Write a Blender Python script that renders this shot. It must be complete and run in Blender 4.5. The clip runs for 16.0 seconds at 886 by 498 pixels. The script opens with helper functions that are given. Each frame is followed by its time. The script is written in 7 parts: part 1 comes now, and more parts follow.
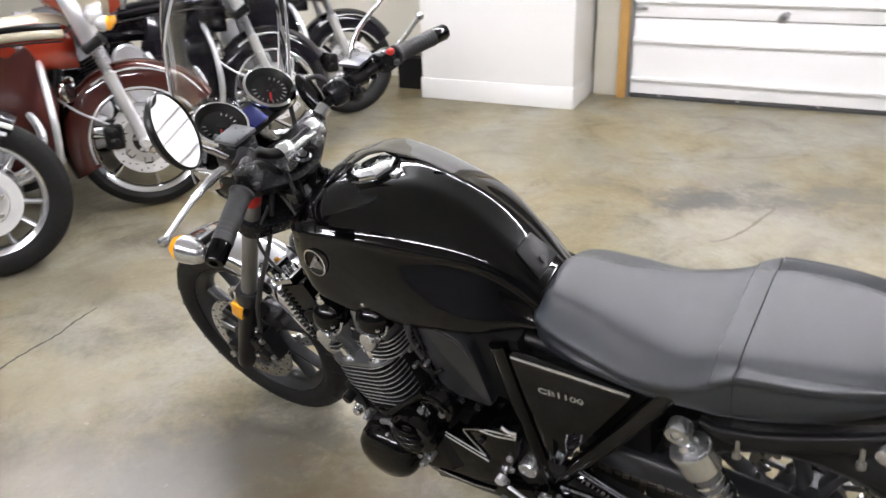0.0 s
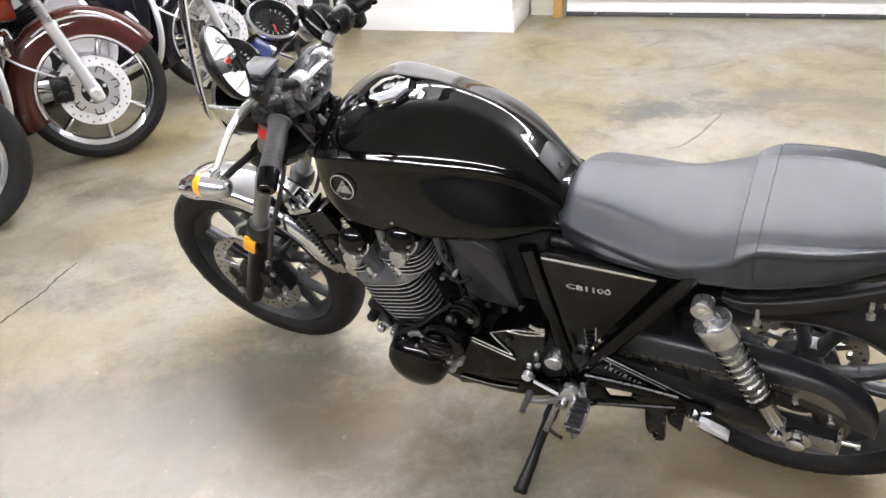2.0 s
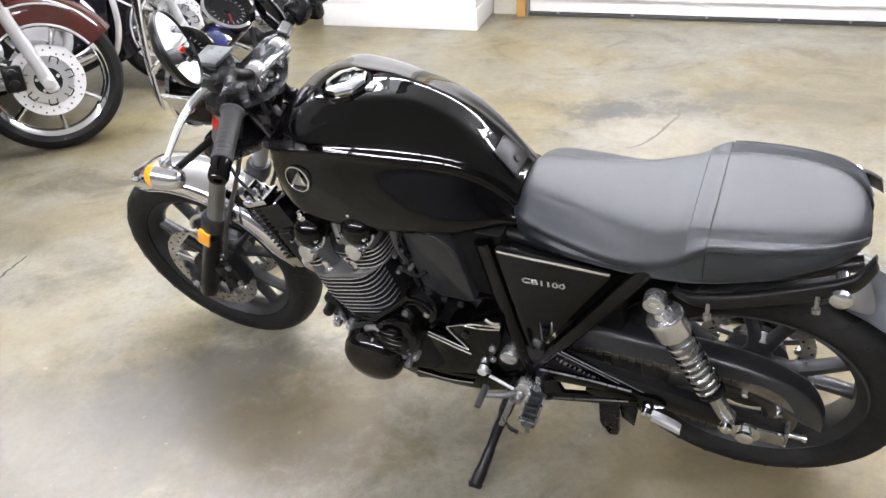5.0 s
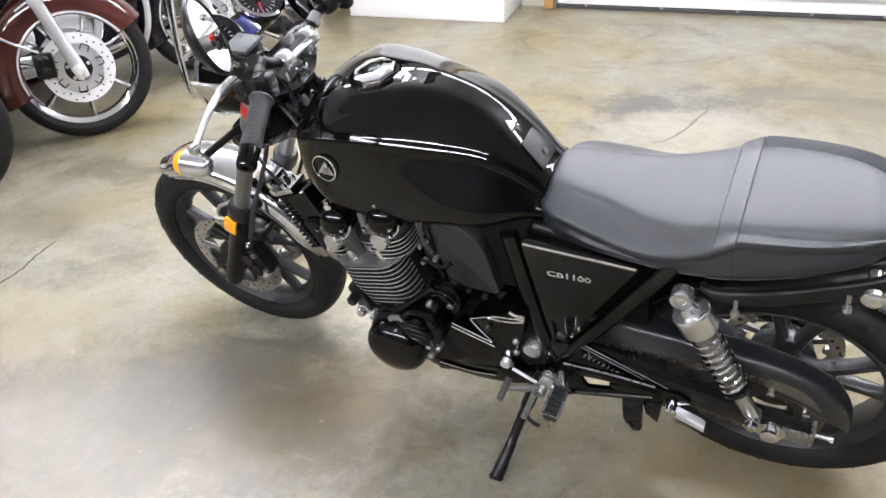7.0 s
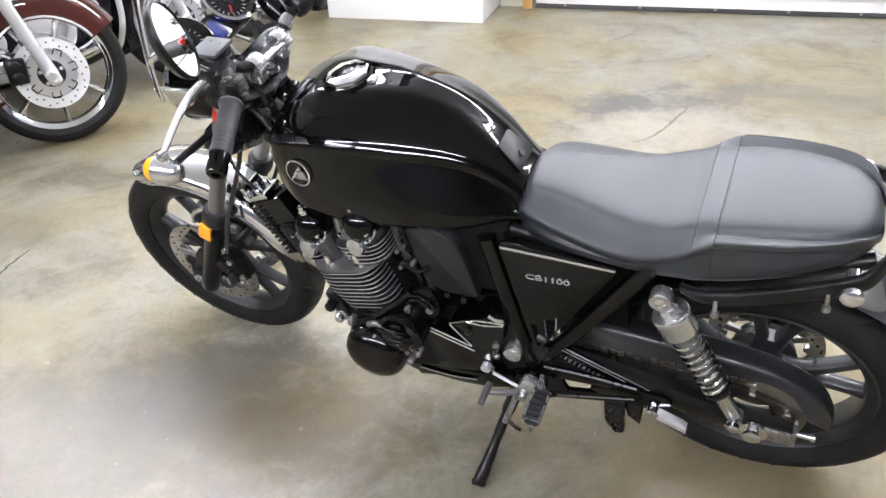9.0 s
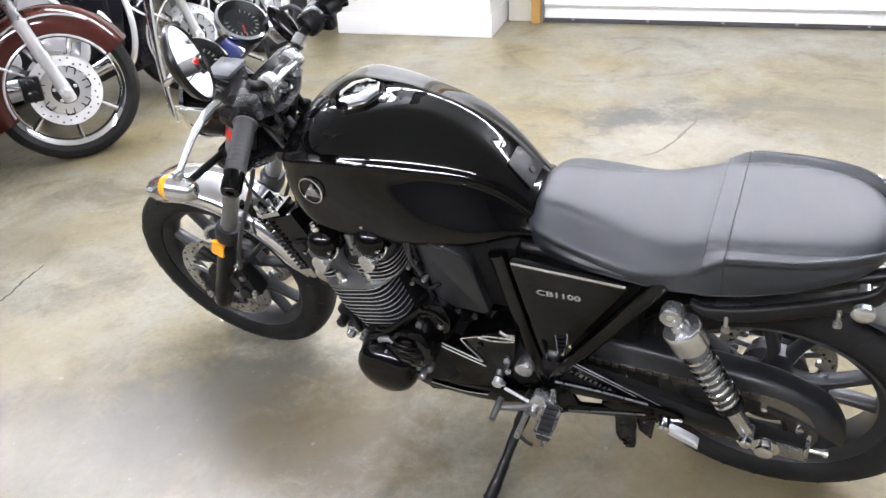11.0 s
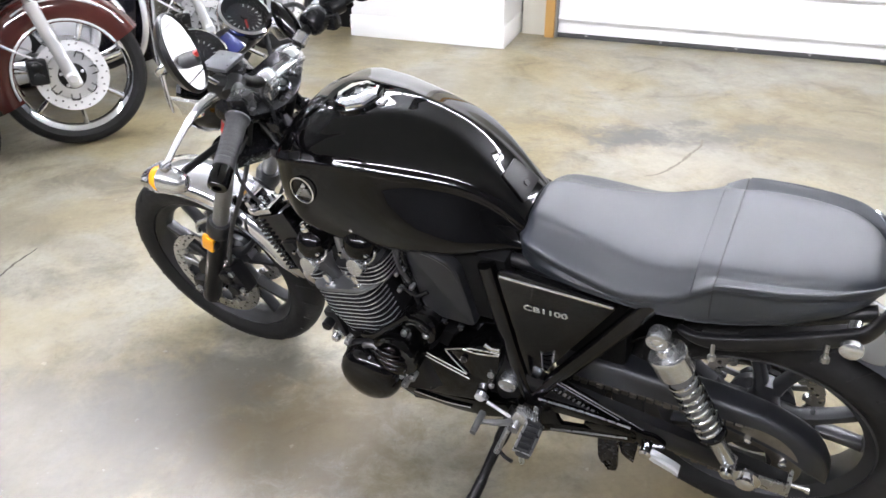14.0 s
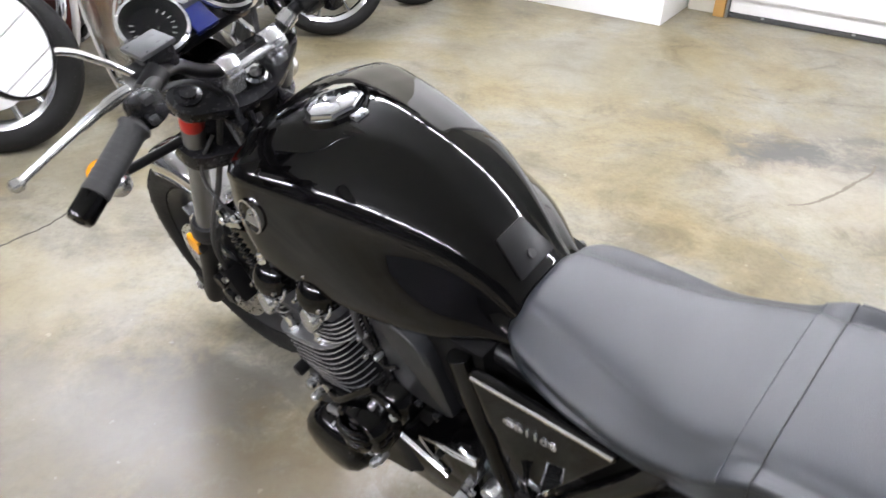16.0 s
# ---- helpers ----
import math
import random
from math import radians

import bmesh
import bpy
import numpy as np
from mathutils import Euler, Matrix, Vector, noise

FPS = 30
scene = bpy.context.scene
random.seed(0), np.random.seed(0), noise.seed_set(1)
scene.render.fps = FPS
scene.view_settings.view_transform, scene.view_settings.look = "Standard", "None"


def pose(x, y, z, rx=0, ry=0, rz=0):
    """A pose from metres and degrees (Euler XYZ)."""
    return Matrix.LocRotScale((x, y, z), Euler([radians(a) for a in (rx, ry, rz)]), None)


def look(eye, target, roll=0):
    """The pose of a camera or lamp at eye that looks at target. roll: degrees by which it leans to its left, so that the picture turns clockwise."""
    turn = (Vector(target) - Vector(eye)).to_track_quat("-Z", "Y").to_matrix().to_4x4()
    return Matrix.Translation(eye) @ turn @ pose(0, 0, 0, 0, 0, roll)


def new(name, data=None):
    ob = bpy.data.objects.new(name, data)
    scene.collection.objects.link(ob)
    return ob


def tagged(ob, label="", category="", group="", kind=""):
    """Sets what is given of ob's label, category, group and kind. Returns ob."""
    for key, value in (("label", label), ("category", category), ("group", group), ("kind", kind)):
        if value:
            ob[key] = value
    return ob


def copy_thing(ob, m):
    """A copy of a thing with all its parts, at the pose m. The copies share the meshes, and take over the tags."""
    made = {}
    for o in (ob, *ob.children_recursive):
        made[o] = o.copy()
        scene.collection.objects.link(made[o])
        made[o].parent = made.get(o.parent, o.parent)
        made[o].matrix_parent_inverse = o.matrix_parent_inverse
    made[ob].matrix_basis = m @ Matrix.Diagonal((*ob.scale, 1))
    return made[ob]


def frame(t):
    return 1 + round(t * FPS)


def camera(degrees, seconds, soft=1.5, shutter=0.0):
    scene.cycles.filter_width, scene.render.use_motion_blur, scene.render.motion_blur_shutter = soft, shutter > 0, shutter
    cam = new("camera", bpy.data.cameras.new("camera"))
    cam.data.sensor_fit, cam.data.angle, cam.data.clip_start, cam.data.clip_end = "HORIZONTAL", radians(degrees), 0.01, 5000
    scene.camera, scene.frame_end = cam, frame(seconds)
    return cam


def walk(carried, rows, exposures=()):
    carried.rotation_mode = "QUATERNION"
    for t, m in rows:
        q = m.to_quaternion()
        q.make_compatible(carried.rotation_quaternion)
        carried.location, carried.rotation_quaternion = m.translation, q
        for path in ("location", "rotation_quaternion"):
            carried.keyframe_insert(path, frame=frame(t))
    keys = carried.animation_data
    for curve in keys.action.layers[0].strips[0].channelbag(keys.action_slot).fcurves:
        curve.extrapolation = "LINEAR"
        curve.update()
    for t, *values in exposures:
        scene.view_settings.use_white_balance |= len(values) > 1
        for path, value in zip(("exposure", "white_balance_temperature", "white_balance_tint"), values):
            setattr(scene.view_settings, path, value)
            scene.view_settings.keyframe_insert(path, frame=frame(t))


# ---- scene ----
cam = camera(58.8, 16.0, shutter=0.4)
PATH = [
    (0, (0.071, 0.079, 1.486), (0.027, 1.885, 0.628), -2.2),
    (0.1, (0.029, 0.069, 1.485), (0.026, 1.873, 0.621), -2.7),
    (0.2, (-0.009, 0.052, 1.486), (-0.002, 1.859, 0.628), -2.9),
    (0.3, (-0.04, 0.039, 1.489), (-0.042, 1.835, 0.61), -5.5),
    (0.4, (-0.058, 0.022, 1.488), (-0.046, 1.8, 0.572), -6.6),
    (0.5, (-0.079, 0.009, 1.489), (0.003, 1.765, 0.535), -6.2),
    (1, (-0.126, -0.008, 1.483), (0.014, 1.716, 0.478), -5.2),
    (1.5, (-0.139, -0.012, 1.492), (-0.007, 1.708, 0.479), -4.7),
    (2, (-0.134, -0.011, 1.496), (-0.008, 1.711, 0.486), -4.5),
    (2.5, (-0.123, -0.01, 1.492), (0.016, 1.712, 0.485), -4.1),
    (3, (-0.121, -0.02, 1.493), (0.047, 1.697, 0.482), -4.5),
    (3.5, (-0.12, -0.023, 1.492), (0.044, 1.694, 0.479), -4.6),
    (4, (-0.118, -0.017, 1.488), (0.052, 1.696, 0.469), -4.0),
    (4.2, (-0.118, -0.017, 1.485), (0.073, 1.694, 0.467), -3.8),
    (6.3, (-0.117, -0.009, 1.482), (0.093, 1.698, 0.462), -1.7),
    (6.5, (-0.119, -0.008, 1.477), (0.085, 1.698, 0.454), -1.8),
    (7, (-0.125, -0.013, 1.48), (0.034, 1.693, 0.449), -2.5),
    (7.5, (-0.123, -0.014, 1.478), (0.048, 1.689, 0.443), -2.2),
    (8, (-0.12, -0.002, 1.473), (0.078, 1.698, 0.438), -2.1),
    (8.5, (-0.112, -0.002, 1.479), (0.066, 1.702, 0.447), -3.2),
    (9, (-0.107, 0.007, 1.474), (0.091, 1.71, 0.443), -2.7),
    (11.5, (-0.113, 0.001, 1.489), (0.064, 1.724, 0.489), -3.3),
    (12, (-0.109, 0.004, 1.484), (0.088, 1.723, 0.48), -3.1),
    (12.5, (-0.115, 0.003, 1.485), (0.097, 1.721, 0.484), -2.7),
    (13, (-0.106, 0.008, 1.482), (0.119, 1.725, 0.481), -2.6),
    (13.5, (-0.109, 0.008, 1.49), (0.117, 1.728, 0.494), -1.8),
    (14, (-0.082, 0.017, 1.478), (0.091, 1.749, 0.493), 0.2),
    (14.5, (-0.001, 0.055, 1.474), (-0.025, 1.79, 0.48), 1.2),
    (15, (0.136, 0.143, 1.457), (-0.04, 1.856, 0.44), 1.9),
    (15.5, (0.191, 0.293, 1.437), (-0.023, 1.964, 0.36), 0.7),
    (16, (0.227, 0.476, 1.436), (0.006, 2.139, 0.347), 1.6),
]
walk(cam, [(t, look(eye, target, roll)) for t, eye, target, roll in PATH], [(0, 0.4, 7150), (0.5, 0.41, 7200), (1.0, 0.67, 7150), (1.5, 0.8, 7150), (4.2, 0.82, 7000), (8.0, 0.84, 6850), (11.5, 0.87, 6750), (14.0, 0.87, 6750), (16, 0.77, 6900)])

# ---- light ----
world = bpy.data.worlds.new("shop_air")
world.use_nodes = True
world.node_tree.nodes["Background"].inputs["Color"].default_value = (0.9, 0.95, 1.0, 1)
world.node_tree.nodes["Background"].inputs["Strength"].default_value = 0.05
scene.world = world
scene.view_settings.exposure = 0.75
TUBE_POWER = 104.0

# ---- building blocks ----


def rings_mesh(rings, cap=True, closed_path=False):
    """A skin over rings of equally many points."""
    bm = bmesh.new()
    vs = [[bm.verts.new(p) for p in ring] for ring in rings]
    n = len(rings[0])
    pairs = list(zip(vs, vs[1:])) + ([(vs[-1], vs[0])] if closed_path else [])
    for a, b in pairs:
        for i in range(n):
            j = (i + 1) % n
            bm.faces.new((a[i], a[j], b[j], b[i]))
    if cap and not closed_path:
        bm.faces.new(vs[0][::-1])
        bm.faces.new(vs[-1])
    bmesh.ops.recalc_face_normals(bm, faces=bm.faces)
    return bm


def curve_points(pts, steps=6, closed=False):
    """A smooth line through the points."""
    p = [Vector(q) for q in pts]
    n = len(p)
    out = []
    for i in range(n if closed else n - 1):
        a, b, c, d = ((p[(i + k - 1) % n] if closed else p[min(max(i + k - 1, 0), n - 1)]) for k in range(4))
        for s in range(steps):
            t = s / steps
            out.append(0.5 * (2 * b + (c - a) * t + (2 * a - 5 * b + 4 * c - d) * t * t + (3 * b - a - 3 * c + d) * t ** 3))
    if not closed:
        out.append(p[-1])
    return out


def tube(pts, r, n=12, smooth=0, closed=False):
    """A round bar along the points; r is one radius or one per point."""
    path = curve_points(pts, smooth, closed) if smooth else [Vector(q) for q in pts]
    m = len(path)
    radii = [r] * m if not isinstance(r, (list, tuple)) else [r[min(int(i * len(r) / m), len(r) - 1)] for i in range(m)]
    rings, side = [], None
    for i, q in enumerate(path):
        a = path[(i - 1) % m] if closed or i else q
        b = path[(i + 1) % m] if closed or i < m - 1 else q
        d = (b - a).normalized()
        if side is None:
            side = d.orthogonal().normalized()
        side = (side - d * side.dot(d)).normalized()
        up = d.cross(side)
        rings.append([q + radii[i] * (math.cos(2 * math.pi * k / n) * side + math.sin(2 * math.pi * k / n) * up) for k in range(n)])
    return rings_mesh(rings, True, closed)


def lathe(profile, base, axis, n=32):
    """Turned: profile of (radius, height) along the axis from base."""
    d = Vector(axis).normalized()
    side = Vector((0, 0, 1)) if abs(d.z) < 0.9 else Vector((1, 0, 0))
    side = (side - d * side.dot(d)).normalized()
    up = d.cross(side)
    base = Vector(base)
    rings = [[base + d * h + max(r, 1e-4) * (math.cos(2 * math.pi * k / n) * side + math.sin(2 * math.pi * k / n) * up) for k in range(n)] for r, h in profile]
    return rings_mesh(rings, True)


def hoop(profile, centre, axis, n=48):
    """Turned and closed: a ring whose section is the closed profile of (radius, height)."""
    d = Vector(axis).normalized()
    side = Vector((0, 0, 1)) if abs(d.z) < 0.9 else Vector((1, 0, 0))
    side = (side - d * side.dot(d)).normalized()
    up = d.cross(side)
    c = Vector(centre)
    rings = []
    for k in range(n):
        e = math.cos(2 * math.pi * k / n) * side + math.sin(2 * math.pi * k / n) * up
        rings.append([c + d * h + r * e for r, h in profile])
    return rings_mesh(rings, False, True)


def block(size, centre=(0, 0, 0), bevel=0.004, m=None):
    bm = bmesh.new()
    bmesh.ops.create_cube(bm, size=1)
    bmesh.ops.scale(bm, vec=size, verts=bm.verts)
    if bevel:
        bmesh.ops.bevel(bm, geom=bm.edges, offset=bevel, segments=2, affect="EDGES", profile=0.6)
    if m is not None:
        bmesh.ops.transform(bm, matrix=m, verts=bm.verts)
    bmesh.ops.translate(bm, vec=centre, verts=bm.verts)
    return bm


def plate(outline, y0, y1, bevel=0.004, lean=None):
    """An outline of (x, z) made solid from y0 to y1; lean(x, z) shifts y."""
    bm = bmesh.new()
    lo = [bm.verts.new((x, y0, z)) for x, z in outline]
    hi = [bm.verts.new((x, y1, z)) for x, z in outline]
    n = len(outline)
    bm.faces.new(lo)
    bm.faces.new(hi[::-1])
    for i in range(n):
        bm.faces.new((lo[i], hi[i], hi[(i + 1) % n], lo[(i + 1) % n]))
    bmesh.ops.recalc_face_normals(bm, faces=bm.faces)
    if bevel:
        bmesh.ops.bevel(bm, geom=[e for e in bm.edges if abs(e.verts[0].co.y - e.verts[1].co.y) < 1e-6], offset=bevel, segments=2, affect="EDGES", profile=0.6)
    if lean:
        for v in bm.verts:
            v.co.y += lean(v.co.x, v.co.z)
    return bm


def round_outline(pts, radius, steps=5):
    """A polygon with rounded corners; radius is one number or one per corner."""
    out, n = [], len(pts)
    for i in range(n):
        a, b, c = Vector(pts[i - 1]), Vector(pts[i]), Vector(pts[(i + 1) % n])
        r = radius[i] if isinstance(radius, (list, tuple)) else radius
        r = min(r, 0.45 * (a - b).length, 0.45 * (c - b).length)
        p, q = b + (a - b).normalized() * r, b + (c - b).normalized() * r
        for k in range(steps + 1):
            t = k / steps
            w = (1 - t) ** 2 * p + 2 * t * (1 - t) * b + t * t * q
            out.append((w.x, w.y))
    return out


def merge(*parts_):
    """Several bmeshes as one."""
    out = bmesh.new()
    for bm in parts_:
        tmp = bpy.data.meshes.new("tmp")
        bm.to_mesh(tmp)
        bm.free()
        out.from_mesh(tmp)
        bpy.data.meshes.remove(tmp)
    return out


def finish(name, bm, material, smooth=True, angle=38):
    me = bpy.data.meshes.new(name)
    bm.to_mesh(me)
    bm.free()
    me.materials.append(material)
    if smooth:
        me.polygons.foreach_set("use_smooth", [True] * len(me.polygons))
        me.set_sharp_from_angle(angle=radians(angle))
    return me


def part(name, bm, material, parent, label="", smooth=True, angle=38):
    ob = new(name, finish(name, bm, material, smooth, angle))
    ob.parent = parent
    if label:
        ob["label"] = label
    return ob


def shared(name, mesh, parent, m=None):
    ob = new(name, mesh)
    ob.parent = parent
    if m is not None:
        ob.matrix_basis = m
    return ob


def thing(name, bm, material, label, category, kind="", group="", m=None, smooth=True, angle=38):
    ob = new(name, finish(name, bm, material, smooth, angle))
    if m is not None:
        ob.matrix_basis = m
    return tagged(ob, label, category, group, kind)


def base(name, m, label, category, group=""):
    ob = new(name)
    ob.empty_display_size = 0.1
    ob.matrix_basis = m
    return tagged(ob, label, category, group)


# ---- materials ----


def material(name, c1, c2=None, scale=8.0, rough=(0.4, 0.5), metal=0.0, bump=0.0, bump_scale=80.0, coat=0.0, grain=0.0, spec=0.5):
    """Two colours mixed by noise, uneven roughness, fine relief."""
    m = bpy.data.materials.new(name)
    m.use_nodes = True
    nt = m.node_tree
    b = nt.nodes["Principled BSDF"]
    co = nt.nodes.new("ShaderNodeTexCoord")
    no = nt.nodes.new("ShaderNodeTexNoise")
    no.inputs["Scale"].default_value, no.inputs["Detail"].default_value = scale, 6
    nt.links.new(co.outputs["Object"], no.inputs["Vector"])
    mix = nt.nodes.new("ShaderNodeMix")
    mix.data_type = "RGBA"
    mix.inputs["A"].default_value = (*c1, 1)
    mix.inputs["B"].default_value = (*(c2 or c1), 1)
    nt.links.new(no.outputs["Fac"], mix.inputs["Factor"])
    nt.links.new(mix.outputs["Result"], b.inputs["Base Color"])
    rr = nt.nodes.new("ShaderNodeMapRange")
    rr.inputs["To Min"].default_value, rr.inputs["To Max"].default_value = rough
    fine = nt.nodes.new("ShaderNodeTexNoise")
    fine.inputs["Scale"].default_value, fine.inputs["Detail"].default_value = scale * 4, 4
    nt.links.new(co.outputs["Object"], fine.inputs["Vector"])
    nt.links.new(fine.outputs["Fac"], rr.inputs["Value"])
    nt.links.new(rr.outputs["Result"], b.inputs["Roughness"])
    b.inputs["Metallic"].default_value = metal
    b.inputs["Coat Weight"].default_value = coat
    b.inputs["Coat Roughness"].default_value = 0.03
    b.inputs["Specular IOR Level"].default_value = spec
    if bump:
        bn = nt.nodes.new("ShaderNodeTexNoise")
        bn.inputs["Scale"].default_value, bn.inputs["Detail"].default_value = bump_scale, 3
        bu = nt.nodes.new("ShaderNodeBump")
        bu.inputs["Strength"].default_value, bu.inputs["Distance"].default_value = bump, 0.002
        nt.links.new(co.outputs["Object"], bn.inputs["Vector"])
        nt.links.new(bn.outputs["Fac"], bu.inputs["Height"])
        nt.links.new(bu.outputs["Normal"], b.inputs["Normal"])
    return m


def glowing(name, colour, strength):
    m = bpy.data.materials.new(name)
    m.use_nodes = True
    b = m.node_tree.nodes["Principled BSDF"]
    b.inputs["Base Color"].default_value = (*colour, 1)
    b.inputs["Emission Color"].default_value = (*colour, 1)
    b.inputs["Emission Strength"].default_value = strength
    return m


def clear(name, colour=(1, 1, 1), rough=0.02, ior=1.45):
    m = bpy.data.materials.new(name)
    m.use_nodes = True
    b = m.node_tree.nodes["Principled BSDF"]
    b.inputs["Base Color"].default_value = (*colour, 1)
    b.inputs["Transmission Weight"].default_value = 1.0
    b.inputs["Roughness"].default_value = rough
    b.inputs["IOR"].default_value = ior
    return m


PAINT = material("black_lacquer", (0.0012, 0.0012, 0.0014), (0.002, 0.002, 0.002), 3, (0.02, 0.035), spec=0.36)
SATIN = material("satin_black", (0.004, 0.004, 0.0044), (0.008, 0.008, 0.0087), 20, (0.26, 0.4), bump=0.05, bump_scale=300, spec=0.27)
PLASTIC = material("dark_plastic", (0.0095, 0.0102, 0.012), (0.015, 0.0158, 0.018), 30, (0.3, 0.4), bump=0.15, bump_scale=600, spec=0.46)
RUBBER = material("tyre_rubber", (0.007, 0.007, 0.0074), (0.015, 0.0146, 0.014), 14, (0.5, 0.75), bump=0.3, bump_scale=120, spec=0.2)
GRIP = material("grip_rubber", (0.02, 0.021, 0.022), (0.03, 0.03, 0.031), 40, (0.5, 0.65), bump=0.2, bump_scale=400)
VINYL = material("seat_vinyl", (0.0115, 0.0148, 0.0195), (0.0155, 0.0195, 0.0255), 6, (0.4, 0.5), bump=0.35, bump_scale=700, spec=0.72)
CHROME = material("chrome", (0.92, 0.93, 0.95), (0.86, 0.87, 0.89), 10, (0.03, 0.07), metal=1)
BRIGHT = material("bright_plating", (0.96, 0.96, 0.98), (0.9, 0.91, 0.93), 12, (0.08, 0.16), metal=0.66)
STEEL = material("brushed_steel", (0.5, 0.51, 0.52), (0.42, 0.42, 0.43), 25, (0.22, 0.35), metal=1, bump=0.05, bump_scale=250)
ALU = material("cast_aluminium", (0.3, 0.3, 0.31), (0.23, 0.23, 0.235), 30, (0.35, 0.5), metal=0.9, bump=0.25, bump_scale=220)
FINEDGE = material("fin_edge_bare", (0.72, 0.73, 0.75), (0.6, 0.61, 0.63), 40, (0.25, 0.4), metal=0.7)
CASTGREY = material("cast_grey", (0.17, 0.173, 0.18), (0.24, 0.244, 0.252), 25, (0.25, 0.38), metal=0.7, bump=0.2, bump_scale=260)
FINFLAT = material("fin_black", (0.012, 0.012, 0.013), (0.022, 0.022, 0.024), 30, (0.5, 0.65), spec=0.2)
# recess shade put into the colour: darker and duller than SATIN
CAVITY_SHADE = material("recess_shaded_black", (0.003, 0.003, 0.0033), (0.006, 0.006, 0.006), 20, (0.5, 0.65), spec=0.12)
CONTROL = material("control_black", (0.007, 0.0072, 0.008), (0.012, 0.0122, 0.0135), 30, (0.2, 0.32), bump=0.04, bump_scale=400, spec=0.3)
FORKGREY = material("fork_grey", (0.2, 0.2, 0.2), (0.27, 0.27, 0.265), 12, (0.3, 0.42), metal=0.7)
WHEELGREY = material("wheel_dark_grey", (0.017, 0.0175, 0.019), (0.027, 0.028, 0.03), 18, (0.3, 0.45), metal=0.2, bump=0.1, bump_scale=200)
AMBER = material("amber_lens", (0.95, 0.43, 0.02), (0.9, 0.34, 0.015), 60, (0.12, 0.2), coat=0.5)
RED = material("red_plastic", (0.6, 0.02, 0.015), (0.5, 0.02, 0.015), 20, (0.25, 0.35))
BRASS = material("oily_chain_steel", (0.2, 0.18, 0.15), (0.1, 0.09, 0.075), 40, (0.3, 0.45), metal=0.9)
GLASS = clear("clear_screen", (0.98, 0.99, 0.99), 0.01, 1.42)
MIRROR = material("mirror_glass", (0.9, 0.91, 0.92), None, 3, (0.01, 0.02), metal=1)
DIAL = material("dial_black", (0.005, 0.005, 0.006), (0.008, 0.008, 0.009), 30, (0.25, 0.35), spec=0.25)
DISC = material("drilled_disc", (0.88, 0.88, 0.88), (0.78, 0.78, 0.78), 30, (0.3, 0.45), metal=0.3, bump=0.1, bump_scale=200)
DIALGLASS = clear("dial_glass", (0.98, 0.98, 0.98), 0.01, 1.15)
WHITE = material("print_white", (0.8, 0.8, 0.78), None, 5, (0.4, 0.5))
SILVER = material("silver_paint", (0.74, 0.75, 0.76), (0.66, 0.67, 0.68), 10, (0.15, 0.25), metal=0.9)
POLISH = material("polished_metal", (0.84, 0.85, 0.87), (0.76, 0.77, 0.79), 12, (0.07, 0.14), metal=1, bump=0.03, bump_scale=60)
LIDGREY = material("lid_grey", (0.05, 0.053, 0.058), (0.068, 0.071, 0.077), 30, (0.24, 0.34), bump=0.06, bump_scale=300, spec=0.7)
BLUE = material("display_blue", (0.012, 0.02, 0.12), (0.01, 0.014, 0.08), 8, (0.08, 0.12), coat=0.6)
WALLPAINT = material("wall_paint", (0.56, 0.54, 0.46), (0.6, 0.58, 0.5), 2.5, (0.5, 0.65), bump=0.15, bump_scale=90)
WHITEPAINT = material("white_paint", (0.8, 0.8, 0.78), (0.76, 0.76, 0.74), 3, (0.4, 0.55), bump=0.12, bump_scale=70)
# for walls out of view; dark so that they bounce less fill light
UNSEENWALL = material("unseen_dark_wall", (0.085, 0.09, 0.1), (0.115, 0.12, 0.132), 2.5, (0.5, 0.65), bump=0.15, bump_scale=60)
DOORPAINT = material("door_enamel", (0.8, 0.8, 0.79), (0.76, 0.76, 0.75), 2, (0.3, 0.42), bump=0.08, bump_scale=60)
WOOD = material("pine_board", (0.4, 0.215, 0.06), (0.46, 0.27, 0.09), 6, (0.5, 0.65), bump=0.2, bump_scale=60)
GALV = material("galvanised_track", (0.35, 0.35, 0.35), (0.25, 0.25, 0.25), 20, (0.35, 0.5), metal=0.8)
GASKET = material("door_gasket", (0.03, 0.03, 0.03), (0.05, 0.05, 0.05), 10, (0.6, 0.8))
CEILING = material("ceiling_tile", (0.65, 0.67, 0.69), (0.6, 0.62, 0.64), 4, (0.7, 0.85), bump=0.3, bump_scale=50)
MAROON = material("maroon_paint", (0.05, 0.013, 0.011), (0.065, 0.017, 0.013), 4, (0.06, 0.1), coat=0.7)
REDPAINT = material("red_paint", (0.33, 0.03, 0.012), (0.28, 0.025, 0.01), 4, (0.06, 0.1), coat=0.7)
CREAM = material("cream_paint", (0.6, 0.55, 0.42), (0.55, 0.5, 0.38), 4, (0.08, 0.14), coat=0.6)
TUBE = glowing("lamp_tube", (0.875, 0.9, 1.03), TUBE_POWER)


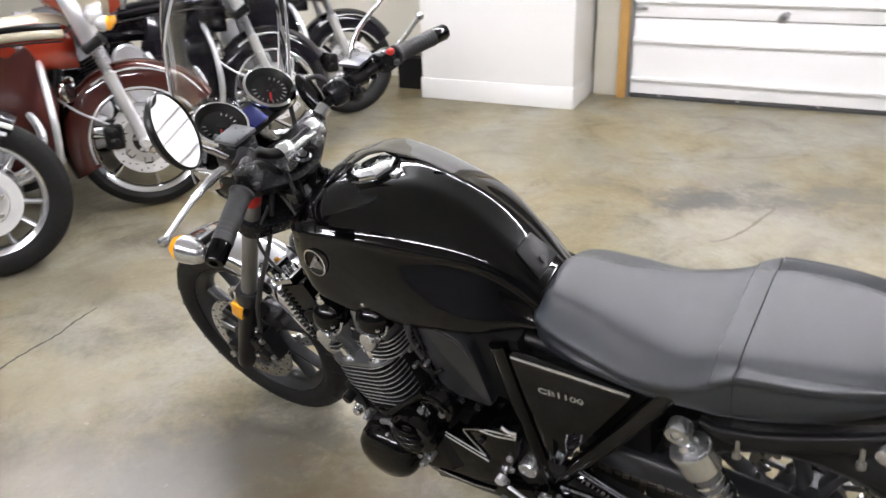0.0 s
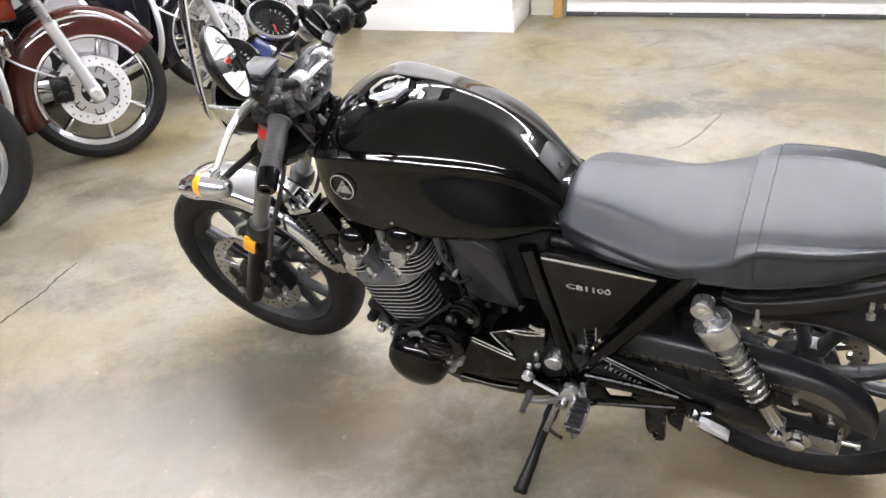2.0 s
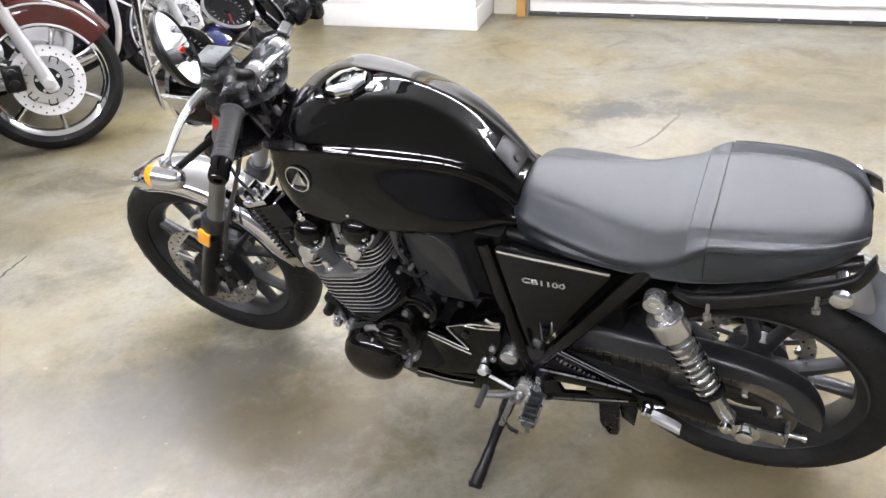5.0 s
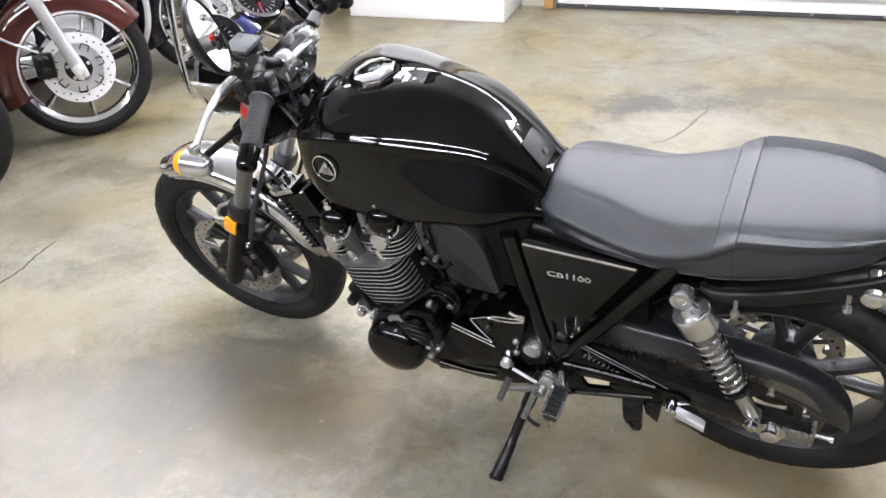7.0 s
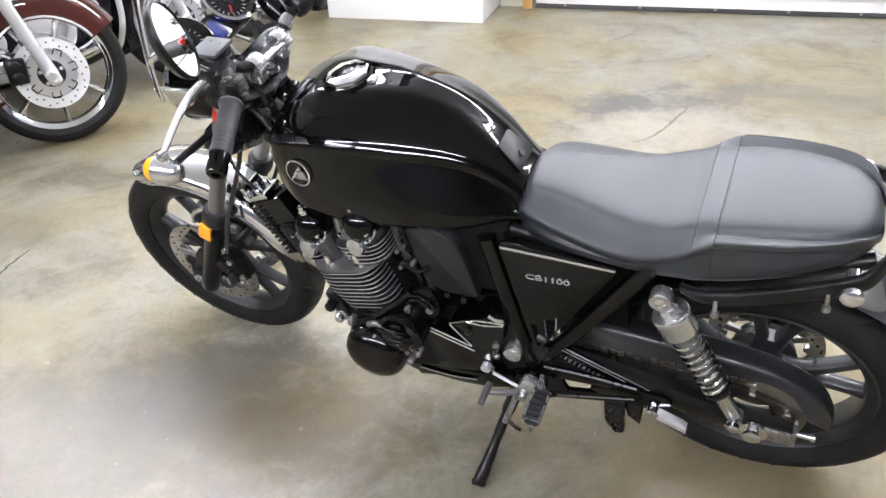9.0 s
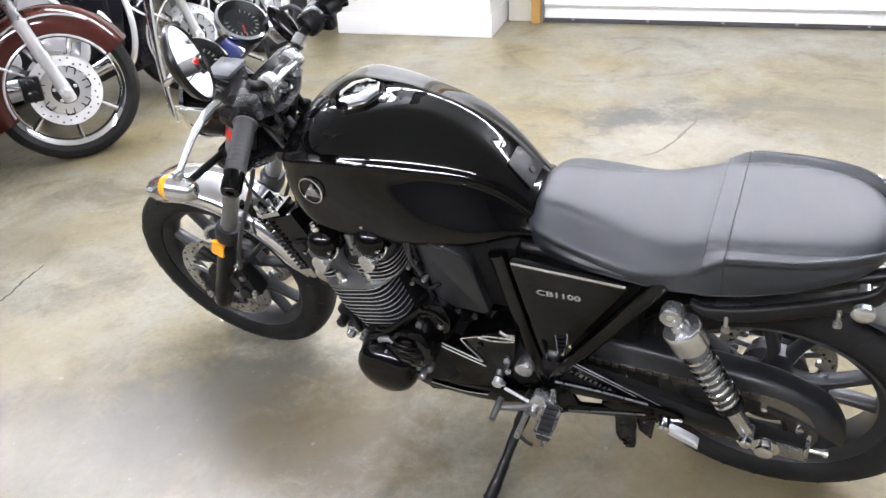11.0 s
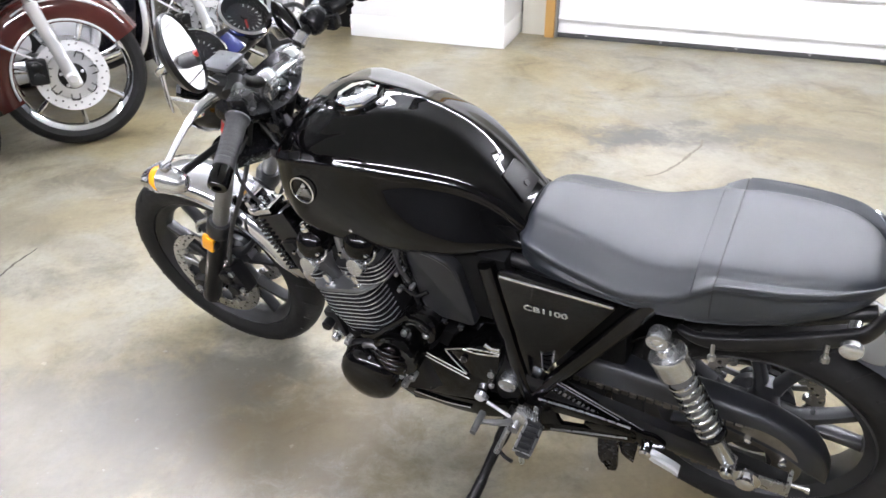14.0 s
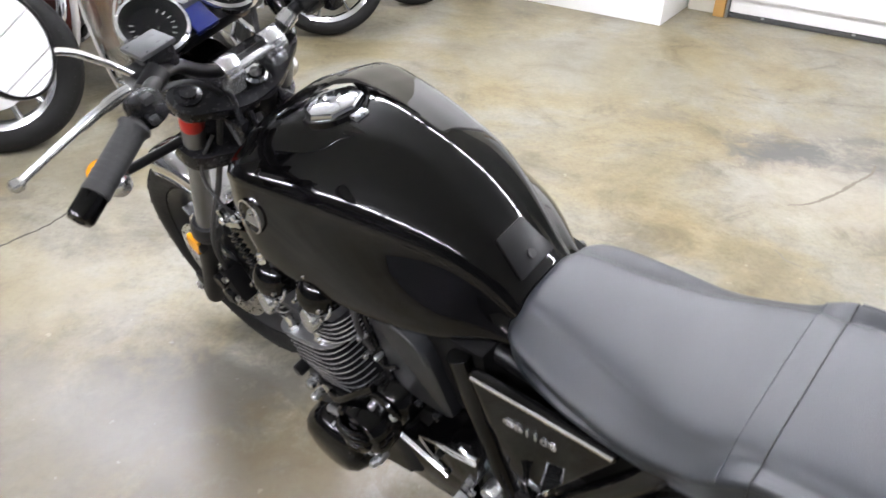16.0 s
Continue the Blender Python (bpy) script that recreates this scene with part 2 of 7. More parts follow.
def concrete():
    """Sealed shop floor: grey and tan clouds, worn gloss, oily stains, some shade painted in."""
    m = bpy.data.materials.new("sealed_concrete")
    m.use_nodes = True
    nt = m.node_tree
    b = nt.nodes["Principled BSDF"]
    co = nt.nodes.new("ShaderNodeTexCoord")

    def noise_at(scale, detail=5, rough=0.55, warp=0.0):
        n = nt.nodes.new("ShaderNodeTexNoise")
        n.inputs["Scale"].default_value, n.inputs["Detail"].default_value = scale, detail
        n.inputs["Roughness"].default_value, n.inputs["Distortion"].default_value = rough, warp
        nt.links.new(co.outputs["Object"], n.inputs["Vector"])
        return n.outputs["Fac"]

    def ramp(fac, stops):
        r = nt.nodes.new("ShaderNodeValToRGB")
        while len(r.color_ramp.elements) < len(stops):
            r.color_ramp.elements.new(0.5)
        for e, (p, c) in zip(r.color_ramp.elements, stops):
            e.position, e.color = p, (*c, 1)
        nt.links.new(fac, r.inputs["Fac"])
        return r.outputs["Color"]

    def mixed(kind, fac, a, c):
        x = nt.nodes.new("ShaderNodeMix")
        x.data_type, x.blend_type = "RGBA", kind
        if isinstance(fac, float):
            x.inputs["Factor"].default_value = fac
        else:
            nt.links.new(fac, x.inputs["Factor"])
        nt.links.new(a, x.inputs["A"])
        nt.links.new(c, x.inputs["B"])
        return x.outputs["Result"]

    clouds = ramp(noise_at(1.0, 7, 0.62, 0.6), [(0.28, (0.128, 0.116, 0.086)), (0.40, (0.196, 0.165, 0.096)), (0.47, (0.226, 0.2, 0.134)), (0.54, (0.226, 0.214, 0.178)), (0.62, (0.262, 0.242, 0.184)), (0.74, (0.336, 0.320, 0.268))])
    ochre = ramp(noise_at(1.3, 7, 0.66, 0.5), [(0.42, (1.06, 0.97, 0.76)), (0.5, (1, 1, 1)), (0.6, (0.97, 1.0, 1.08))])
    clouds = mixed("MULTIPLY", 0.4, clouds, ochre)
    patches = ramp(noise_at(2.7, 8, 0.68, 0.8), [(0.34, (0.5, 0.47, 0.42)), (0.45, (0.87, 0.855, 0.83)), (0.56, (1, 1, 1)), (0.72, (1.14, 1.13, 1.12))])
    col = mixed("MULTIPLY", 0.95, clouds, patches)
    smears = ramp(noise_at(0.45, 8, 0.72, 1.6), [(0.36, (0.8, 0.77, 0.7)), (0.5, (1, 1, 1)), (0.66, (1.06, 1.07, 1.1))])
    col = mixed("MULTIPLY", 0.9, col, smears)
    flecks = ramp(noise_at(11, 7, 0.78, 0.4), [(0.3, (0.66, 0.63, 0.58)), (0.42, (0.9, 0.89, 0.87)), (0.54, (1, 1, 1)), (0.7, (1.14, 1.14, 1.14))])
    col = mixed("MULTIPLY", 0.85, col, flecks)
    grit = ramp(noise_at(48, 5, 0.7), [(0.3, (0.76, 0.75, 0.73)), (0.5, (1, 1, 1)), (0.7, (1.1, 1.1, 1.1))])
    col = mixed("MULTIPLY", 0.8, col, grit)

    def stain_or_shade(x, y, r, colour, strength, stretch=1.0, grain=6.0):
        """A blot of its own shape round a spot of the floor."""
        nonlocal col
        mp = nt.nodes.new("ShaderNodeMapping")
        mp.inputs["Location"].default_value = (-x, -y, 0)
        nt.links.new(co.outputs["Object"], mp.inputs["Vector"])
        sc = nt.nodes.new("ShaderNodeVectorMath")
        sc.operation = "MULTIPLY"
        sc.inputs[1].default_value = (1 / (r * stretch), 1 / r, 0)
        nt.links.new(mp.outputs["Vector"], sc.inputs[0])
        ln = nt.nodes.new("ShaderNodeVectorMath")
        ln.operation = "LENGTH"
        nt.links.new(sc.outputs["Vector"], ln.inputs[0])
        ad = nt.nodes.new("ShaderNodeMath")
        ad.operation = "MULTIPLY_ADD"
        nt.links.new(noise_at(grain, 6, 0.7, 0.5), ad.inputs[0])
        ad.inputs[1].default_value = 2.4
        nt.links.new(ln.outputs["Value"], ad.inputs[2])
        mr = nt.nodes.new("ShaderNodeMapRange")
        mr.inputs["From Min"].default_value, mr.inputs["From Max"].default_value = 2.1, 1.5
        mr.inputs["To Min"].default_value, mr.inputs["To Max"].default_value = 0.0, strength
        nt.links.new(ad.outputs["Value"], mr.inputs["Value"])
        x = nt.nodes.new("ShaderNodeMix")
        x.data_type = "RGBA"
        nt.links.new(mr.outputs["Result"], x.inputs["Factor"])
        nt.links.new(col, x.inputs["A"])
        x.inputs["B"].default_value = (*colour, 1)
        col = x.outputs["Result"]

    stain_or_shade(1.27, 3.68, 0.22, (0.06, 0.058, 0.056), 0.95, 1.5, 9)
    stain_or_shade(1.66, 3.6, 0.18, (0.08, 0.074, 0.066), 0.8, 1.8, 14)
    stain_or_shade(0.75, 4.0, 0.13, (0.12, 0.105, 0.08), 0.6, 1.4, 12)
    stain_or_shade(-0.5, 1.9, 0.26, (0.095, 0.088, 0.074), 0.7, 1.7, 11)
    stain_or_shade(-0.72, 1.72, 0.24, (0.12, 0.114, 0.1), 0.55, 1.3, 9)
    stain_or_shade(-0.3, 1.62, 0.36, (0.13, 0.098, 0.052), 0.75, 1.4, 10)
    stain_or_shade(1.6, 3.85, 0.1, (0.08, 0.074, 0.066), 0.8, 1.6, 18)
    stain_or_shade(1.95, 3.75, 0.09, (0.09, 0.083, 0.073), 0.7, 1.5, 20)
    stain_or_shade(1.5, 3.95, 0.16, (0.15, 0.135, 0.105), 0.6, 1.8, 14)
    # broad blot: brown floor tone plus the dimmer light there, put into the colour
    stain_or_shade(-0.95, 1.65, 0.62, (0.13, 0.121, 0.102), 0.62, 1.3, 3)
    stain_or_shade(0.65, 1.2, 0.4, (0.16, 0.128, 0.078), 0.6, 1.6, 7)
    stain_or_shade(-1.5, 3.0, 0.4, (0.15, 0.128, 0.085), 0.5, 1.5, 4)
    stain_or_shade(0.4, 4.6, 0.6, (0.17, 0.152, 0.105), 0.45, 1.8, 3)
    stain_or_shade(-0.35, 2.75, 0.3, (0.13, 0.112, 0.08), 0.45, 1.5, 6)
    stain_or_shade(-1.3, 2.2, 0.35, (0.28, 0.25, 0.185), 0.45, 1.5, 5)
    stain_or_shade(2.3, 3.3, 0.35, (0.13, 0.112, 0.08), 0.5, 1.6, 6)
    stain_or_shade(1.45, 3.3, 0.4, (0.3, 0.275, 0.235), 0.45, 1.6, 5)
    specks = ramp(noise_at(26, 2, 0.5), [(0.715, (0, 0, 0)), (0.76, (1, 1, 1))])
    pale = nt.nodes.new("ShaderNodeMix")
    pale.data_type, pale.blend_type = "RGBA", "SCREEN"
    gate = nt.nodes.new("ShaderNodeMath")
    gate.operation = "MULTIPLY"
    nt.links.new(specks, gate.inputs[0])
    gate.inputs[1].default_value = 0.1
    nt.links.new(gate.outputs["Value"], pale.inputs["Factor"])
    nt.links.new(col, pale.inputs["A"])
    pale.inputs["B"].default_value = (0.8, 0.78, 0.72, 1)
    col = pale.outputs["Result"]
    warm = nt.nodes.new("ShaderNodeMix")
    warm.data_type, warm.blend_type = "RGBA", "MULTIPLY"
    warm.inputs["Factor"].default_value = 1.0
    nt.links.new(col, warm.inputs["A"])
    warm.inputs["B"].default_value = (1.0, 1.0, 0.98, 1)
    nt.links.new(warm.outputs["Result"], b.inputs["Base Color"])
    rr = nt.nodes.new("ShaderNodeMapRange")
    rr.inputs["To Min"].default_value, rr.inputs["To Max"].default_value = 0.22, 0.52
    nt.links.new(noise_at(3.2, 6, 0.6), rr.inputs["Value"])
    nt.links.new(rr.outputs["Result"], b.inputs["Roughness"])
    bu = nt.nodes.new("ShaderNodeBump")
    bu.inputs["Strength"].default_value, bu.inputs["Distance"].default_value = 0.08, 0.004
    nt.links.new(noise_at(9, 6), bu.inputs["Height"])
    nt.links.new(bu.outputs["Normal"], b.inputs["Normal"])
    return m


CONCRETE = concrete()

# ---- the shop ----
ROOM = pose(0.866, 5.38, 0, 0, 0, -24.3)  # x along the back wall, y into it, from the pier's corner
HIGH = 3.3


def slab(name, x0, x1, y0, y1, z0, z1, mat, label, category, bevel=0.004):
    bm = block((x1 - x0, y1 - y0, z1 - z0), ((x0 + x1) / 2, (y0 + y1) / 2, (z0 + z1) / 2), bevel)
    return thing(name, bm, mat, label, category, "structure", m=ROOM)


floor_mesh = bmesh.new()
bmesh.ops.create_grid(floor_mesh, x_segments=2, y_segments=2, size=11)
thing("floor", floor_mesh, CONCRETE, "sealed grey and tan concrete shop floor with stains and some painted-in shade", "floor", "structure", smooth=False)
slab("ceiling", -7, 6, -11, 0.9, HIGH, HIGH + 0.15, CEILING, "grey shop ceiling with rows of tube lamps", "ceiling")
slab("wall_back_left", -7, 0.2, 0.56, 0.72, 0, HIGH, WALLPAINT, "beige painted wall behind the white pier", "wall")
slab("wall_above_door", 0.2, 5.2, 0.56, 0.72, 2.5, HIGH, WALLPAINT, "beige painted wall over the roll-up door", "wall")
slab("wall_back_right", 5.2, 6, 0.56, 0.72, 0, HIGH, WALLPAINT, "beige painted wall beside the roll-up door", "wall")
# added walls out of view, darkened to hold back fill on the bike
slab("wall_left", -7.15, -7, -11, 0.72, 0, HIGH, UNSEENWALL, "unseen shop wall, kept dark to cut fill light", "wall")
slab("wall_right", 6, 6.15, -11, 0.72, 0, HIGH, UNSEENWALL, "unseen shop wall, kept dark to cut fill light", "wall")
slab("wall_front", -7, 6, -11.15, -11, 0, HIGH, UNSEENWALL, "unseen shop wall, kept dark to cut fill light", "wall")
slab("pier", -1.14, 0, 0, 0.56, 0, HIGH, WHITEPAINT, "white painted pier with chipped corners", "pier", 0.012)
slab("baseboard", -1.148, 0.006, -0.007, 0.555, 0.0, 0.15, WHITEPAINT, "white painted board round the foot of the pier", "baseboard", 0.006)

# ---- lamps ----


def strip_lamp(tubes):
    ob = base("strip_lamp", pose(0, 0, 0), "white ceiling strip lamp with %s lit tube%s" % (("two", "s") if len(tubes) > 1 else ("one", "")), "ceiling lamp", "rows of strip lamps")
    part("housing", block((1.24, 0.16, 0.05), (0, 0, -0.025), 0.006), WHITEPAINT, ob)
    for y in tubes:
        part("lamp_tube", lathe([(0.018, 0), (0.019, 0.01), (0.019, 1.19), (0.018, 1.2)], (-0.6, y, -0.072), (1, 0, 0), 10), TUBE, ob, "lit tube")
    return ob


for row, tubes in ((-2.1, (-0.045, 0.045)), (-7.4, (-0.045, 0.045))):
    first_lamp = strip_lamp(tubes)
    start = -5 if row > -5 else -3.68
    first_lamp.matrix_basis = ROOM @ pose(start, row, HIGH - 0.003)
    for k in range(1, 8 if row > -5 else 6):
        copy_thing(first_lamp, ROOM @ pose(start + 1.32 * k, row, HIGH - 0.003))

# ---- the roll-up door ----
roll_up_door = base("door_1", ROOM, "white sectional roll-up door, closed", "garage door")
roll_up_door["kind"] = "structure"
PANEL = 0.53
for i in range(5):
    z0 = 0.028 + i * PANEL
    bm = block((4.58, 0.045, PANEL - 0.008), (2.58, 0.475, z0 + PANEL / 2), 0.006)
    pan = part("panel", bm, DOORPAINT, roll_up_door)
    for dz in (0.112, 0.377):
        part("rib", block((4.58, 0.028, 0.024), (2.58, 0.4425, z0 + dz), 0.008), DOORPAINT, pan)
part("gasket", block((4.58, 0.05, 0.028), (2.58, 0.472, 0.014), 0.006), GASKET, roll_up_door, "black rubber strip under the door")
for k in range(9):
    part("gasket_clip", block((0.02, 0.012, 0.012), (0.5 + 0.48 * k + 0.07 * math.sin(7 * k), 0.446, 0.026), 0.002), GALV, roll_up_door, "small metal clip on the rubber strip")
part("door_track", block((0.016, 0.05, 2.5), (0.28, 0.44, 1.25), 0.004), GALV, roll_up_door, "galvanised steel track")
part("roller_bracket", block((0.09, 0.02, 0.02), (0.33, 0.44, 0.62), 0.004), GALV, roll_up_door)
emblem = bmesh.new()
for a, b in ((0.05, 0.05), (0.03, 0.085)):
    tmp = block((a, 0.012, b), (0, 0, 0), 0.003, Matrix.Rotation(radians(45), 4, "Y"))
    emblem = merge(emblem, tmp)
bmesh.ops.translate(emblem, vec=(1.243, 0.446, 0.59), verts=emblem.verts)
part("emblem", emblem, GALV, roll_up_door, "small grey diamond-shaped lock plate")
slab("trim_jamb", 0.2, 0.268, 0.41, 0.56, 0, 2.5, WOOD, "unpainted pine jamb board beside the roll-up door", "trim")
slab("wall_nib", 0.02, 0.2, 0.47, 0.56, 0, HIGH, WALLPAINT, "beige wall between the pier and the door", "wall")
box_ob = base("speaker_box", ROOM @ pose(-1.34, 0.3, 0), "black box standing on the floor beside the pier", "box")
part("case", block((0.22, 0.2, 0.24), (0, 0, 0.12), 0.01), SATIN, box_ob)
part("lid", block((0.225, 0.205, 0.02), (0, 0, 0.251), 0.006), PLASTIC, box_ob)

# ---- the black motorcycle ----
BIKE = pose(0.791, 1.352, 0.0, 0, 0, -32.8) @ pose(0, 0, 0, 16.3, 0, 0)  # x to the rear, y to its right, z up, from the rear tyre's foot
bike = base("motorcycle", BIKE, "black lacquered roadster motorcycle with grey seat, leaning on its side stand", "motorcycle")
FA = Vector((-1.49, 0, 0.3166))
RA = Vector((0, 0, 0.3266))
Y = Vector((0, 1, 0))


def tyre_section(rim, out, half):
    """Closed section (radius, y) of a tyre."""
    s = []
    for k in range(17):
        a = math.pi * (k / 16 - 0.5)
        s.append((rim + (out - rim) * (0.42 + 0.58 * math.cos(a) ** 0.8), half * math.sin(a)) if abs(a) < 1.35 else (rim + (out - rim) * 0.4, half * math.sin(a)))
    pts = [(rim, -half * 0.72), (rim + 0.012, -half * 0.86), (rim + (out - rim) * 0.35, -half * 0.99)] + s[2:-2] + [(rim + (out - rim) * 0.35, half * 0.99), (rim + 0.012, half * 0.86), (rim, half * 0.72)]
    return pts


def groove_lines(centre, out, half, n, mat, parent):
    """Slanted tread grooves as thin dark strips just proud of the crown."""
    strips = []
    for k in range(n):
        for side in (-1, 1):
            a0 = 2 * math.pi * (k + 0.25 * side) / n
            pts = []
            for q in range(5):
                f = 0.1 + 0.18 * q
                a = a0 + 0.05 * q
                y = side * half * f * 1.15
                r = out - (out - 0.243) * 0.58 * (1 - math.cos(math.asin(min(0.999, f * 1.15))) ** 0.8) - 0.0022
                pts.append(centre + Vector((r * math.cos(a), y, r * math.sin(a))))
            strips.append(tube(pts, 0.0032, 4))
    grooves = part("tread_groove", merge(*strips), mat, parent)
    grooves["kind"] = "stuff"
    return grooves


GROOVE = material("groove_dark", (0.006, 0.006, 0.006), None, 20, (0.8, 0.9))


def cast_wheel(parent, name, centre, out, half, rimw, spokes, turn=0.0, beef=1.0):
    c = centre
    wheel = part(name, hoop([(0.243, -rimw), (0.236, -rimw - 0.004), (0.228, -rimw + 0.006), (0.214, -rimw + 0.016), (0.208, 0), (0.214, rimw - 0.016), (0.228, rimw - 0.006), (0.236, rimw + 0.004), (0.243, rimw), (0.232, 0)], c, Y, 72), WHEELGREY, parent, "dark grey cast wheel")
    part("tyre", hoop(tyre_section(0.24, out, half), c, Y, 84), RUBBER, wheel, "black rubber tyre with slanted tread grooves")
    groove_lines(c, out, half, 26, GROOVE, wheel)
    part("hub", lathe([(0.02, -0.06), (0.05 * beef, -0.058), (0.055 * beef, -0.035), (0.042 * beef, -0.02), (0.042 * beef, 0.02), (0.055 * beef, 0.035), (0.05 * beef, 0.058), (0.02, 0.06)], c, Y, 28), WHEELGREY, wheel)
    one = None
    for k in range(spokes):
        a = 2 * math.pi * k / spokes + turn
        if one is None:
            stem = rings_mesh([[Vector((r, d * math.cos(b), beef * w * math.sin(b))) for b in [2 * math.pi * j / 12 for j in range(12)]] for r, w, d in ((0.042, 0.03, 0.034), (0.075, 0.021, 0.026), (0.105, 0.024, 0.021), (0.118, 0.03, 0.017))])
            arms = [stem]
            for s in (-1, 1):
                p0, p1, p2 = Vector((0.1, 0, s * 0.014)), Vector((0.15, 0, s * 0.03)), Vector((0.216, 0, s * 0.057))
                line = curve_points([p0, p1, p2], 3)
                ring = []
                for i, q in enumerate(line):
                    t = i / (len(line) - 1)
                    w, d = beef * (0.0135 - 0.004 * math.sin(math.pi * t)), 0.02 - 0.004 * t
                    ring.append([q + Vector((0, d * math.copysign(abs(math.cos(b)) ** 0.7, math.cos(b)), w * math.copysign(abs(math.sin(b)) ** 0.7, math.sin(b)))) for b in [2 * math.pi * j / 12 for j in range(12)]])
                arms.append(rings_mesh(ring))
            one = finish("spoke", merge(*arms), WHEELGREY)
        ob = shared("spoke", one, wheel, Matrix.Translation(c) @ Matrix.Rotation(-a, 4, "Y"))
    return wheel


def brake_disc(parent, c, y, r=0.148):
    disc = part("brake_disc", hoop([(r - 0.034, -0.0025), (r, -0.0025), (r, 0.0025), (r - 0.034, 0.0025)], c + Vector((0, y, 0)), Y, 64), STEEL, parent, "drilled steel brake disc")
    part("disc_carrier", hoop([(0.035, -0.006), (0.058, -0.006), (0.06, 0.006), (0.035, 0.006)], c + Vector((0, y, 0)), Y, 40), SATIN, disc)
    for k in range(5):
        a = 2 * math.pi * (k + 0.3) / 5
        part("carrier_arm", block((r - 0.085, 0.007, 0.018), c + Vector((0.5 * (r + 0.02) * math.cos(a), y, 0.5 * (r + 0.02) * math.sin(a))), 0.003, Matrix.Rotation(-a, 4, "Y")), ALU, disc)
    pin = finish("disc_pin", lathe([(0.008, -0.006), (0.01, -0.004), (0.01, 0.004), (0.008, 0.006)], (0, 0, 0), Y, 10), STEEL)
    hole = finish("disc_hole", lathe([(0.004, -0.0031), (0.0041, 0.0031)], (0, 0, 0), Y, 8), GROOVE)
    for k in range(10):
        a = 2 * math.pi * k / 10
        shared("disc_pin", pin, disc, Matrix.Translation(c + Vector(((r - 0.037) * math.cos(a), y, (r - 0.037) * math.sin(a)))))
        for q in range(3):
            b = a + 0.2 * q
            rr = r - 0.009 - 0.008 * q
            shared("disc_hole", hole, disc, Matrix.Translation(c + Vector((rr * math.cos(b), y, rr * math.sin(b)))))
    return disc


front_wheel = cast_wheel(bike, "front_wheel", FA, 0.3166, 0.056, 0.034, 5, radians(28))
rear_wheel = cast_wheel(bike, "rear_wheel", RA, 0.3266, 0.071, 0.05, 5, radians(13), 1.35)
brake_disc(bike, FA, -0.066)
brake_disc(bike, FA, 0.066)
brake_disc(bike, RA, 0.075, 0.128)

# fork: two black lower legs, grey tubes, yokes
SLOPE = Vector((0.45, 0, 0.893)).normalized()


def on_fork(z, y):
    t = (z - 0.29) / SLOPE.z
    return Vector((-1.482, y, 0.29)) + SLOPE * t


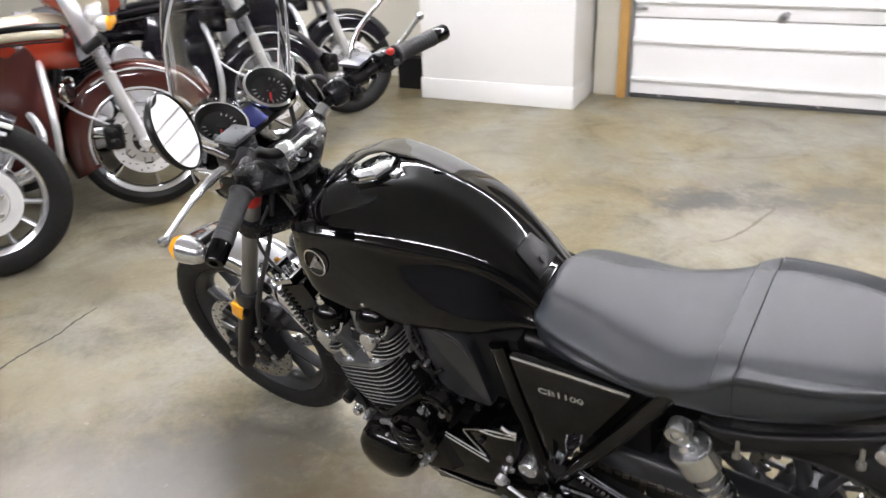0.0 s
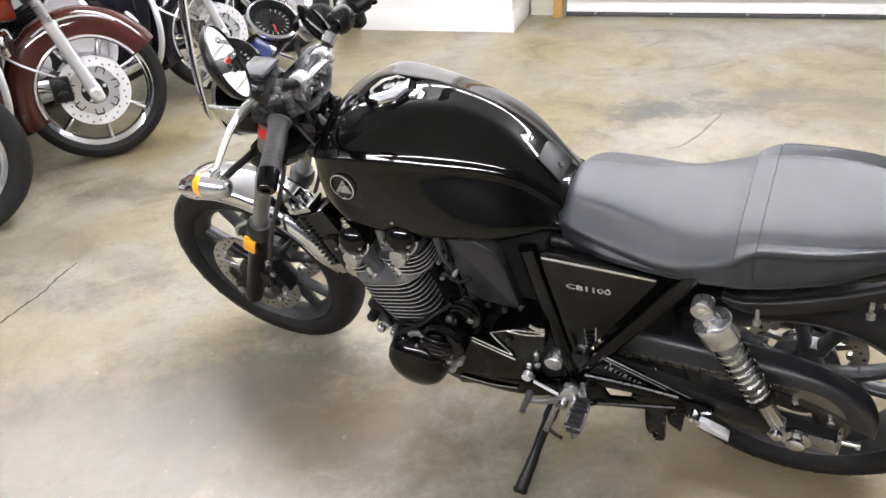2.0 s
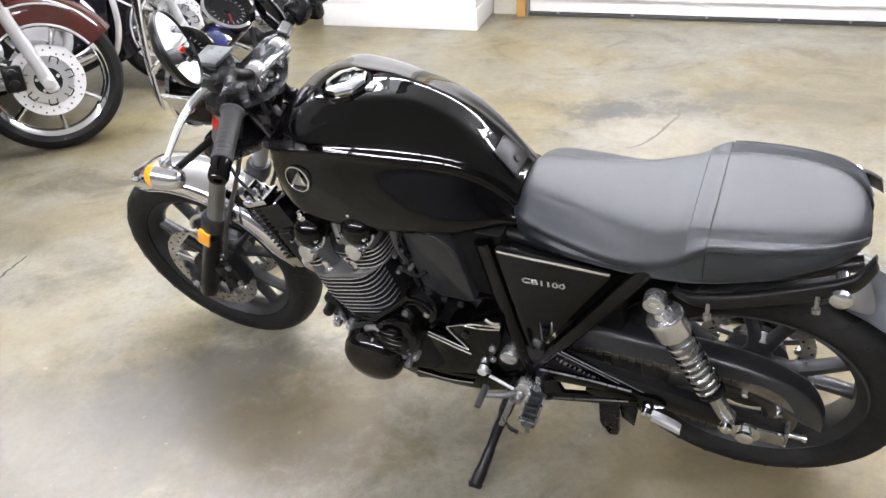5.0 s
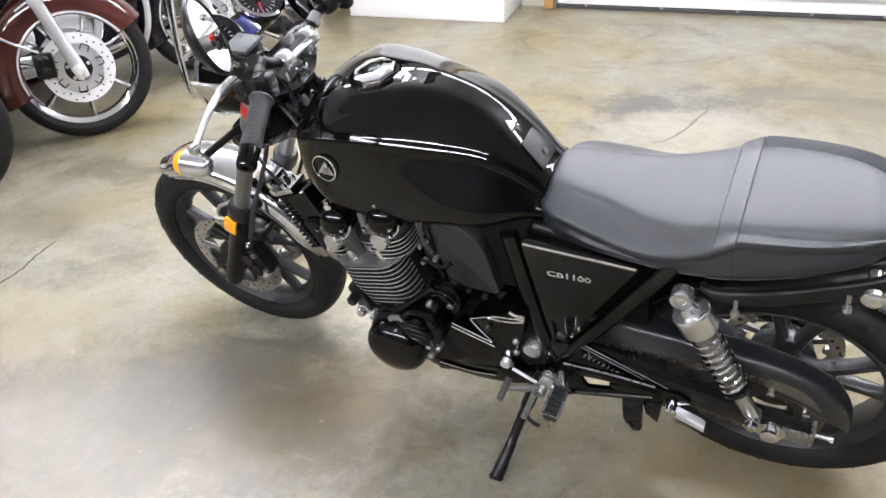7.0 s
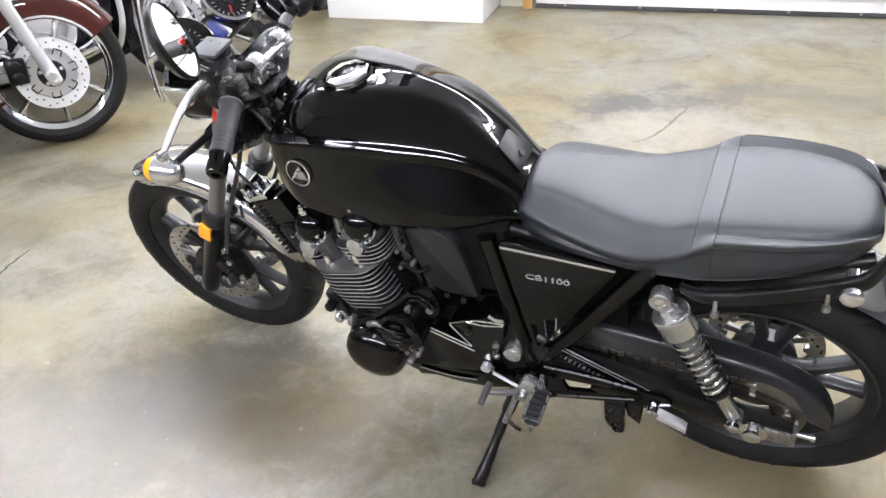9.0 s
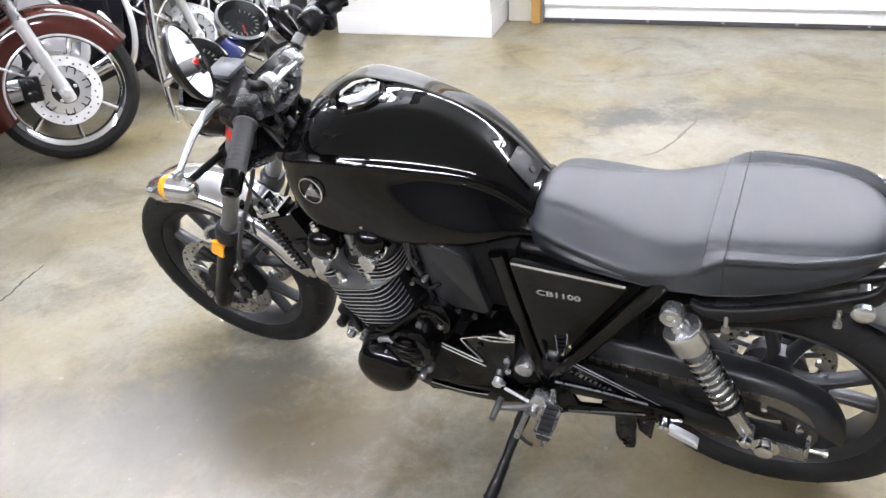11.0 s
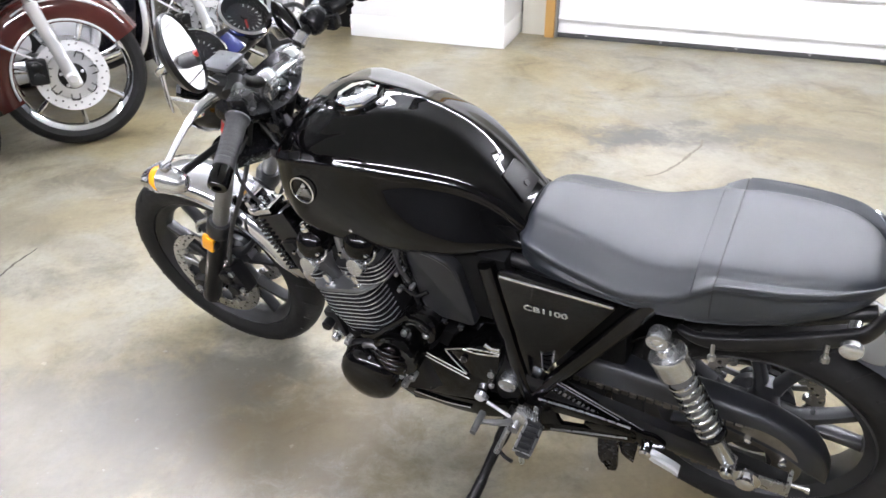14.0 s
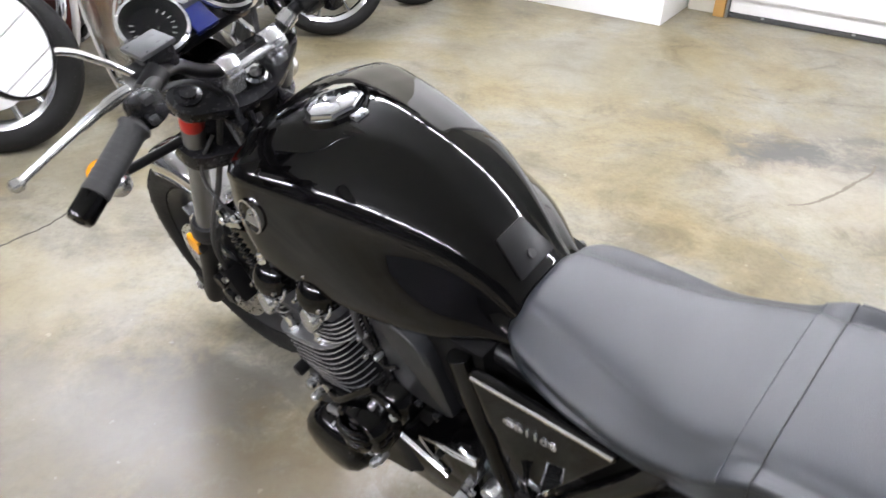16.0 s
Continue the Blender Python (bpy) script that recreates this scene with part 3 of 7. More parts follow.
for side in (-1, 1):
    y = 0.108 * side
    leg = part("fork_leg", lathe([(0.016, -0.02), (0.025, -0.014), (0.028, 0.02), (0.0255, 0.05), (0.0255, 0.3), (0.027, 0.32), (0.027, 0.33)], on_fork(0.28, y), SLOPE, 24), SATIN, bike, "black lower fork leg")
    part("dust_cover", lathe([(0.029, 0.318), (0.033, 0.324), (0.034, 0.33), (0.034, 0.362), (0.03, 0.368), (0.029, 0.372), (0.022, 0.373)], on_fork(0.28, y), SLOPE, 24), PLASTIC, leg)
    part("axle_clamp", block((0.06, 0.03, 0.05), FA + Vector((-0.005, y, 0.0)), 0.008), SATIN, leg)
    part("clamp_bolt", lathe([(0.012, 0), (0.012, 0.006), (0.008, 0.009)], FA + Vector((-0.01, y + 0.02 * side, 0)), Y * side, 12), STEEL, leg)
    stanchion = part("fork_tube", lathe([(0.0205, 0.365), (0.0205, 0.8), (0.018, 0.806)], on_fork(0.28, y), SLOPE, 24), FORKGREY, bike, "grey fork tube")
    if side < 0:
        part("band", lathe([(0.0212, 0.72), (0.0216, 0.722), (0.0216, 0.752), (0.0212, 0.754)], on_fork(0.28, y), SLOPE, 24), RED, stanchion, "red band round the tube")
    refl = part("reflector", block((0.036, 0.012, 0.054), (0, 0, 0), 0.004, Matrix.Rotation(radians(24), 4, "Y")), AMBER, bike, "amber side reflector")
    refl.matrix_basis = Matrix.Translation(on_fork(0.55, y) + Vector((-0.008, 0.033 * side, 0)))
    part("reflector_bracket", block((0.03, 0.02, 0.04), on_fork(0.55, y) + Vector((0, 0.026 * side, 0)), 0.004), SATIN, leg)
    cal = part("brake_caliper", merge(block((0.075, 0.05, 0.1), (0, 0, 0), 0.014), lathe([(0.02, 0), (0.021, 0.012), (0.017, 0.016)], (-0.0, 0.022 * side, 0.022), Y * side, 16), lathe([(0.02, 0), (0.021, 0.012), (0.017, 0.016)], (-0.0, 0.022 * side, -0.024), Y * side, 16)), SATIN, bike, "black brake caliper")
    cal.matrix_basis = Matrix.Translation(FA + Vector((0.115, 0.09 * side, 0.055))) @ Matrix.Rotation(radians(-20), 4, "Y")
    part("bracket", block((0.09, 0.014, 0.03), (-0.05, -0.012 * side, -0.01), 0.005), SATIN, cal)
    for x, dz, r in ((-0.02, 0.045, 0.008), (-0.045, 0.02, 0.006), (-0.06, -0.03, 0.009), (0.02, 0.058, 0.006), (-0.03, -0.055, 0.007)):
        part("bolt", lathe([(r, 0), (r, 0.009), (r * 0.6, 0.012)], (x, 0.012 * side, dz), Y * side, 10), CHROME, cal, "bright bolt head")
    part("caliper_arm", tube([(-0.03, 0.0, 0.05), (-0.055, 0.004 * side, 0.09), (-0.08, 0.004 * side, 0.13)], [0.014, 0.012, 0.015], 10, 4), SATIN, cal)
    part("bleed_nipple", lathe([(0.005, 0), (0.005, 0.02), (0.003, 0.024)], (0.02, 0.01 * side, 0.05), (0.2, 0.3 * side, 1), 8), CHROME, cal)
    for dz in (-0.03, 0.03):
        part("bolt", lathe([(0.009, 0), (0.009, 0.008), (0.006, 0.01)], (0.03, 0.025 * side, dz), Y * side, 10), STEEL, cal)
    part("brake_hose", tube([FA + Vector((0.12, 0.1 * side, 0.11)), on_fork(0.6, y) + Vector((0.05, 0.02 * side, 0)), on_fork(0.78, y * 0.9) + Vector((0.05, 0, 0)), Vector((-1.14, 0.06 * side, 0.93))], 0.006, 8, 6), GRIP, bike, "black rubber brake hose")
for zc, thick, nm in ((0.86, 0.045, "lower_yoke"), (0.985, 0.026, "upper_yoke")):
    c = on_fork(zc, 0)
    bm = plate(round_outline([(-0.03, -0.128), (0.022, -0.128), (0.074, -0.036), (0.078, 0.04), (0.028, 0.14), (-0.034, 0.14)], 0.026), -thick / 2, thick / 2, 0.005)
    bmesh.ops.transform(bm, matrix=Matrix.Translation(c) @ Matrix.Rotation(radians(30), 4, "Y") @ Matrix.Rotation(radians(90), 4, "X"), verts=bm.verts)
    part(nm, bm, CONTROL, bike, "black fork yoke")
for side in (-1, 1):
    part("fork_cap", lathe([(0.023, 0), (0.023, 0.006), (0.015, 0.009), (0.015, 0.015), (0.01, 0.016)], on_fork(0.996, 0.108 * side), SLOPE, 16), CONTROL, bike, "black fork top cap")
nut = part("steering_nut", hoop([(0.011, 0), (0.021, 0), (0.021, 0.006), (0.017, 0.011), (0.011, 0.011)], on_fork(0.985, 0) + Vector((0.05, 0, 0.0)), SLOPE, 28), CHROME, bike, "chrome steering nut")
part("nut_core", lathe([(0.011, 0), (0.011, 0.006), (0.006, 0.006), (0.006, 0.012), (0.003, 0.013)], on_fork(0.985, 0) + Vector((0.05, 0, 0.0)), SLOPE, 6), STEEL, nut)
part("steering_head", lathe([(0.034, 0), (0.034, 0.14)], on_fork(0.84, 0) + Vector((0.055, 0, 0)), SLOPE, 24), CAVITY_SHADE, bike)
for y, z in ((-0.07, 0.93), (-0.045, 0.9), (0.03, 0.92), (-0.085, 0.87)):
    part("wiring_plug", merge(block((0.034, 0.022, 0.026), (-1.065, y, z), 0.005), tube([(-1.06, y, z), (-1.085, y * 0.8, z + 0.05), (-1.13, y * 0.9, z + 0.07)], 0.006, 8, 4)), CONTROL, bike, "black wiring plug and lead")

# front mudguard, silver, over the tyre
SKIRT = ((-0.07, 0.304), (-0.0695, 0.322), (-0.063, 0.334), (-0.046, 0.342), (-0.02, 0.346), (0.02, 0.346), (0.046, 0.342), (0.063, 0.334), (0.0695, 0.322), (0.07, 0.304))
arc = []
for k in range(27):
    a = radians(121 - 109 * k / 26)
    w = min(1, 0.62 + 3 * min(k, 26 - k) / 26)
    ring = [FA + Vector((r * math.cos(a), y * w, r * math.sin(a))) for y, r in SKIRT]
    ring += [FA + Vector(((r - 0.003) * math.cos(a), (y - math.copysign(0.003, y)) * w, (r - 0.003) * math.sin(a))) for y, r in SKIRT[::-1]]
    arc.append(ring)
guard = part("front_mudguard", rings_mesh(arc), POLISH, bike, "polished silver front mudguard")
for side in (-1, 1):
    part("stay", tube([FA + Vector((0.16, 0.07 * side, 0.28)), FA + Vector((0.06, 0.088 * side, 0.24)), FA + Vector((0.04, 0.088 * side, 0.2))], 0.007, 8, 4), SILVER, guard)
    part("edge_bead", tube([FA + Vector((0.305 * math.cos(radians(120 - 107 * k / 20)), 0.0705 * side * min(1, 0.62 + 3 * min(k, 20 - k) / 20), 0.305 * math.sin(radians(120 - 107 * k / 20)))) for k in range(21)], 0.0035, 6), POLISH, guard)

# handlebar, grips, levers, switches
bar = [(s * x, y, z) for s, x, y, z in [(1, -0.905, -0.395, 1.076), (1, -0.943, -0.275, 1.112), (1, -0.99, -0.21, 1.122), (1, -1.045, -0.145, 1.1), (1, -1.07, -0.095, 1.055), (1, -1.073, -0.045, 1.03)]]
# turned a little to the left, the right half lies lower and further forward
bar = bar + [(-1.073, 0.045, 1.03), (-1.069, 0.095, 1.053), (-1.055, 0.145, 1.068), (-1.03, 0.2, 1.079), (-0.986, 0.27, 1.095), (-0.95, 0.395, 1.087)]
part("handlebar", tube(bar, 0.0115, 14, 6), SATIN, bike, "black tubular handlebar")
for side in (-1, 1):
    e = Vector((-0.905, -0.395, 1.076)) if side < 0 else Vector((-0.95, 0.395, 1.087))
    s = Vector((-0.943, -0.274, 1.1125)) if side < 0 else Vector((-0.985, 0.274, 1.095))
    d = (e - s).normalized()
    grip = part("grip", lathe([(0.022, 0), (0.023, 0.004), (0.0205, 0.008), (0.019, 0.012), (0.0185, 0.1), (0.02, 0.105), (0.0195, 0.11)], s, d, 20), GRIP, bike, "ribbed black rubber grip")
    for k in range(9):
        part("rib", hoop([(0.0183, 0), (0.0191, 0.001), (0.0191, 0.007), (0.0183, 0.008)], s + d * (0.016 + 0.0098 * k), d, 16), GRIP, grip)
    part("bar_end", lathe([(0.0185, 0), (0.0185, 0.003), (0.0185, 0.034), (0.016, 0.039), (0.008, 0.04), (0.007, 0.036)], s + d * 0.111, d, 20), PAINT, grip, "black bar end weight")
    sw = s - d * 0.03
    house = part("switch_housing", block((0.042, 0.046, 0.048), sw, 0.014, Matrix.Rotation(math.atan2(d.y, d.x) - math.pi / 2, 4, "Z")), CONTROL, bike, "black handlebar switch housing")
    part("switch", block((0.014, 0.016, 0.012), sw + Vector((0.02, 0.0, 0.022)), 0.003), RED if side > 0 else GRIP, house, "red engine stop switch" if side > 0 else "")
    part("switch", block((0.016, 0.012, 0.012), sw + Vector((0.024, 0.006 * side, -0.006)), 0.003), GRIP, house)
    perch = Vector((-1.01, -0.2, 1.116)) if side < 0 else Vector((-1.038, 0.185, 1.074))
    part("lever_perch", merge(block((0.06, 0.04, 0.035), perch + Vector((-0.02, 0, 0)), 0.01), lathe([(0.018, -0.02), (0.018, 0.02)], perch + Vector((0.004, 0, 0.003)), d, 14)), SATIN, bike, "black lever perch")
    tub = perch + (Vector((-0.042, 0.037, 0.008)) if side < 0 else Vector((-0.012, 0.03, 0.012)))
    res_ = part("fluid_reservoir", merge(block((0.052, 0.054, 0.036), tub, 0.008), lathe([(0.01, 0), (0.01, 0.03)], tub + Vector((0.022, 0.017 * side, -0.028)), (0, 0, 1), 12)), CONTROL, bike, "black brake fluid reservoir")
    part("reservoir_lid", block((0.06, 0.06, 0.008), tub + Vector((0, 0, 0.021)), 0.003), LIDGREY, res_, "grey reservoir lid")
    tip = Vector((-0.975, -0.434, 1.116)) if side < 0 else Vector((-1.02, 0.434, 1.11))
    lever = [perch + Vector((-0.03, 0.0, -0.012)), perch + Vector((-0.042, 0.035 * side, -0.014)), perch + Vector((-0.04, 0.085 * side, -0.018)), perch + Vector((-0.012, 0.15 * side, -0.012)), tip]
    part("lever", merge(tube(lever, [0.011, 0.010, 0.008, 0.0065, 0.006], 10, 6), lathe([(0.004, -0.01), (0.0095, -0.005), (0.0095, 0.005), (0.004, 0.01)], tip, (0.2, 1, 0), 14)), SILVER, bike, "silver ball-ended lever")
    # mirror on a bent stalk
    mc = Vector((-0.903, 0.371 * side, 1.304))
    mirror = part("mirror", tube([perch + Vector((-0.02, 0.01 * side, 0.012)), perch + Vector((-0.03, 0.04 * side, 0.05)), perch + Vector((-0.01, 0.09 * side, 0.1)), mc + Vector((-0.045, 0.02 * side, -0.03)), mc + Vector((-0.02, 0.012 * side, -0.008))], 0.0055, 10, 6), CHROME, bike, "round black-rimmed mirror on a chrome stalk")
    face = Vector((0.82, -0.52 * side, 0.24)).normalized()
    shell = lathe([(0.01, -0.026), (0.035, -0.022), (0.055, -0.012), (0.0635, -0.002), (0.0635, 0.004), (0.0605, 0.006), (0.0605, 0.002)], mc, face, 40)
    glassface = lathe([(0.0603, 0.0022), (0.06, 0.0034)], mc, face, 40)
    for bmx in (shell, glassface):
        for v in bmx.verts:
            q = v.co - mc
            v.co = mc + q * 0.99
    part("mirror_shell", shell, SATIN, mirror)
    part("mirror_glass", glassface, MIRROR, mirror, "silvered mirror glass")
    cl = Vector((-1.073, 0.047 * side, 1.028))
    clamp = part("bar_clamp", merge(lathe([(0.012, -0.017), (0.021, -0.017), (0.023, -0.014), (0.023, 0.014), (0.021, 0.017), (0.012, 0.017)], cl, Y, 24), block((0.05, 0.032, 0.014), cl + Vector((0, 0, -0.006)), 0.004), block((0.034, 0.03, 0.03), cl + Vector((-0.004, 0, -0.026)), 0.006)), SILVER, bike, "silver handlebar clamp")
    if side < 0:
        part("clamp_bridge", block((0.026, 0.07, 0.009), cl + Vector((0.012, 0.047, 0.002)), 0.003), SILVER, clamp, "silver bridge between the clamps")
    for dx in (-0.013, 0.013):
        part("clamp_screw", lathe([(0.006, 0), (0.006, 0.006), (0.003, 0.006)], cl + Vector((dx * 1.5, 0, 0.001)), (0, 0, 1), 10), STEEL, clamp)

part("throttle_housing", merge(lathe([(0.014, -0.026), (0.026, -0.022), (0.03, -0.012), (0.03, 0.012), (0.026, 0.022), (0.014, 0.026)], (-1.058, 0.138, 1.07), (0.3, 0.92, 0.2), 24), block((0.034, 0.03, 0.04), (-1.035, 0.165, 1.058), 0.009)), CONTROL, bike, "black round throttle housing")
part("bar_sleeve", lathe([(0.012, 0), (0.0165, 0.002), (0.0165, 0.026), (0.012, 0.03)], (-1.071, 0.075, 1.043), (0.1, 0.85, 0.4), 16), SILVER, bike, "silver sleeve on the handlebar")
for pts, r in (([(-1.03, -0.19, 1.13), (-1.1, -0.17, 1.14), (-1.16, -0.1, 1.06), (-1.12, -0.07, 0.95), (-1.0, -0.1, 0.82)], 0.0045),
               ([(-1.06, 0.135, 1.075), (-1.11, 0.14, 1.1), (-1.17, 0.1, 1.06), (-1.13, 0.05, 0.92)], 0.0055),
               ([(-0.96, -0.245, 1.13), (-1.02, -0.17, 1.09), (-1.08, -0.1, 1.03), (-1.1, -0.05, 0.95), (-1.05, -0.06, 0.86)], 0.005),
               ([(-1.14, -0.09, 0.9), (-1.17, -0.13, 0.82), (-1.13, -0.12, 0.72), (-1.08, -0.08, 0.68)], 0.004)):
    part("control_cable", tube(pts, r, 8, 6), GRIP, bike, "black rubber-sheathed cable")

# instruments
TILTED = Vector((0.55, 0, 0.83)).normalized()
cluster = part("instrument_bracket", block((0.07, 0.25, 0.03), (-1.205, 0, 1.06), 0.01, Matrix.Rotation(radians(25), 4, "Y")), SATIN, bike)
for side in (-1, 1):
    gc = Vector((-1.207, 0.079 * side, 1.083))
    pod = part("instrument_pod", lathe([(0.03, -0.045), (0.048, -0.03), (0.055, -0.005), (0.056, 0.012), (0.053, 0.018), (0.049, 0.018), (0.048, 0.006)], gc, TILTED, 40), SATIN, bike, "round black instrument with chrome ring")
    part("chrome_ring", hoop([(0.0525, 0.004), (0.0585, 0.0), (0.0605, 0.012), (0.059, 0.019), (0.0535, 0.022)], gc, TILTED, 44), CHROME, pod)
    part("inner_ring", hoop([(0.0395, 0.0085), (0.0535, 0.0215), (0.0545, 0.02), (0.0545, 0.008)], gc, TILTED, 44), SATIN, pod, "black sloping ring inside the bezel")
    part("dial", lathe([(0.0485, 0.006), (0.048, 0.008)], gc, TILTED, 40), DIAL, pod, "black dial with white marks")
    part("dial_glass", lathe([(0.0525, 0.0185), (0.052, 0.02)], gc, TILTED, 40), DIALGLASS, pod)
    side_v = Vector((0, 1, 0))
    up_v = TILTED.cross(side_v) * -1
    tick = finish("dial_mark", block((0.0016, 0.0075, 0.0006), (0, 0, 0), 0), WHITE, False)
    for k in range(15):
        a = radians(-130 + 260 * k / 14)
        q = gc + TILTED * 0.0086 + 0.034 * (math.sin(a) * side_v + math.cos(a) * up_v)
        rot = Matrix((side_v, up_v, TILTED)).transposed().to_4x4() @ Matrix.Rotation(-a, 4, "Z")
        shared("dial_mark", tick, pod, Matrix.Translation(q) @ rot)
    rot = Matrix((side_v, up_v, TILTED)).transposed().to_4x4()
    part("needle", block((0.0045, 0.038, 0.001), (0, 0.014, 0), 0, None), RED, pod, "red needle").matrix_basis = Matrix.Translation(gc + TILTED * 0.01) @ rot @ Matrix.Rotation(radians(42), 4, "Z")
    part("needle_cap", lathe([(0.009, 0.009), (0.008, 0.013)], gc, TILTED, 16), SATIN, pod)
shroud = []
for k in range(11):
    t = k / 10
    r = 0.001 + 0.021 * math.sin(math.pi * t) ** 0.7
    q = Vector((-1.075, 0.1, 1.035)).lerp(Vector((-1.165, 0.135, 1.1)), t)
    shroud.append([q + Vector((0.4 * r * math.cos(b), r * math.cos(b), 1.2 * r * math.sin(b))) for b in [2 * math.pi * j / 16 for j in range(16)]])
part("dial_side_cover", rings_mesh(shroud), PAINT, bike, "glossy black oval cover beside the dial")
part("display", block((0.05, 0.046, 0.012), (-1.184, -0.005, 1.072), 0.003, Matrix.Rotation(radians(33), 4, "Y")), BLUE, bike, "blue-tinted display between the dials")

# headlamp, screen and front indicators
lamp = part("headlamp", lathe([(0.02, 0.1), (0.06, 0.085), (0.085, 0.04), (0.092, -0.02), (0.092, -0.035)], (-1.27, 0, 0.935), (1, 0, 0.05), 40), PAINT, bike, "black round headlamp")
part("headlamp_rim", hoop([(0.088, -0.05), (0.094, -0.045), (0.096, -0.03), (0.09, -0.03)], (-1.27, 0, 0.935), (1, 0, 0.05), 40), CHROME, lamp)
part("headlamp_lens", lathe([(0.088, -0.042), (0.06, -0.052), (0.02, -0.056)], (-1.27, 0, 0.935), (1, 0, 0.05), 40), GLASS, lamp)
shield = []
for k in range(15):
    z = 0.13 + 0.46 * k / 14
    w = 0.172 * (0.74 + 0.28 * math.sin(math.pi * min(1, 0.25 + 0.65 * k / 14))) * (1 if k < 11 else 1 - 0.05 * (k - 10) ** 1.5)
    ring = []
    for off in (0, 0.004):
        span = range(21) if off == 0 else range(20, -1, -1)
        for q in span:
            u = q / 10 - 1
            ring.append(Vector((-1.425 + 0.32 * z + 0.13 * u * u + off, w * u, 0.86 + z)))
    shield.append(ring)
screen = part("windscreen", rings_mesh(shield), GLASS, bike, "clear plastic windscreen")
for side in (-1, 1):
    edge_line = []
    for k in range(15):
        z = 0.13 + 0.46 * k / 14
        w = 0.172 * (0.74 + 0.28 * math.sin(math.pi * min(1, 0.25 + 0.65 * k / 14))) * (1 if k < 11 else 1 - 0.05 * (k - 10) ** 1.5)
        edge_line.append((-1.425 + 0.32 * z + 0.132, w * side, 0.86 + z))
    # plated bead added to imitate the glint along the clear plastic edge
    part("screen_edge_glint", tube(edge_line, 0.0025, 8), BRIGHT, screen, "bright bead imitating the glint of the clear screen's edge")
    part("screen_stay", tube([(-1.2, 0.1 * side, 0.98), (-1.3, 0.12 * side, 0.99)], 0.005, 8), CHROME, screen)
    part("screen_bracket", plate(round_outline([(-1.235, 1.03), (-1.15, 1.035), (-1.16, 1.0), (-1.2, 0.985)], 0.008), 0.165 * side - 0.004, 0.165 * side + 0.004, 0.002), SILVER, screen, "silver side bracket")
    ic = Vector((-1.225, -0.262, 0.89)) if side < 0 else Vector((-1.25, 0.15, 0.875))
    ind = part("front_indicator", lathe([(0.008, 0.05), (0.02, 0.042), (0.028, 0.02), (0.031, -0.005), (0.031, -0.012)], ic, (1, 0, 0), 28), SILVER, bike, "silver front indicator with amber lens")
    part("lens", lathe([(0.03, -0.011), (0.03, -0.02), (0.025, -0.034), (0.012, -0.042), (0.003, -0.044)], ic, (1, 0, 0), 28), AMBER, ind)
    part("stalk", tube([ic + Vector((0.01, -0.02 * side, 0)), Vector((-1.2, 0.12 * side, 0.885))], 0.009, 10), SATIN, ind)

# ---- tank ----
TX = [-1.05, -1.035, -1.0, -0.95, -0.88, -0.8, -0.72, -0.65, -0.6, -0.56, -0.53, -0.505, -0.49]
T_TOP = [0.9, 0.936, 0.964, 0.979, 0.985, 0.989, 0.981, 0.954, 0.919, 0.883, 0.852, 0.823, 0.806]
T_SHW = [0.045, 0.066, 0.079, 0.08, 0.068, 0.0534, 0.0375, 0.038, 0.0425, 0.0465, 0.048, 0.047, 0.045]
T_CRZ = [0.877, 0.899, 0.918, 0.93, 0.926, 0.919, 0.909, 0.898, 0.88, 0.854, 0.828, 0.8, 0.78]
T_CRW = [0.077, 0.128, 0.166, 0.177, 0.166, 0.152, 0.135, 0.118, 0.1, 0.0865, 0.076, 0.07, 0.067]
T_LOW = [0.86, 0.82, 0.775, 0.745, 0.735, 0.735, 0.738, 0.74, 0.742, 0.745, 0.748, 0.752, 0.755]
T_LWW = [0.08, 0.133, 0.18, 0.199, 0.202, 0.2, 0.193, 0.18, 0.162, 0.14, 0.118, 0.102, 0.094]
T_MID = [0.0, 0.003, 0.008, 0.011, 0.012, 0.012, 0.011, 0.01, 0.008, 0.006, 0.004, 0.002, 0.0]


def smooth_table(xs, ys, x):
    i = max(0, min(len(xs) - 2, int(np.searchsorted(xs, x)) - 1))
    def slope(j):
        a, b = max(j - 1, 0), min(j + 1, len(xs) - 1)
        return (ys[b] - ys[a]) / (xs[b] - xs[a])
    h = xs[i + 1] - xs[i]
    t = (x - xs[i]) / h
    return (2 * t ** 3 - 3 * t * t + 1) * ys[i] + (t ** 3 - 2 * t * t + t) * h * slope(i) + (3 * t * t - 2 * t ** 3) * ys[i + 1] + (t ** 3 - t * t) * h * slope(i + 1)


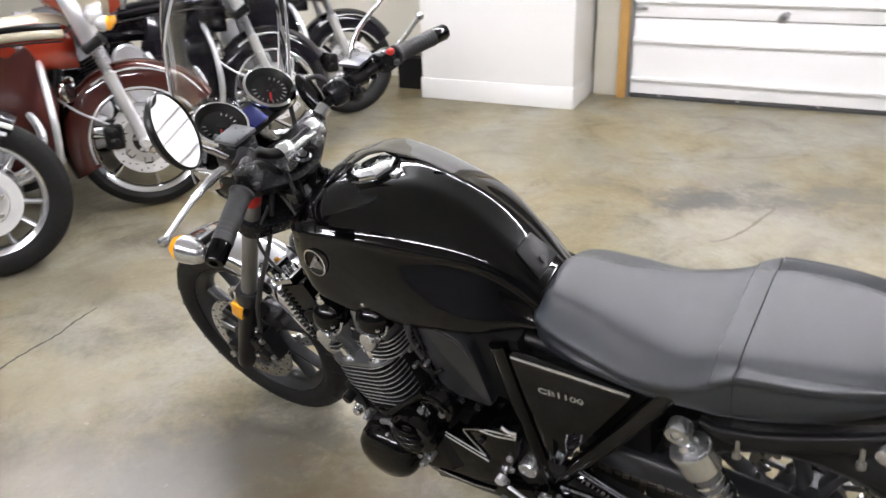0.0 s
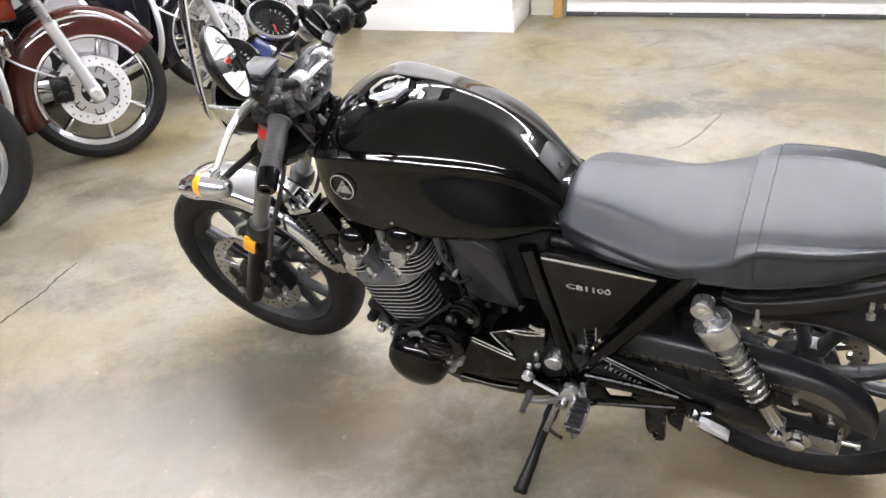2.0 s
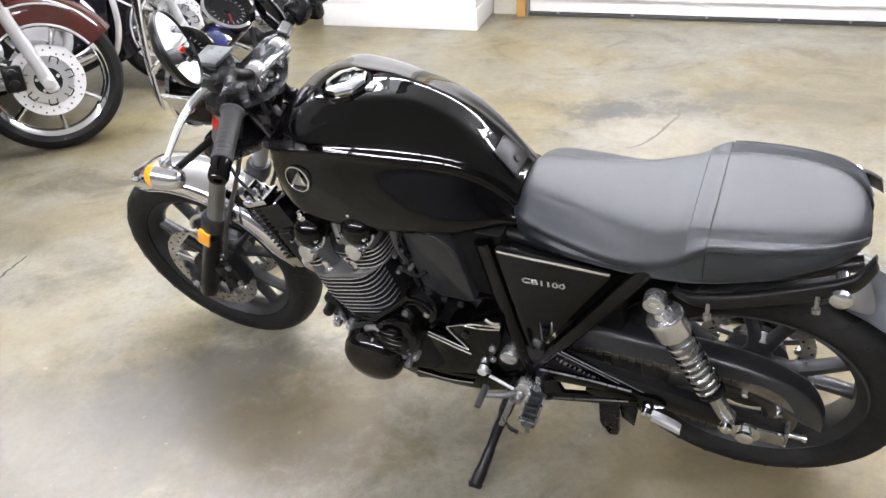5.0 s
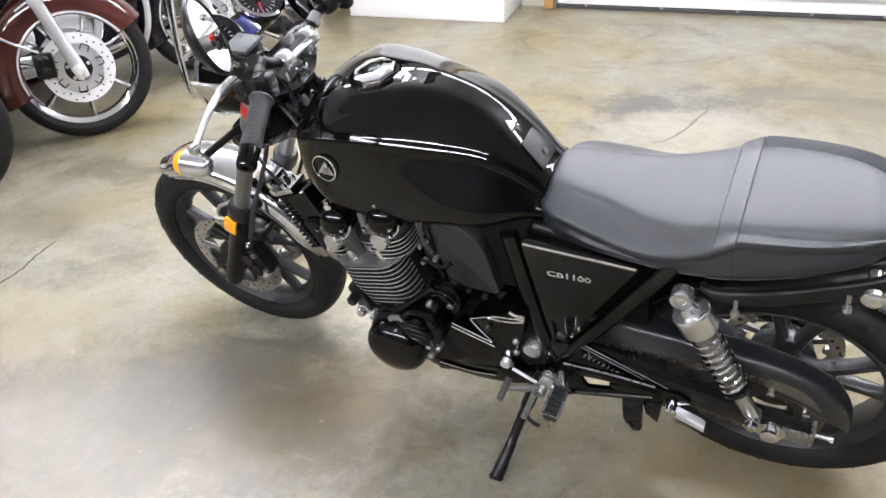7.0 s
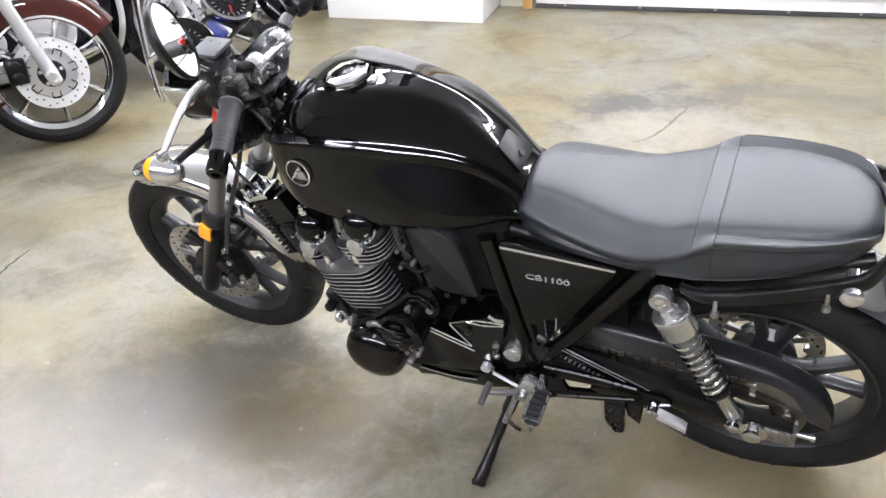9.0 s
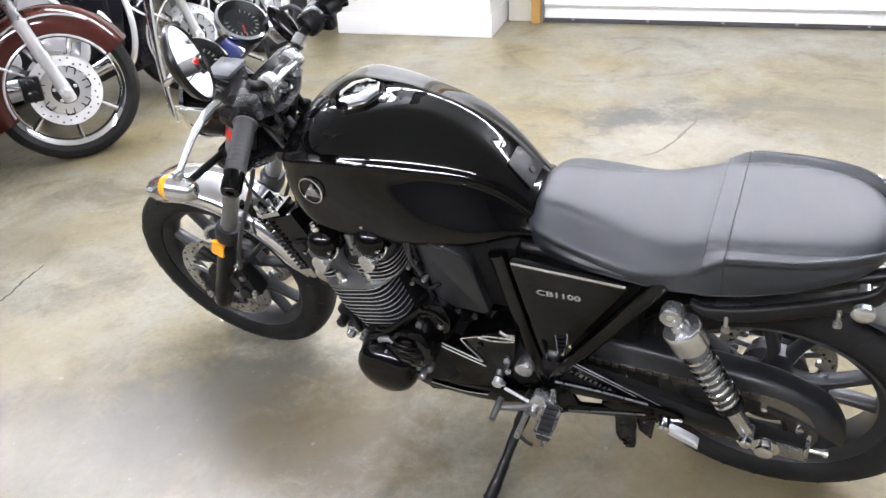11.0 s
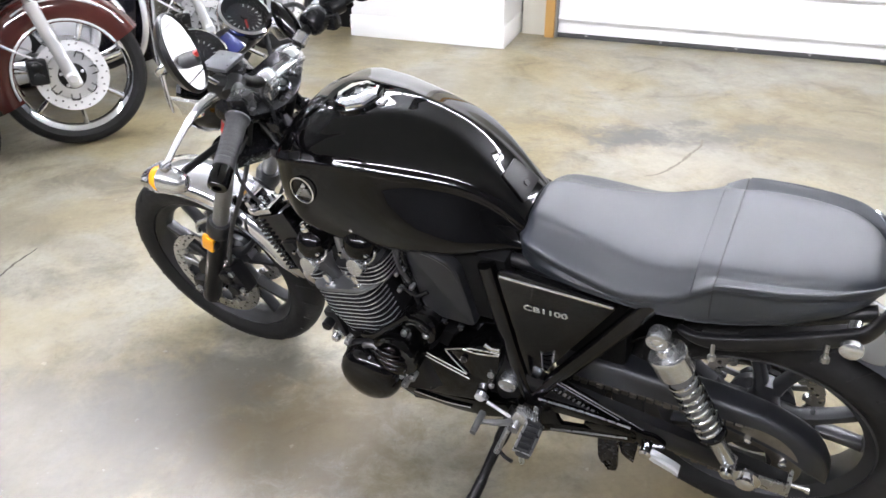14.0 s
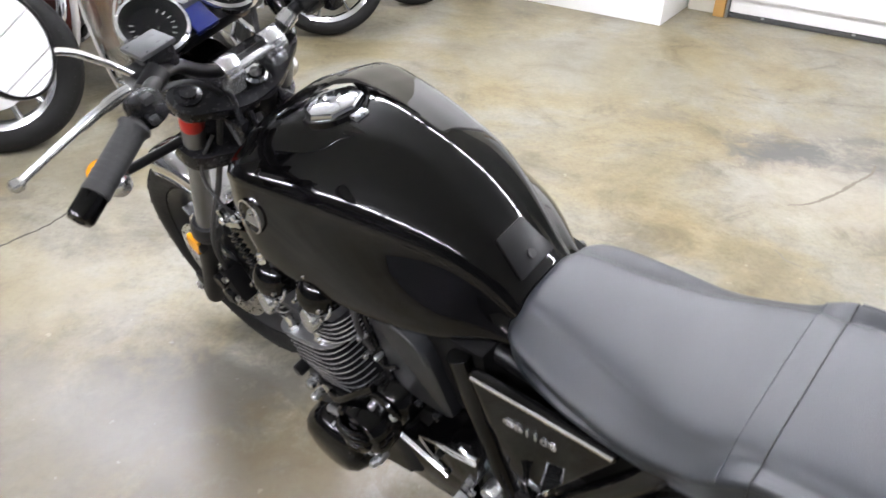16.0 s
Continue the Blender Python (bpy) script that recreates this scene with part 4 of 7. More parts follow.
def tank_half(x, lifts):
    near = [min(TX[-1], max(TX[0], x + d)) for d in (-0.024, -0.012, 0.0, 0.012, 0.024)]
    if x < -1.0:
        near = [x]
    top, sw, cz, cw, low, lw = (sum(smooth_table(TX, tab, q) for q in near) / len(near) for tab in (T_TOP, T_SHW, T_CRZ, T_CRW, T_LOW, T_LWW))
    flank = [(sw + u * (cw - 0.007 - sw), top - 0.007 + u * (cz + 0.012 - top + 0.007) + lift * (top - cz)) for u, lift in zip((0.15, 0.5, 0.88), lifts)]
    deep = cz - low
    return [(0, top), (sw * 0.5, top - 0.0005), (sw * 0.85, top - 0.003)] + flank + [(cw - 0.005, cz + 0.0075), (cw, cz + 0.0025), (cw + 0.0025, cz - 0.005), (cw + 0.0035, cz - 0.015), (cw + 0.55 * (lw - cw) + 0.004, cz - 0.42 * deep), (lw, low + min(0.05, 0.3 * deep)), (lw * 0.985, low + min(0.026, 0.16 * deep)), (lw * 0.9, low + min(0.006, 0.04 * deep)), (lw * 0.72, low), (0.03, low + 0.002)]


tank_rings = []
for k in range(60):
    x = TX[0] + (TX[-1] - TX[0]) * k / 59
    mid = smooth_table(TX, T_MID, x)
    line = [(x, mid - y, z) for y, z in tank_half(x, (0.026, 0.05, 0.021))] + [(x, mid + y, z + 0.06 * min(1, max(0, (x + 0.98) / 0.12)) * min(y, 0.16) * min(1, max(0, (z - 0.85) / 0.07))) for y, z in tank_half(x, (0.03, 0.06, 0.03))[::-1][:-1]]
    tank_rings.append(curve_points(line, 3, True))
tank = part("fuel_tank", rings_mesh(tank_rings), PAINT, bike, "glossy black fuel tank with a sharp crease", angle=60)
cap_at = Vector((-0.888, 0.006, 0.984))
cap_up = Vector((-0.13, -0.02, 1)).normalized()
cap = part("filler_cap", lathe([(0.049, -0.004), (0.05, 0.006), (0.046, 0.012), (0.037, 0.0145), (0.016, 0.015), (0.014, 0.0185), (0.002, 0.0185)], cap_at, cap_up, 8), CHROME, tank, "silver octagonal filler cap")
part("cap_ring", hoop([(0.049, -0.006), (0.06, -0.006), (0.057, 0.004), (0.049, 0.004)], cap_at, cap_up, 36), PAINT, tank)
part("cap_hinge", block((0.022, 0.026, 0.008), cap_at + Vector((0.06, -0.004, 0.006)), 0.003), STEEL, tank)
for side in (-1, 1):
    bx, bz = -0.941, 0.868
    by = side * 0.1795 + (0.022 if side > 0 else 0)
    bad = part("badge", hoop([(0.028, -0.002), (0.031, 0), (0.031, 0.002), (0.028, 0.003)], (bx, by, bz), (-0.1, side, 0.14), 40), CHROME, tank, "round silver badge with a plain wedge shape")
    wedge = plate(round_outline([(bx - 0.02, bz - 0.016), (bx + 0.02, bz - 0.016), (bx + 0.006, bz + 0.02)], 0.003), by - 0.002, by + 0.002, 0.0008)
    part("emblem", wedge, STEEL, bad)
tab_mid = Vector((-0.531, 0.004, 0.8555))
tab_plate = plate(round_outline([(-0.036, -0.03), (0.034, -0.04), (0.034, 0.04), (-0.036, 0.03)], 0.006), -0.002, 0.002, 0.0015)
bmesh.ops.transform(tab_plate, matrix=Matrix.Translation(tab_mid) @ Matrix.Rotation(radians(46), 4, "Y") @ Matrix.Rotation(radians(90), 4, "X"), verts=tab_plate.verts)
tank_tab = part("tank_rear_tab", tab_plate, SATIN, bike, "flat glossy black mounting tab behind the tank")
part("tab_bolt", lathe([(0.007, 0), (0.007, 0.004), (0.003, 0.004)], tab_mid + Vector((0.012, 0, -0.008)), (0.72, 0, 0.69), 12), GRIP, tank_tab)

# ---- seat ----
SX = [-0.508, -0.49, -0.455, -0.38, -0.28, -0.21, -0.165, -0.15, -0.128, -0.11, -0.08, 0.0, 0.075, 0.107, 0.13, 0.143]
S_Z = [0.788, 0.82, 0.827, 0.819, 0.813, 0.824, 0.84, 0.844, 0.847, 0.851, 0.856, 0.862, 0.862, 0.856, 0.844, 0.823]
S_TY = [0.035, 0.056, 0.066, 0.077, 0.098, 0.113, 0.114, 0.114, 0.113, 0.113, 0.114, 0.108, 0.092, 0.075, 0.054, 0.03]
S_RY = [0.07, 0.1, 0.12, 0.137, 0.15, 0.155, 0.155, 0.155, 0.153, 0.15, 0.149, 0.141, 0.12, 0.1, 0.074, 0.042]
S_RZ = [0.775, 0.788, 0.792, 0.78, 0.766, 0.782, 0.803, 0.816, 0.832, 0.841, 0.845, 0.851, 0.856, 0.853, 0.841, 0.822]
S_BY = [0.066, 0.098, 0.12, 0.143, 0.15, 0.152, 0.152, 0.152, 0.152, 0.151, 0.15, 0.143, 0.122, 0.1, 0.072, 0.038]
S_BZ = [0.725, 0.728, 0.732, 0.74, 0.734, 0.734, 0.738, 0.74, 0.744, 0.746, 0.753, 0.779, 0.803, 0.808, 0.81, 0.812]


def seat_half(x, grow=0.0):
    z, top_y, ry, rz, by, bz = (smooth_table(SX, tab, x) for tab in (S_Z, S_TY, S_RY, S_RZ, S_BY, S_BZ))
    z, ry, rz, by = z + grow, ry + grow, rz + grow * 0.5, by + grow
    return [(0, z + 0.003), (top_y * 0.6, z + 0.002), (top_y - 0.006, z - 0.002), (top_y + 0.007, z - 0.011), (0.5 * (top_y + ry), 0.5 * (z - 0.008 + rz) + 0.001), (ry * 0.98, rz + 0.006), (ry + 0.001, rz - 0.004), (ry - 0.001, rz - 0.014), (by + 0.001, 0.5 * (rz + bz)), (by, bz + 0.018), (by - 0.003, bz + 0.006), (by - 0.014, bz), (0.03, bz)]


def seat_skin(x0, x1, n, grow=0.0):
    rings = []
    for k in range(n):
        x = x0 + (x1 - x0) * k / (n - 1)
        half = seat_half(x, grow)
        line = [(x, -y, q) for y, q in half] + [(x, y, q) for y, q in half[::-1][:-1]]
        rings.append(curve_points(line, 4, True))
    return rings_mesh(rings)


seat = part("seat", seat_skin(SX[0], -0.152, 44), VINYL, bike, "grey vinyl two-person seat", angle=70)
part("seat_band", seat_skin(-0.154, -0.118, 8, 0.0015), VINYL, seat, "raised strip across the seat", angle=70)
part("pillion_pad", seat_skin(-0.119, SX[-1], 36), VINYL, seat, angle=70)
for x in (-0.153, -0.117):
    half = seat_half(x)[:10]
    pts = [(x, -y * 1.0, q + 0.001) for y, q in half[::-1]] + [(x, y, q + 0.001) for y, q in half[1:]]
    part("seam", tube(pts, 0.0012 if x > -0.13 else 0.0016, 6, 4), GRIP if x > -0.13 else VINYL, seat, "dark sewn seam" if x > -0.13 else "")
for side in (-1, 1):
    pts = []
    for k in range(14):
        x = -0.112 + 0.25 * k / 13
        half = seat_half(x)
        pts.append((x, side * (half[5][0] + 0.001), half[5][1] - 0.001))
    part("piping", tube(pts, 0.0028, 6, 3), VINYL, seat, "thin piping line")
    rail_line = curve_points([(-0.165, 0.14 * side, 0.702), (-0.125, 0.15 * side, 0.7), (-0.06, 0.152 * side, 0.718), (0.022, 0.15 * side, 0.754), (0.086, 0.147 * side, 0.787), (0.128, 0.138 * side, 0.808), (0.155, 0.1 * side, 0.825)], 5)
    rail_rings = []
    for i, p in enumerate(rail_line):
        h = 0.007 + 0.0085 * min(1.0, i / 7)
        rail_rings.append([p + Vector((-0.4 * h * math.sin(b), 0.009 * math.copysign(abs(math.cos(b)) ** 0.5, math.cos(b)), h * math.copysign(abs(math.sin(b)) ** 0.6, math.sin(b)))) for b in [2 * math.pi * (q + 0.5) / 14 for q in range(14)]])
    part("grab_rail", rings_mesh(rail_rings), SATIN, bike, "black forged rail under the seat", angle=60)

# ---- engine ----
E0 = Vector((-0.808, 0, 0.386))
EU, EW = Vector((0.961, 0, 0.276)), Vector((-0.276, 0, 0.961))


def eng(u, y, w):
    return E0 + EU * u + EW * w + Vector((0, y, 0))


ENG = Matrix((EU, Y, EW)).transposed().to_4x4()
ENG.translation = E0


def in_engine(bm):
    bmesh.ops.transform(bm, matrix=ENG, verts=bm.verts)
    return bm


def rounded_slab(hu, hy, r, w0, w1, bevel=0.0):
    """A rounded rectangle of half sizes hu and hy from w0 to w1."""
    o = round_outline([(-hu, -hy), (hu, -hy), (hu, hy), (-hu, hy)], r, 6)
    bm = bmesh.new()
    lo = [bm.verts.new((u, y, w0)) for u, y in o]
    hi = [bm.verts.new((u, y, w1)) for u, y in o]
    bm.faces.new(lo[::-1])
    bm.faces.new(hi)
    for i in range(len(o)):
        j = (i + 1) % len(o)
        bm.faces.new((lo[i], lo[j], hi[j], hi[i]))
    if bevel:
        bmesh.ops.bevel(bm, geom=[e for e in bm.edges if abs(e.verts[0].co.z - e.verts[1].co.z) < 1e-6], offset=bevel, segments=2, affect="EDGES")
    return bm


engine = part("engine_case", in_engine(merge(rounded_slab(0.12, 0.2, 0.05, -0.1, 0.09, 0.012), rounded_slab(0.1, 0.16, 0.05, -0.2, -0.08, 0.02))), SATIN, bike, "black engine crankcase")
part("gearbox_case", block((0.24, 0.3, 0.2), (-0.63, 0, 0.39), 0.03), CAVITY_SHADE, engine)
def core_step(k):
    """Block between two fins, a little smaller than they are."""
    s = (0.88 + 0.12 * min(1, k / 9)) * 0.9
    bm = rounded_slab(0.088 * s, 0.208 * s, 0.05 * s, 0.0445 + 0.0125 * k, 0.057 + 0.0125 * k)
    bmesh.ops.translate(bm, vec=(-0.034, 0, 0), verts=bm.verts)
    return bm


part("cylinder_core", in_engine(rounded_slab(0.07, 0.16, 0.06, 0.06, 0.3)), SATIN, engine, "dark grey finned cylinder block")


def edged(me):
    """Bare metal on the narrow outer faces of a fin."""
    me.materials.append(FINEDGE)
    for f in me.polygons:
        f.material_index = 1 if abs(f.normal.dot(EW)) < 0.8 else 0
    return me


fin = edged(finish("cylinder_fin", in_engine(rounded_slab(0.088, 0.208, 0.052, -0.0016, 0.0016, 0.0007)), FINFLAT))
for k in range(15):
    part("cylinder_step", in_engine(core_step(k)), SATIN, engine)
    w = 0.051 + 0.0125 * k
    s = 0.88 + 0.12 * min(1, k / 9)
    m = Matrix.Translation(E0) @ ENG.to_3x3().to_4x4() @ Matrix.Translation((-0.034, 0, w)) @ Matrix.Diagonal((s, s, 1, 1)) @ ENG.to_3x3().to_4x4().inverted() @ Matrix.Translation(-E0)
    shared("cylinder_fin", fin, engine, m)


def head_slab(u, hu, hy, r, w0, w1, bevel=0.0):
    bm = rounded_slab(hu, hy, r, w0, w1, bevel)
    bmesh.ops.translate(bm, vec=(u, 0, 0), verts=bm.verts)
    return in_engine(bm)


head = part("cylinder_head", head_slab(-0.022, 0.098, 0.211, 0.052, 0.234, 0.244, 0.003), CASTGREY, engine, "grey cast cylinder head")
part("head_core", head_slab(0, 0.085, 0.165, 0.04, 0.25, 0.33, 0.01), SATIN, head)
for k in range(5):
    me = edged(finish("head_fin", head_slab(0.046, 0.058 + 0.003 * k, 0.2, 0.045, 0.2525 + 0.0115 * k, 0.2555 + 0.0115 * k, 0.0007), FINFLAT))
    shared("head_fin", me, head)
for k in range(3):
    me = edged(finish("head_fin", head_slab(-0.1 - 0.004 * k, 0.026, 0.19, 0.02, 0.2525 + 0.0115 * k, 0.2555 + 0.0115 * k, 0.0007), FINFLAT))
    shared("head_fin", me, head)
part("cam_cover", in_engine(rounded_slab(0.105, 0.13, 0.04, 0.31, 0.36, 0.015)), PAINT, engine, "glossy black cam cover")
dome = [(0.004, 0.2135), (0.012, 0.2125), (0.021, 0.2085), (0.0295, 0.2015), (0.0355, 0.193), (0.0395, 0.182), (0.0415, 0.17), (0.042, 0.156)]
for u in (-0.069, 0.069):
    saddle = [[Vector((u + a * hu, b * hy, w)) for a, b in ((-1, -0.9), (-0.8, -1), (0.8, -1), (1, -0.9), (1, 0.9), (0.8, 1), (-0.8, 1), (-1, 0.9))] for hu, hy, w in ((0.03, 0.178, 0.244), (0.025, 0.178, 0.268), (0.03, 0.188, 0.298), (0.041, 0.198, 0.325), (0.043, 0.196, 0.342))]
    part("cam_saddle", in_engine(rings_mesh(saddle)), CASTGREY, head, "grey cast cam carrier")
    cover = part("cam_housing", lathe([(r, -h) for r, h in dome] + [(r, h) for r, h in dome[::-1]], eng(u + 0.012, 0, 0.353), Y, 40), PAINT, engine, "glossy black domed camshaft housing")
    for side in (-1, 1):
        part("cam_end_cap", lathe([(0.0215, -0.012), (0.0225, 0.003), (0.0205, 0.0075), (0.004, 0.0085)], eng(u - 0.004, 0.208 * side, 0.314), (-0.15, side, 0.2), 24), SILVER, cover, "bright round cam end cap")
        part("cover_bolt", lathe([(0.011, 0), (0.011, 0.01), (0.007, 0.012), (0.007, 0.02), (0.004, 0.021)], eng(u + 0.014, 0.178 * side, 0.389), EW, 14), CHROME, cover, "bright cover bolt")
        for du, dw in ((0.03, 0.322), (0.036, 0.342), (-0.034, 0.345)):
            part("cover_bolt", lathe([(0.0045, 0), (0.0045, 0.006), (0.002, 0.008)], eng(u + du, 0.2 * side, dw), Y * side, 8), CHROME, cover)
        part("cover_lip", tube([eng(u + 0.012 + 0.043 * math.cos(radians(a)), (0.186 + 0.014 * math.sin(radians(a - 180))) * side, 0.353 + 0.038 * math.sin(radians(a))) for a in range(185, 360, 16)], 0.0032, 8), SILVER, cover, "bare metal lip under the cover")
        # chrome hoops standing in for lamp reflections on the dome
        for yy in (0.115, 0.14):
            part("cover_rib", hoop([(0.0395, -0.004), (0.0425, -0.003), (0.0425, 0.003), (0.0395, 0.004)], eng(u, yy * side, 0.345), Y, 28), CHROME, cover, "chrome hoop in place of a lamp reflection")
for side in (-1, 1):
    for u in (-0.056, 0.028):
        part("head_bolt", merge(lathe([(0.013, 0), (0.013, 0.01), (0.01, 0.013)], eng(u, 0.196 * side, 0.241), EW, 6), lathe([(0.0075, 0.01), (0.0085, 0.016), (0.0075, 0.022), (0.0085, 0.028), (0.006, 0.036)], eng(u, 0.196 * side, 0.241), EW, 12)), CHROME, head, "chrome cylinder head nut")
    part("spark_lead", merge(tube([eng(-0.01, 0.165 * side, 0.262), eng(-0.005, 0.16 * side, 0.31), eng(0.0, 0.14 * side, 0.4)], [0.013, 0.011, 0.006], 12, 5), lathe([(0.015, 0), (0.015, 0.012), (0.012, 0.014)], eng(-0.012, 0.168 * side, 0.26), EW, 12)), FORKGREY, head, "grey spark plug cap and lead")
    part("plug_bolt", lathe([(0.007, 0), (0.007, 0.012), (0.004, 0.015)], eng(0.008, 0.19 * side, 0.268), EW, 10), CHROME, head)
    part("mount_bracket", merge(block((0.04, 0.03, 0.09), (-0.965, 0.175 * side, 0.44), 0.01, Matrix.Rotation(radians(-14), 4, "Y")), lathe([(0.014, 0), (0.014, 0.03), (0.01, 0.034)], (-0.975, 0.18 * side, 0.452), Y * side, 14)), SATIN, engine, "black engine mounting bracket")
    part("mount_bolt", lathe([(0.0175, 0), (0.0175, 0.012), (0.012, 0.014), (0.012, 0.026), (0.008, 0.03)], (-0.962, 0.182 * side, 0.408), Y * side, 14), SILVER, engine, "bright engine mounting bolt")
for side, yy in ((-1, 0.268), (1, 0.26)):
    c = Vector((-0.846, (yy - 0.018) * side, 0.372))
    cover = part("crank_cover", lathe([(0.079, -0.1), (0.08, -0.016), (0.0775, 0.002), (0.071, 0.016), (0.058, 0.026), (0.032, 0.031), (0.004, 0.032)], c, Y * side, 44), PAINT, engine, "glossy black round crankcase cover")
    part("cover_rim", hoop([(0.079, -0.04), (0.0835, -0.04), (0.0835, -0.028), (0.079, -0.022)], c, Y * side, 44), SATIN, cover)
    c2 = Vector((-0.77, (yy - 0.022) * side, 0.455))
    small = part("starter_cover", lathe([(0.062, -0.1), (0.062, -0.018), (0.057, -0.004), (0.04, 0.002), (0.036, 0.012), (0.028, 0.016), (0.004, 0.017)], c2, Y * side, 36), PAINT, engine, "glossy black ribbed engine cover")
    for q, ln_ in ((-1, 0.05), (0, 0.075), (1, 0.07), (2, 0.05)):
        rib = tube([c2 + Vector((-ln_ / 2, 0.004 * side, 0.018 * q + 0.004)), c2 + Vector((-ln_ / 6, 0.016 * side, 0.018 * q + 0.012)), c2 + Vector((ln_ / 4, 0.016 * side, 0.018 * q + 0.009)), c2 + Vector((ln_ / 2, 0.004 * side, 0.018 * q - 0.004))], 0.006, 10, 4)
        part("cover_rib", rib, PAINT, small)
    for x, z, dy in ((-0.831, 0.44, 0), (-0.75, 0.515, 0.044), (-0.693, 0.53, 0.046), (-0.724, 0.468, 0.02), (-0.735, 0.425, 0.02), (-0.765, 0.385, 0.016), (-0.847, 0.425, -0.005), (-0.752, 0.372, 0.004), (-0.728, 0.405, 0.006), (-0.905, 0.445, 0.02)):
        part("cover_bolt", lathe([(0.0085, -0.02), (0.0085, 0.002), (0.0065, 0.006), (0.003, 0.007)], Vector((x, (0.25 - dy) * side, z)), Y * side, 12), STEEL, small)
    upper = part("breather_cover", lathe([(0.05, -0.12), (0.05, -0.012), (0.044, 0.0), (0.03, 0.004), (0.004, 0.005)], (-0.715, 0.2 * side, 0.535), Y * side, 32), PAINT, engine, "glossy black upper engine cover")
    for rr in (0.028, 0.041):
        part("cover_rib", tube([Vector((-0.715 + rr * math.cos(radians(a)), 0.206 * side, 0.535 + rr * math.sin(radians(a)))) for a in range(10, 150, 14)], 0.0045, 8), PAINT, upper)
    part("case_arm", tube([(-0.86, 0.215 * side, 0.478), (-0.82, 0.225 * side, 0.5), (-0.775, 0.215 * side, 0.54), (-0.73, 0.2 * side, 0.58)], 0.0085, 12, 5), PAINT, engine, "glossy black cast bracket over the covers")
    part("case_pipe", tube([(-0.855, 0.228 * side, 0.452), (-0.84, 0.24 * side, 0.475), (-0.815, 0.24 * side, 0.482), (-0.8, 0.245 * side, 0.47)], 0.007, 10, 4), FORKGREY, engine, "small bent metal pipe")
sprocket = part("sprocket_cover", plate(round_outline([(-0.765, 0.44), (-0.717, 0.448), (-0.665, 0.43), (-0.616, 0.412), (-0.635, 0.45), (-0.66, 0.481), (-0.6, 0.512), (-0.55, 0.522), (-0.52, 0.522), (-0.533, 0.44), (-0.56, 0.385), (-0.575, 0.32), (-0.68, 0.29), (-0.79, 0.272), (-0.785, 0.36)], [0.02, 0.006, 0.01, 0.004, 0.01, 0.008, 0.03, 0.03, 0.006, 0.02, 0.02, 0.02, 0.02, 0.02, 0.02]), -0.19, -0.11, 0.006), PAINT, engine, "glossy black sprocket cover")
for line in ([(-0.717, -0.192, 0.449), (-0.665, -0.192, 0.431), (-0.612, -0.192, 0.412)], [(-0.714, -0.194, 0.438), (-0.664, -0.194, 0.42), (-0.605, -0.194, 0.4)], [(-0.657, -0.19, 0.482), (-0.6, -0.192, 0.511), (-0.552, -0.192, 0.5215), (-0.521, -0.19, 0.5225)], [(-0.657, -0.191, 0.48), (-0.642, -0.192, 0.458), (-0.61, -0.192, 0.416)], [(-0.61, -0.192, 0.503), (-0.57, -0.193, 0.506), (-0.522, -0.191, 0.517)]):
    part("polished_edge", tube(line, 0.0023, 8, 5), CHROME, sprocket, "polished edge")
part("cover_lug", tube([(-0.557, -0.185, 0.535), (-0.54, -0.187, 0.528), (-0.52, -0.187, 0.532)], 0.005, 8, 3), CHROME, sprocket)
for x, z, mat_ in ((-0.612, 0.468, SATIN), (-0.548, 0.44, STEEL), (-0.55, 0.4, STEEL), (-0.73, 0.34, SATIN), (-0.57, 0.345, STEEL)):
    part("cover_bolt", lathe([(0.0075, 0), (0.0075, 0.006), (0.005, 0.009)], (x, -0.19, z), -Y, 12), mat_, sprocket)
part("lower_pan", plate(round_outline([(-0.84, 0.235), (-0.56, 0.29), (-0.5, 0.33), (-0.5, 0.25), (-0.6, 0.205), (-0.8, 0.19)], 0.025), -0.165, -0.08, 0.012), PAINT, engine, "glossy black lower engine pan")
part("polished_edge", tube([(-0.79, -0.168, 0.226), (-0.7, -0.168, 0.225), (-0.63, -0.168, 0.238)], 0.003, 8, 4), CHROME, engine, "bright edge of the pan")
carb = part("intake_manifold", lathe([(0.024, -0.15), (0.028, -0.14), (0.028, 0.14), (0.024, 0.15)], (-0.7, 0, 0.66), Y, 20), CAVITY_SHADE, engine)
for yy in (-0.13, -0.06, 0.06, 0.13):
    part("intake_stub", lathe([(0.02, 0), (0.024, 0.01), (0.024, 0.05), (0.02, 0.06)], (-0.745, yy, 0.655), (0.95, 0, -0.1), 18), GRIP, carb, "black rubber intake stub")
part("throttle_drum", merge(lathe([(0.02, 0), (0.022, 0.006), (0.022, 0.022), (0.016, 0.026), (0.004, 0.027)], (-0.735, -0.14, 0.652), -Y, 24), tube([(-0.755, -0.16, 0.62), (-0.72, -0.168, 0.615), (-0.69, -0.165, 0.635)], 0.006, 8, 3)), CONTROL, carb, "black throttle drum")
for pts in ([(-0.74, -0.175, 0.69), (-0.745, -0.178, 0.73), (-0.75, -0.17, 0.78)], [(-0.725, -0.178, 0.67), (-0.74, -0.182, 0.72), (-0.735, -0.17, 0.78)]):
    part("throttle_cable", tube(pts, 0.005, 8, 4), GRIP, carb)
for x, z in ((-0.753, 0.681), (-0.735, 0.7), (-0.722, 0.649), (-0.755, 0.63), (-0.795, 0.506), (-0.74, 0.555)):
    part("linkage_screw", lathe([(0.006, 0), (0.006, 0.014), (0.004, 0.018)], (x, -0.165, z), -Y, 10), STEEL, carb)
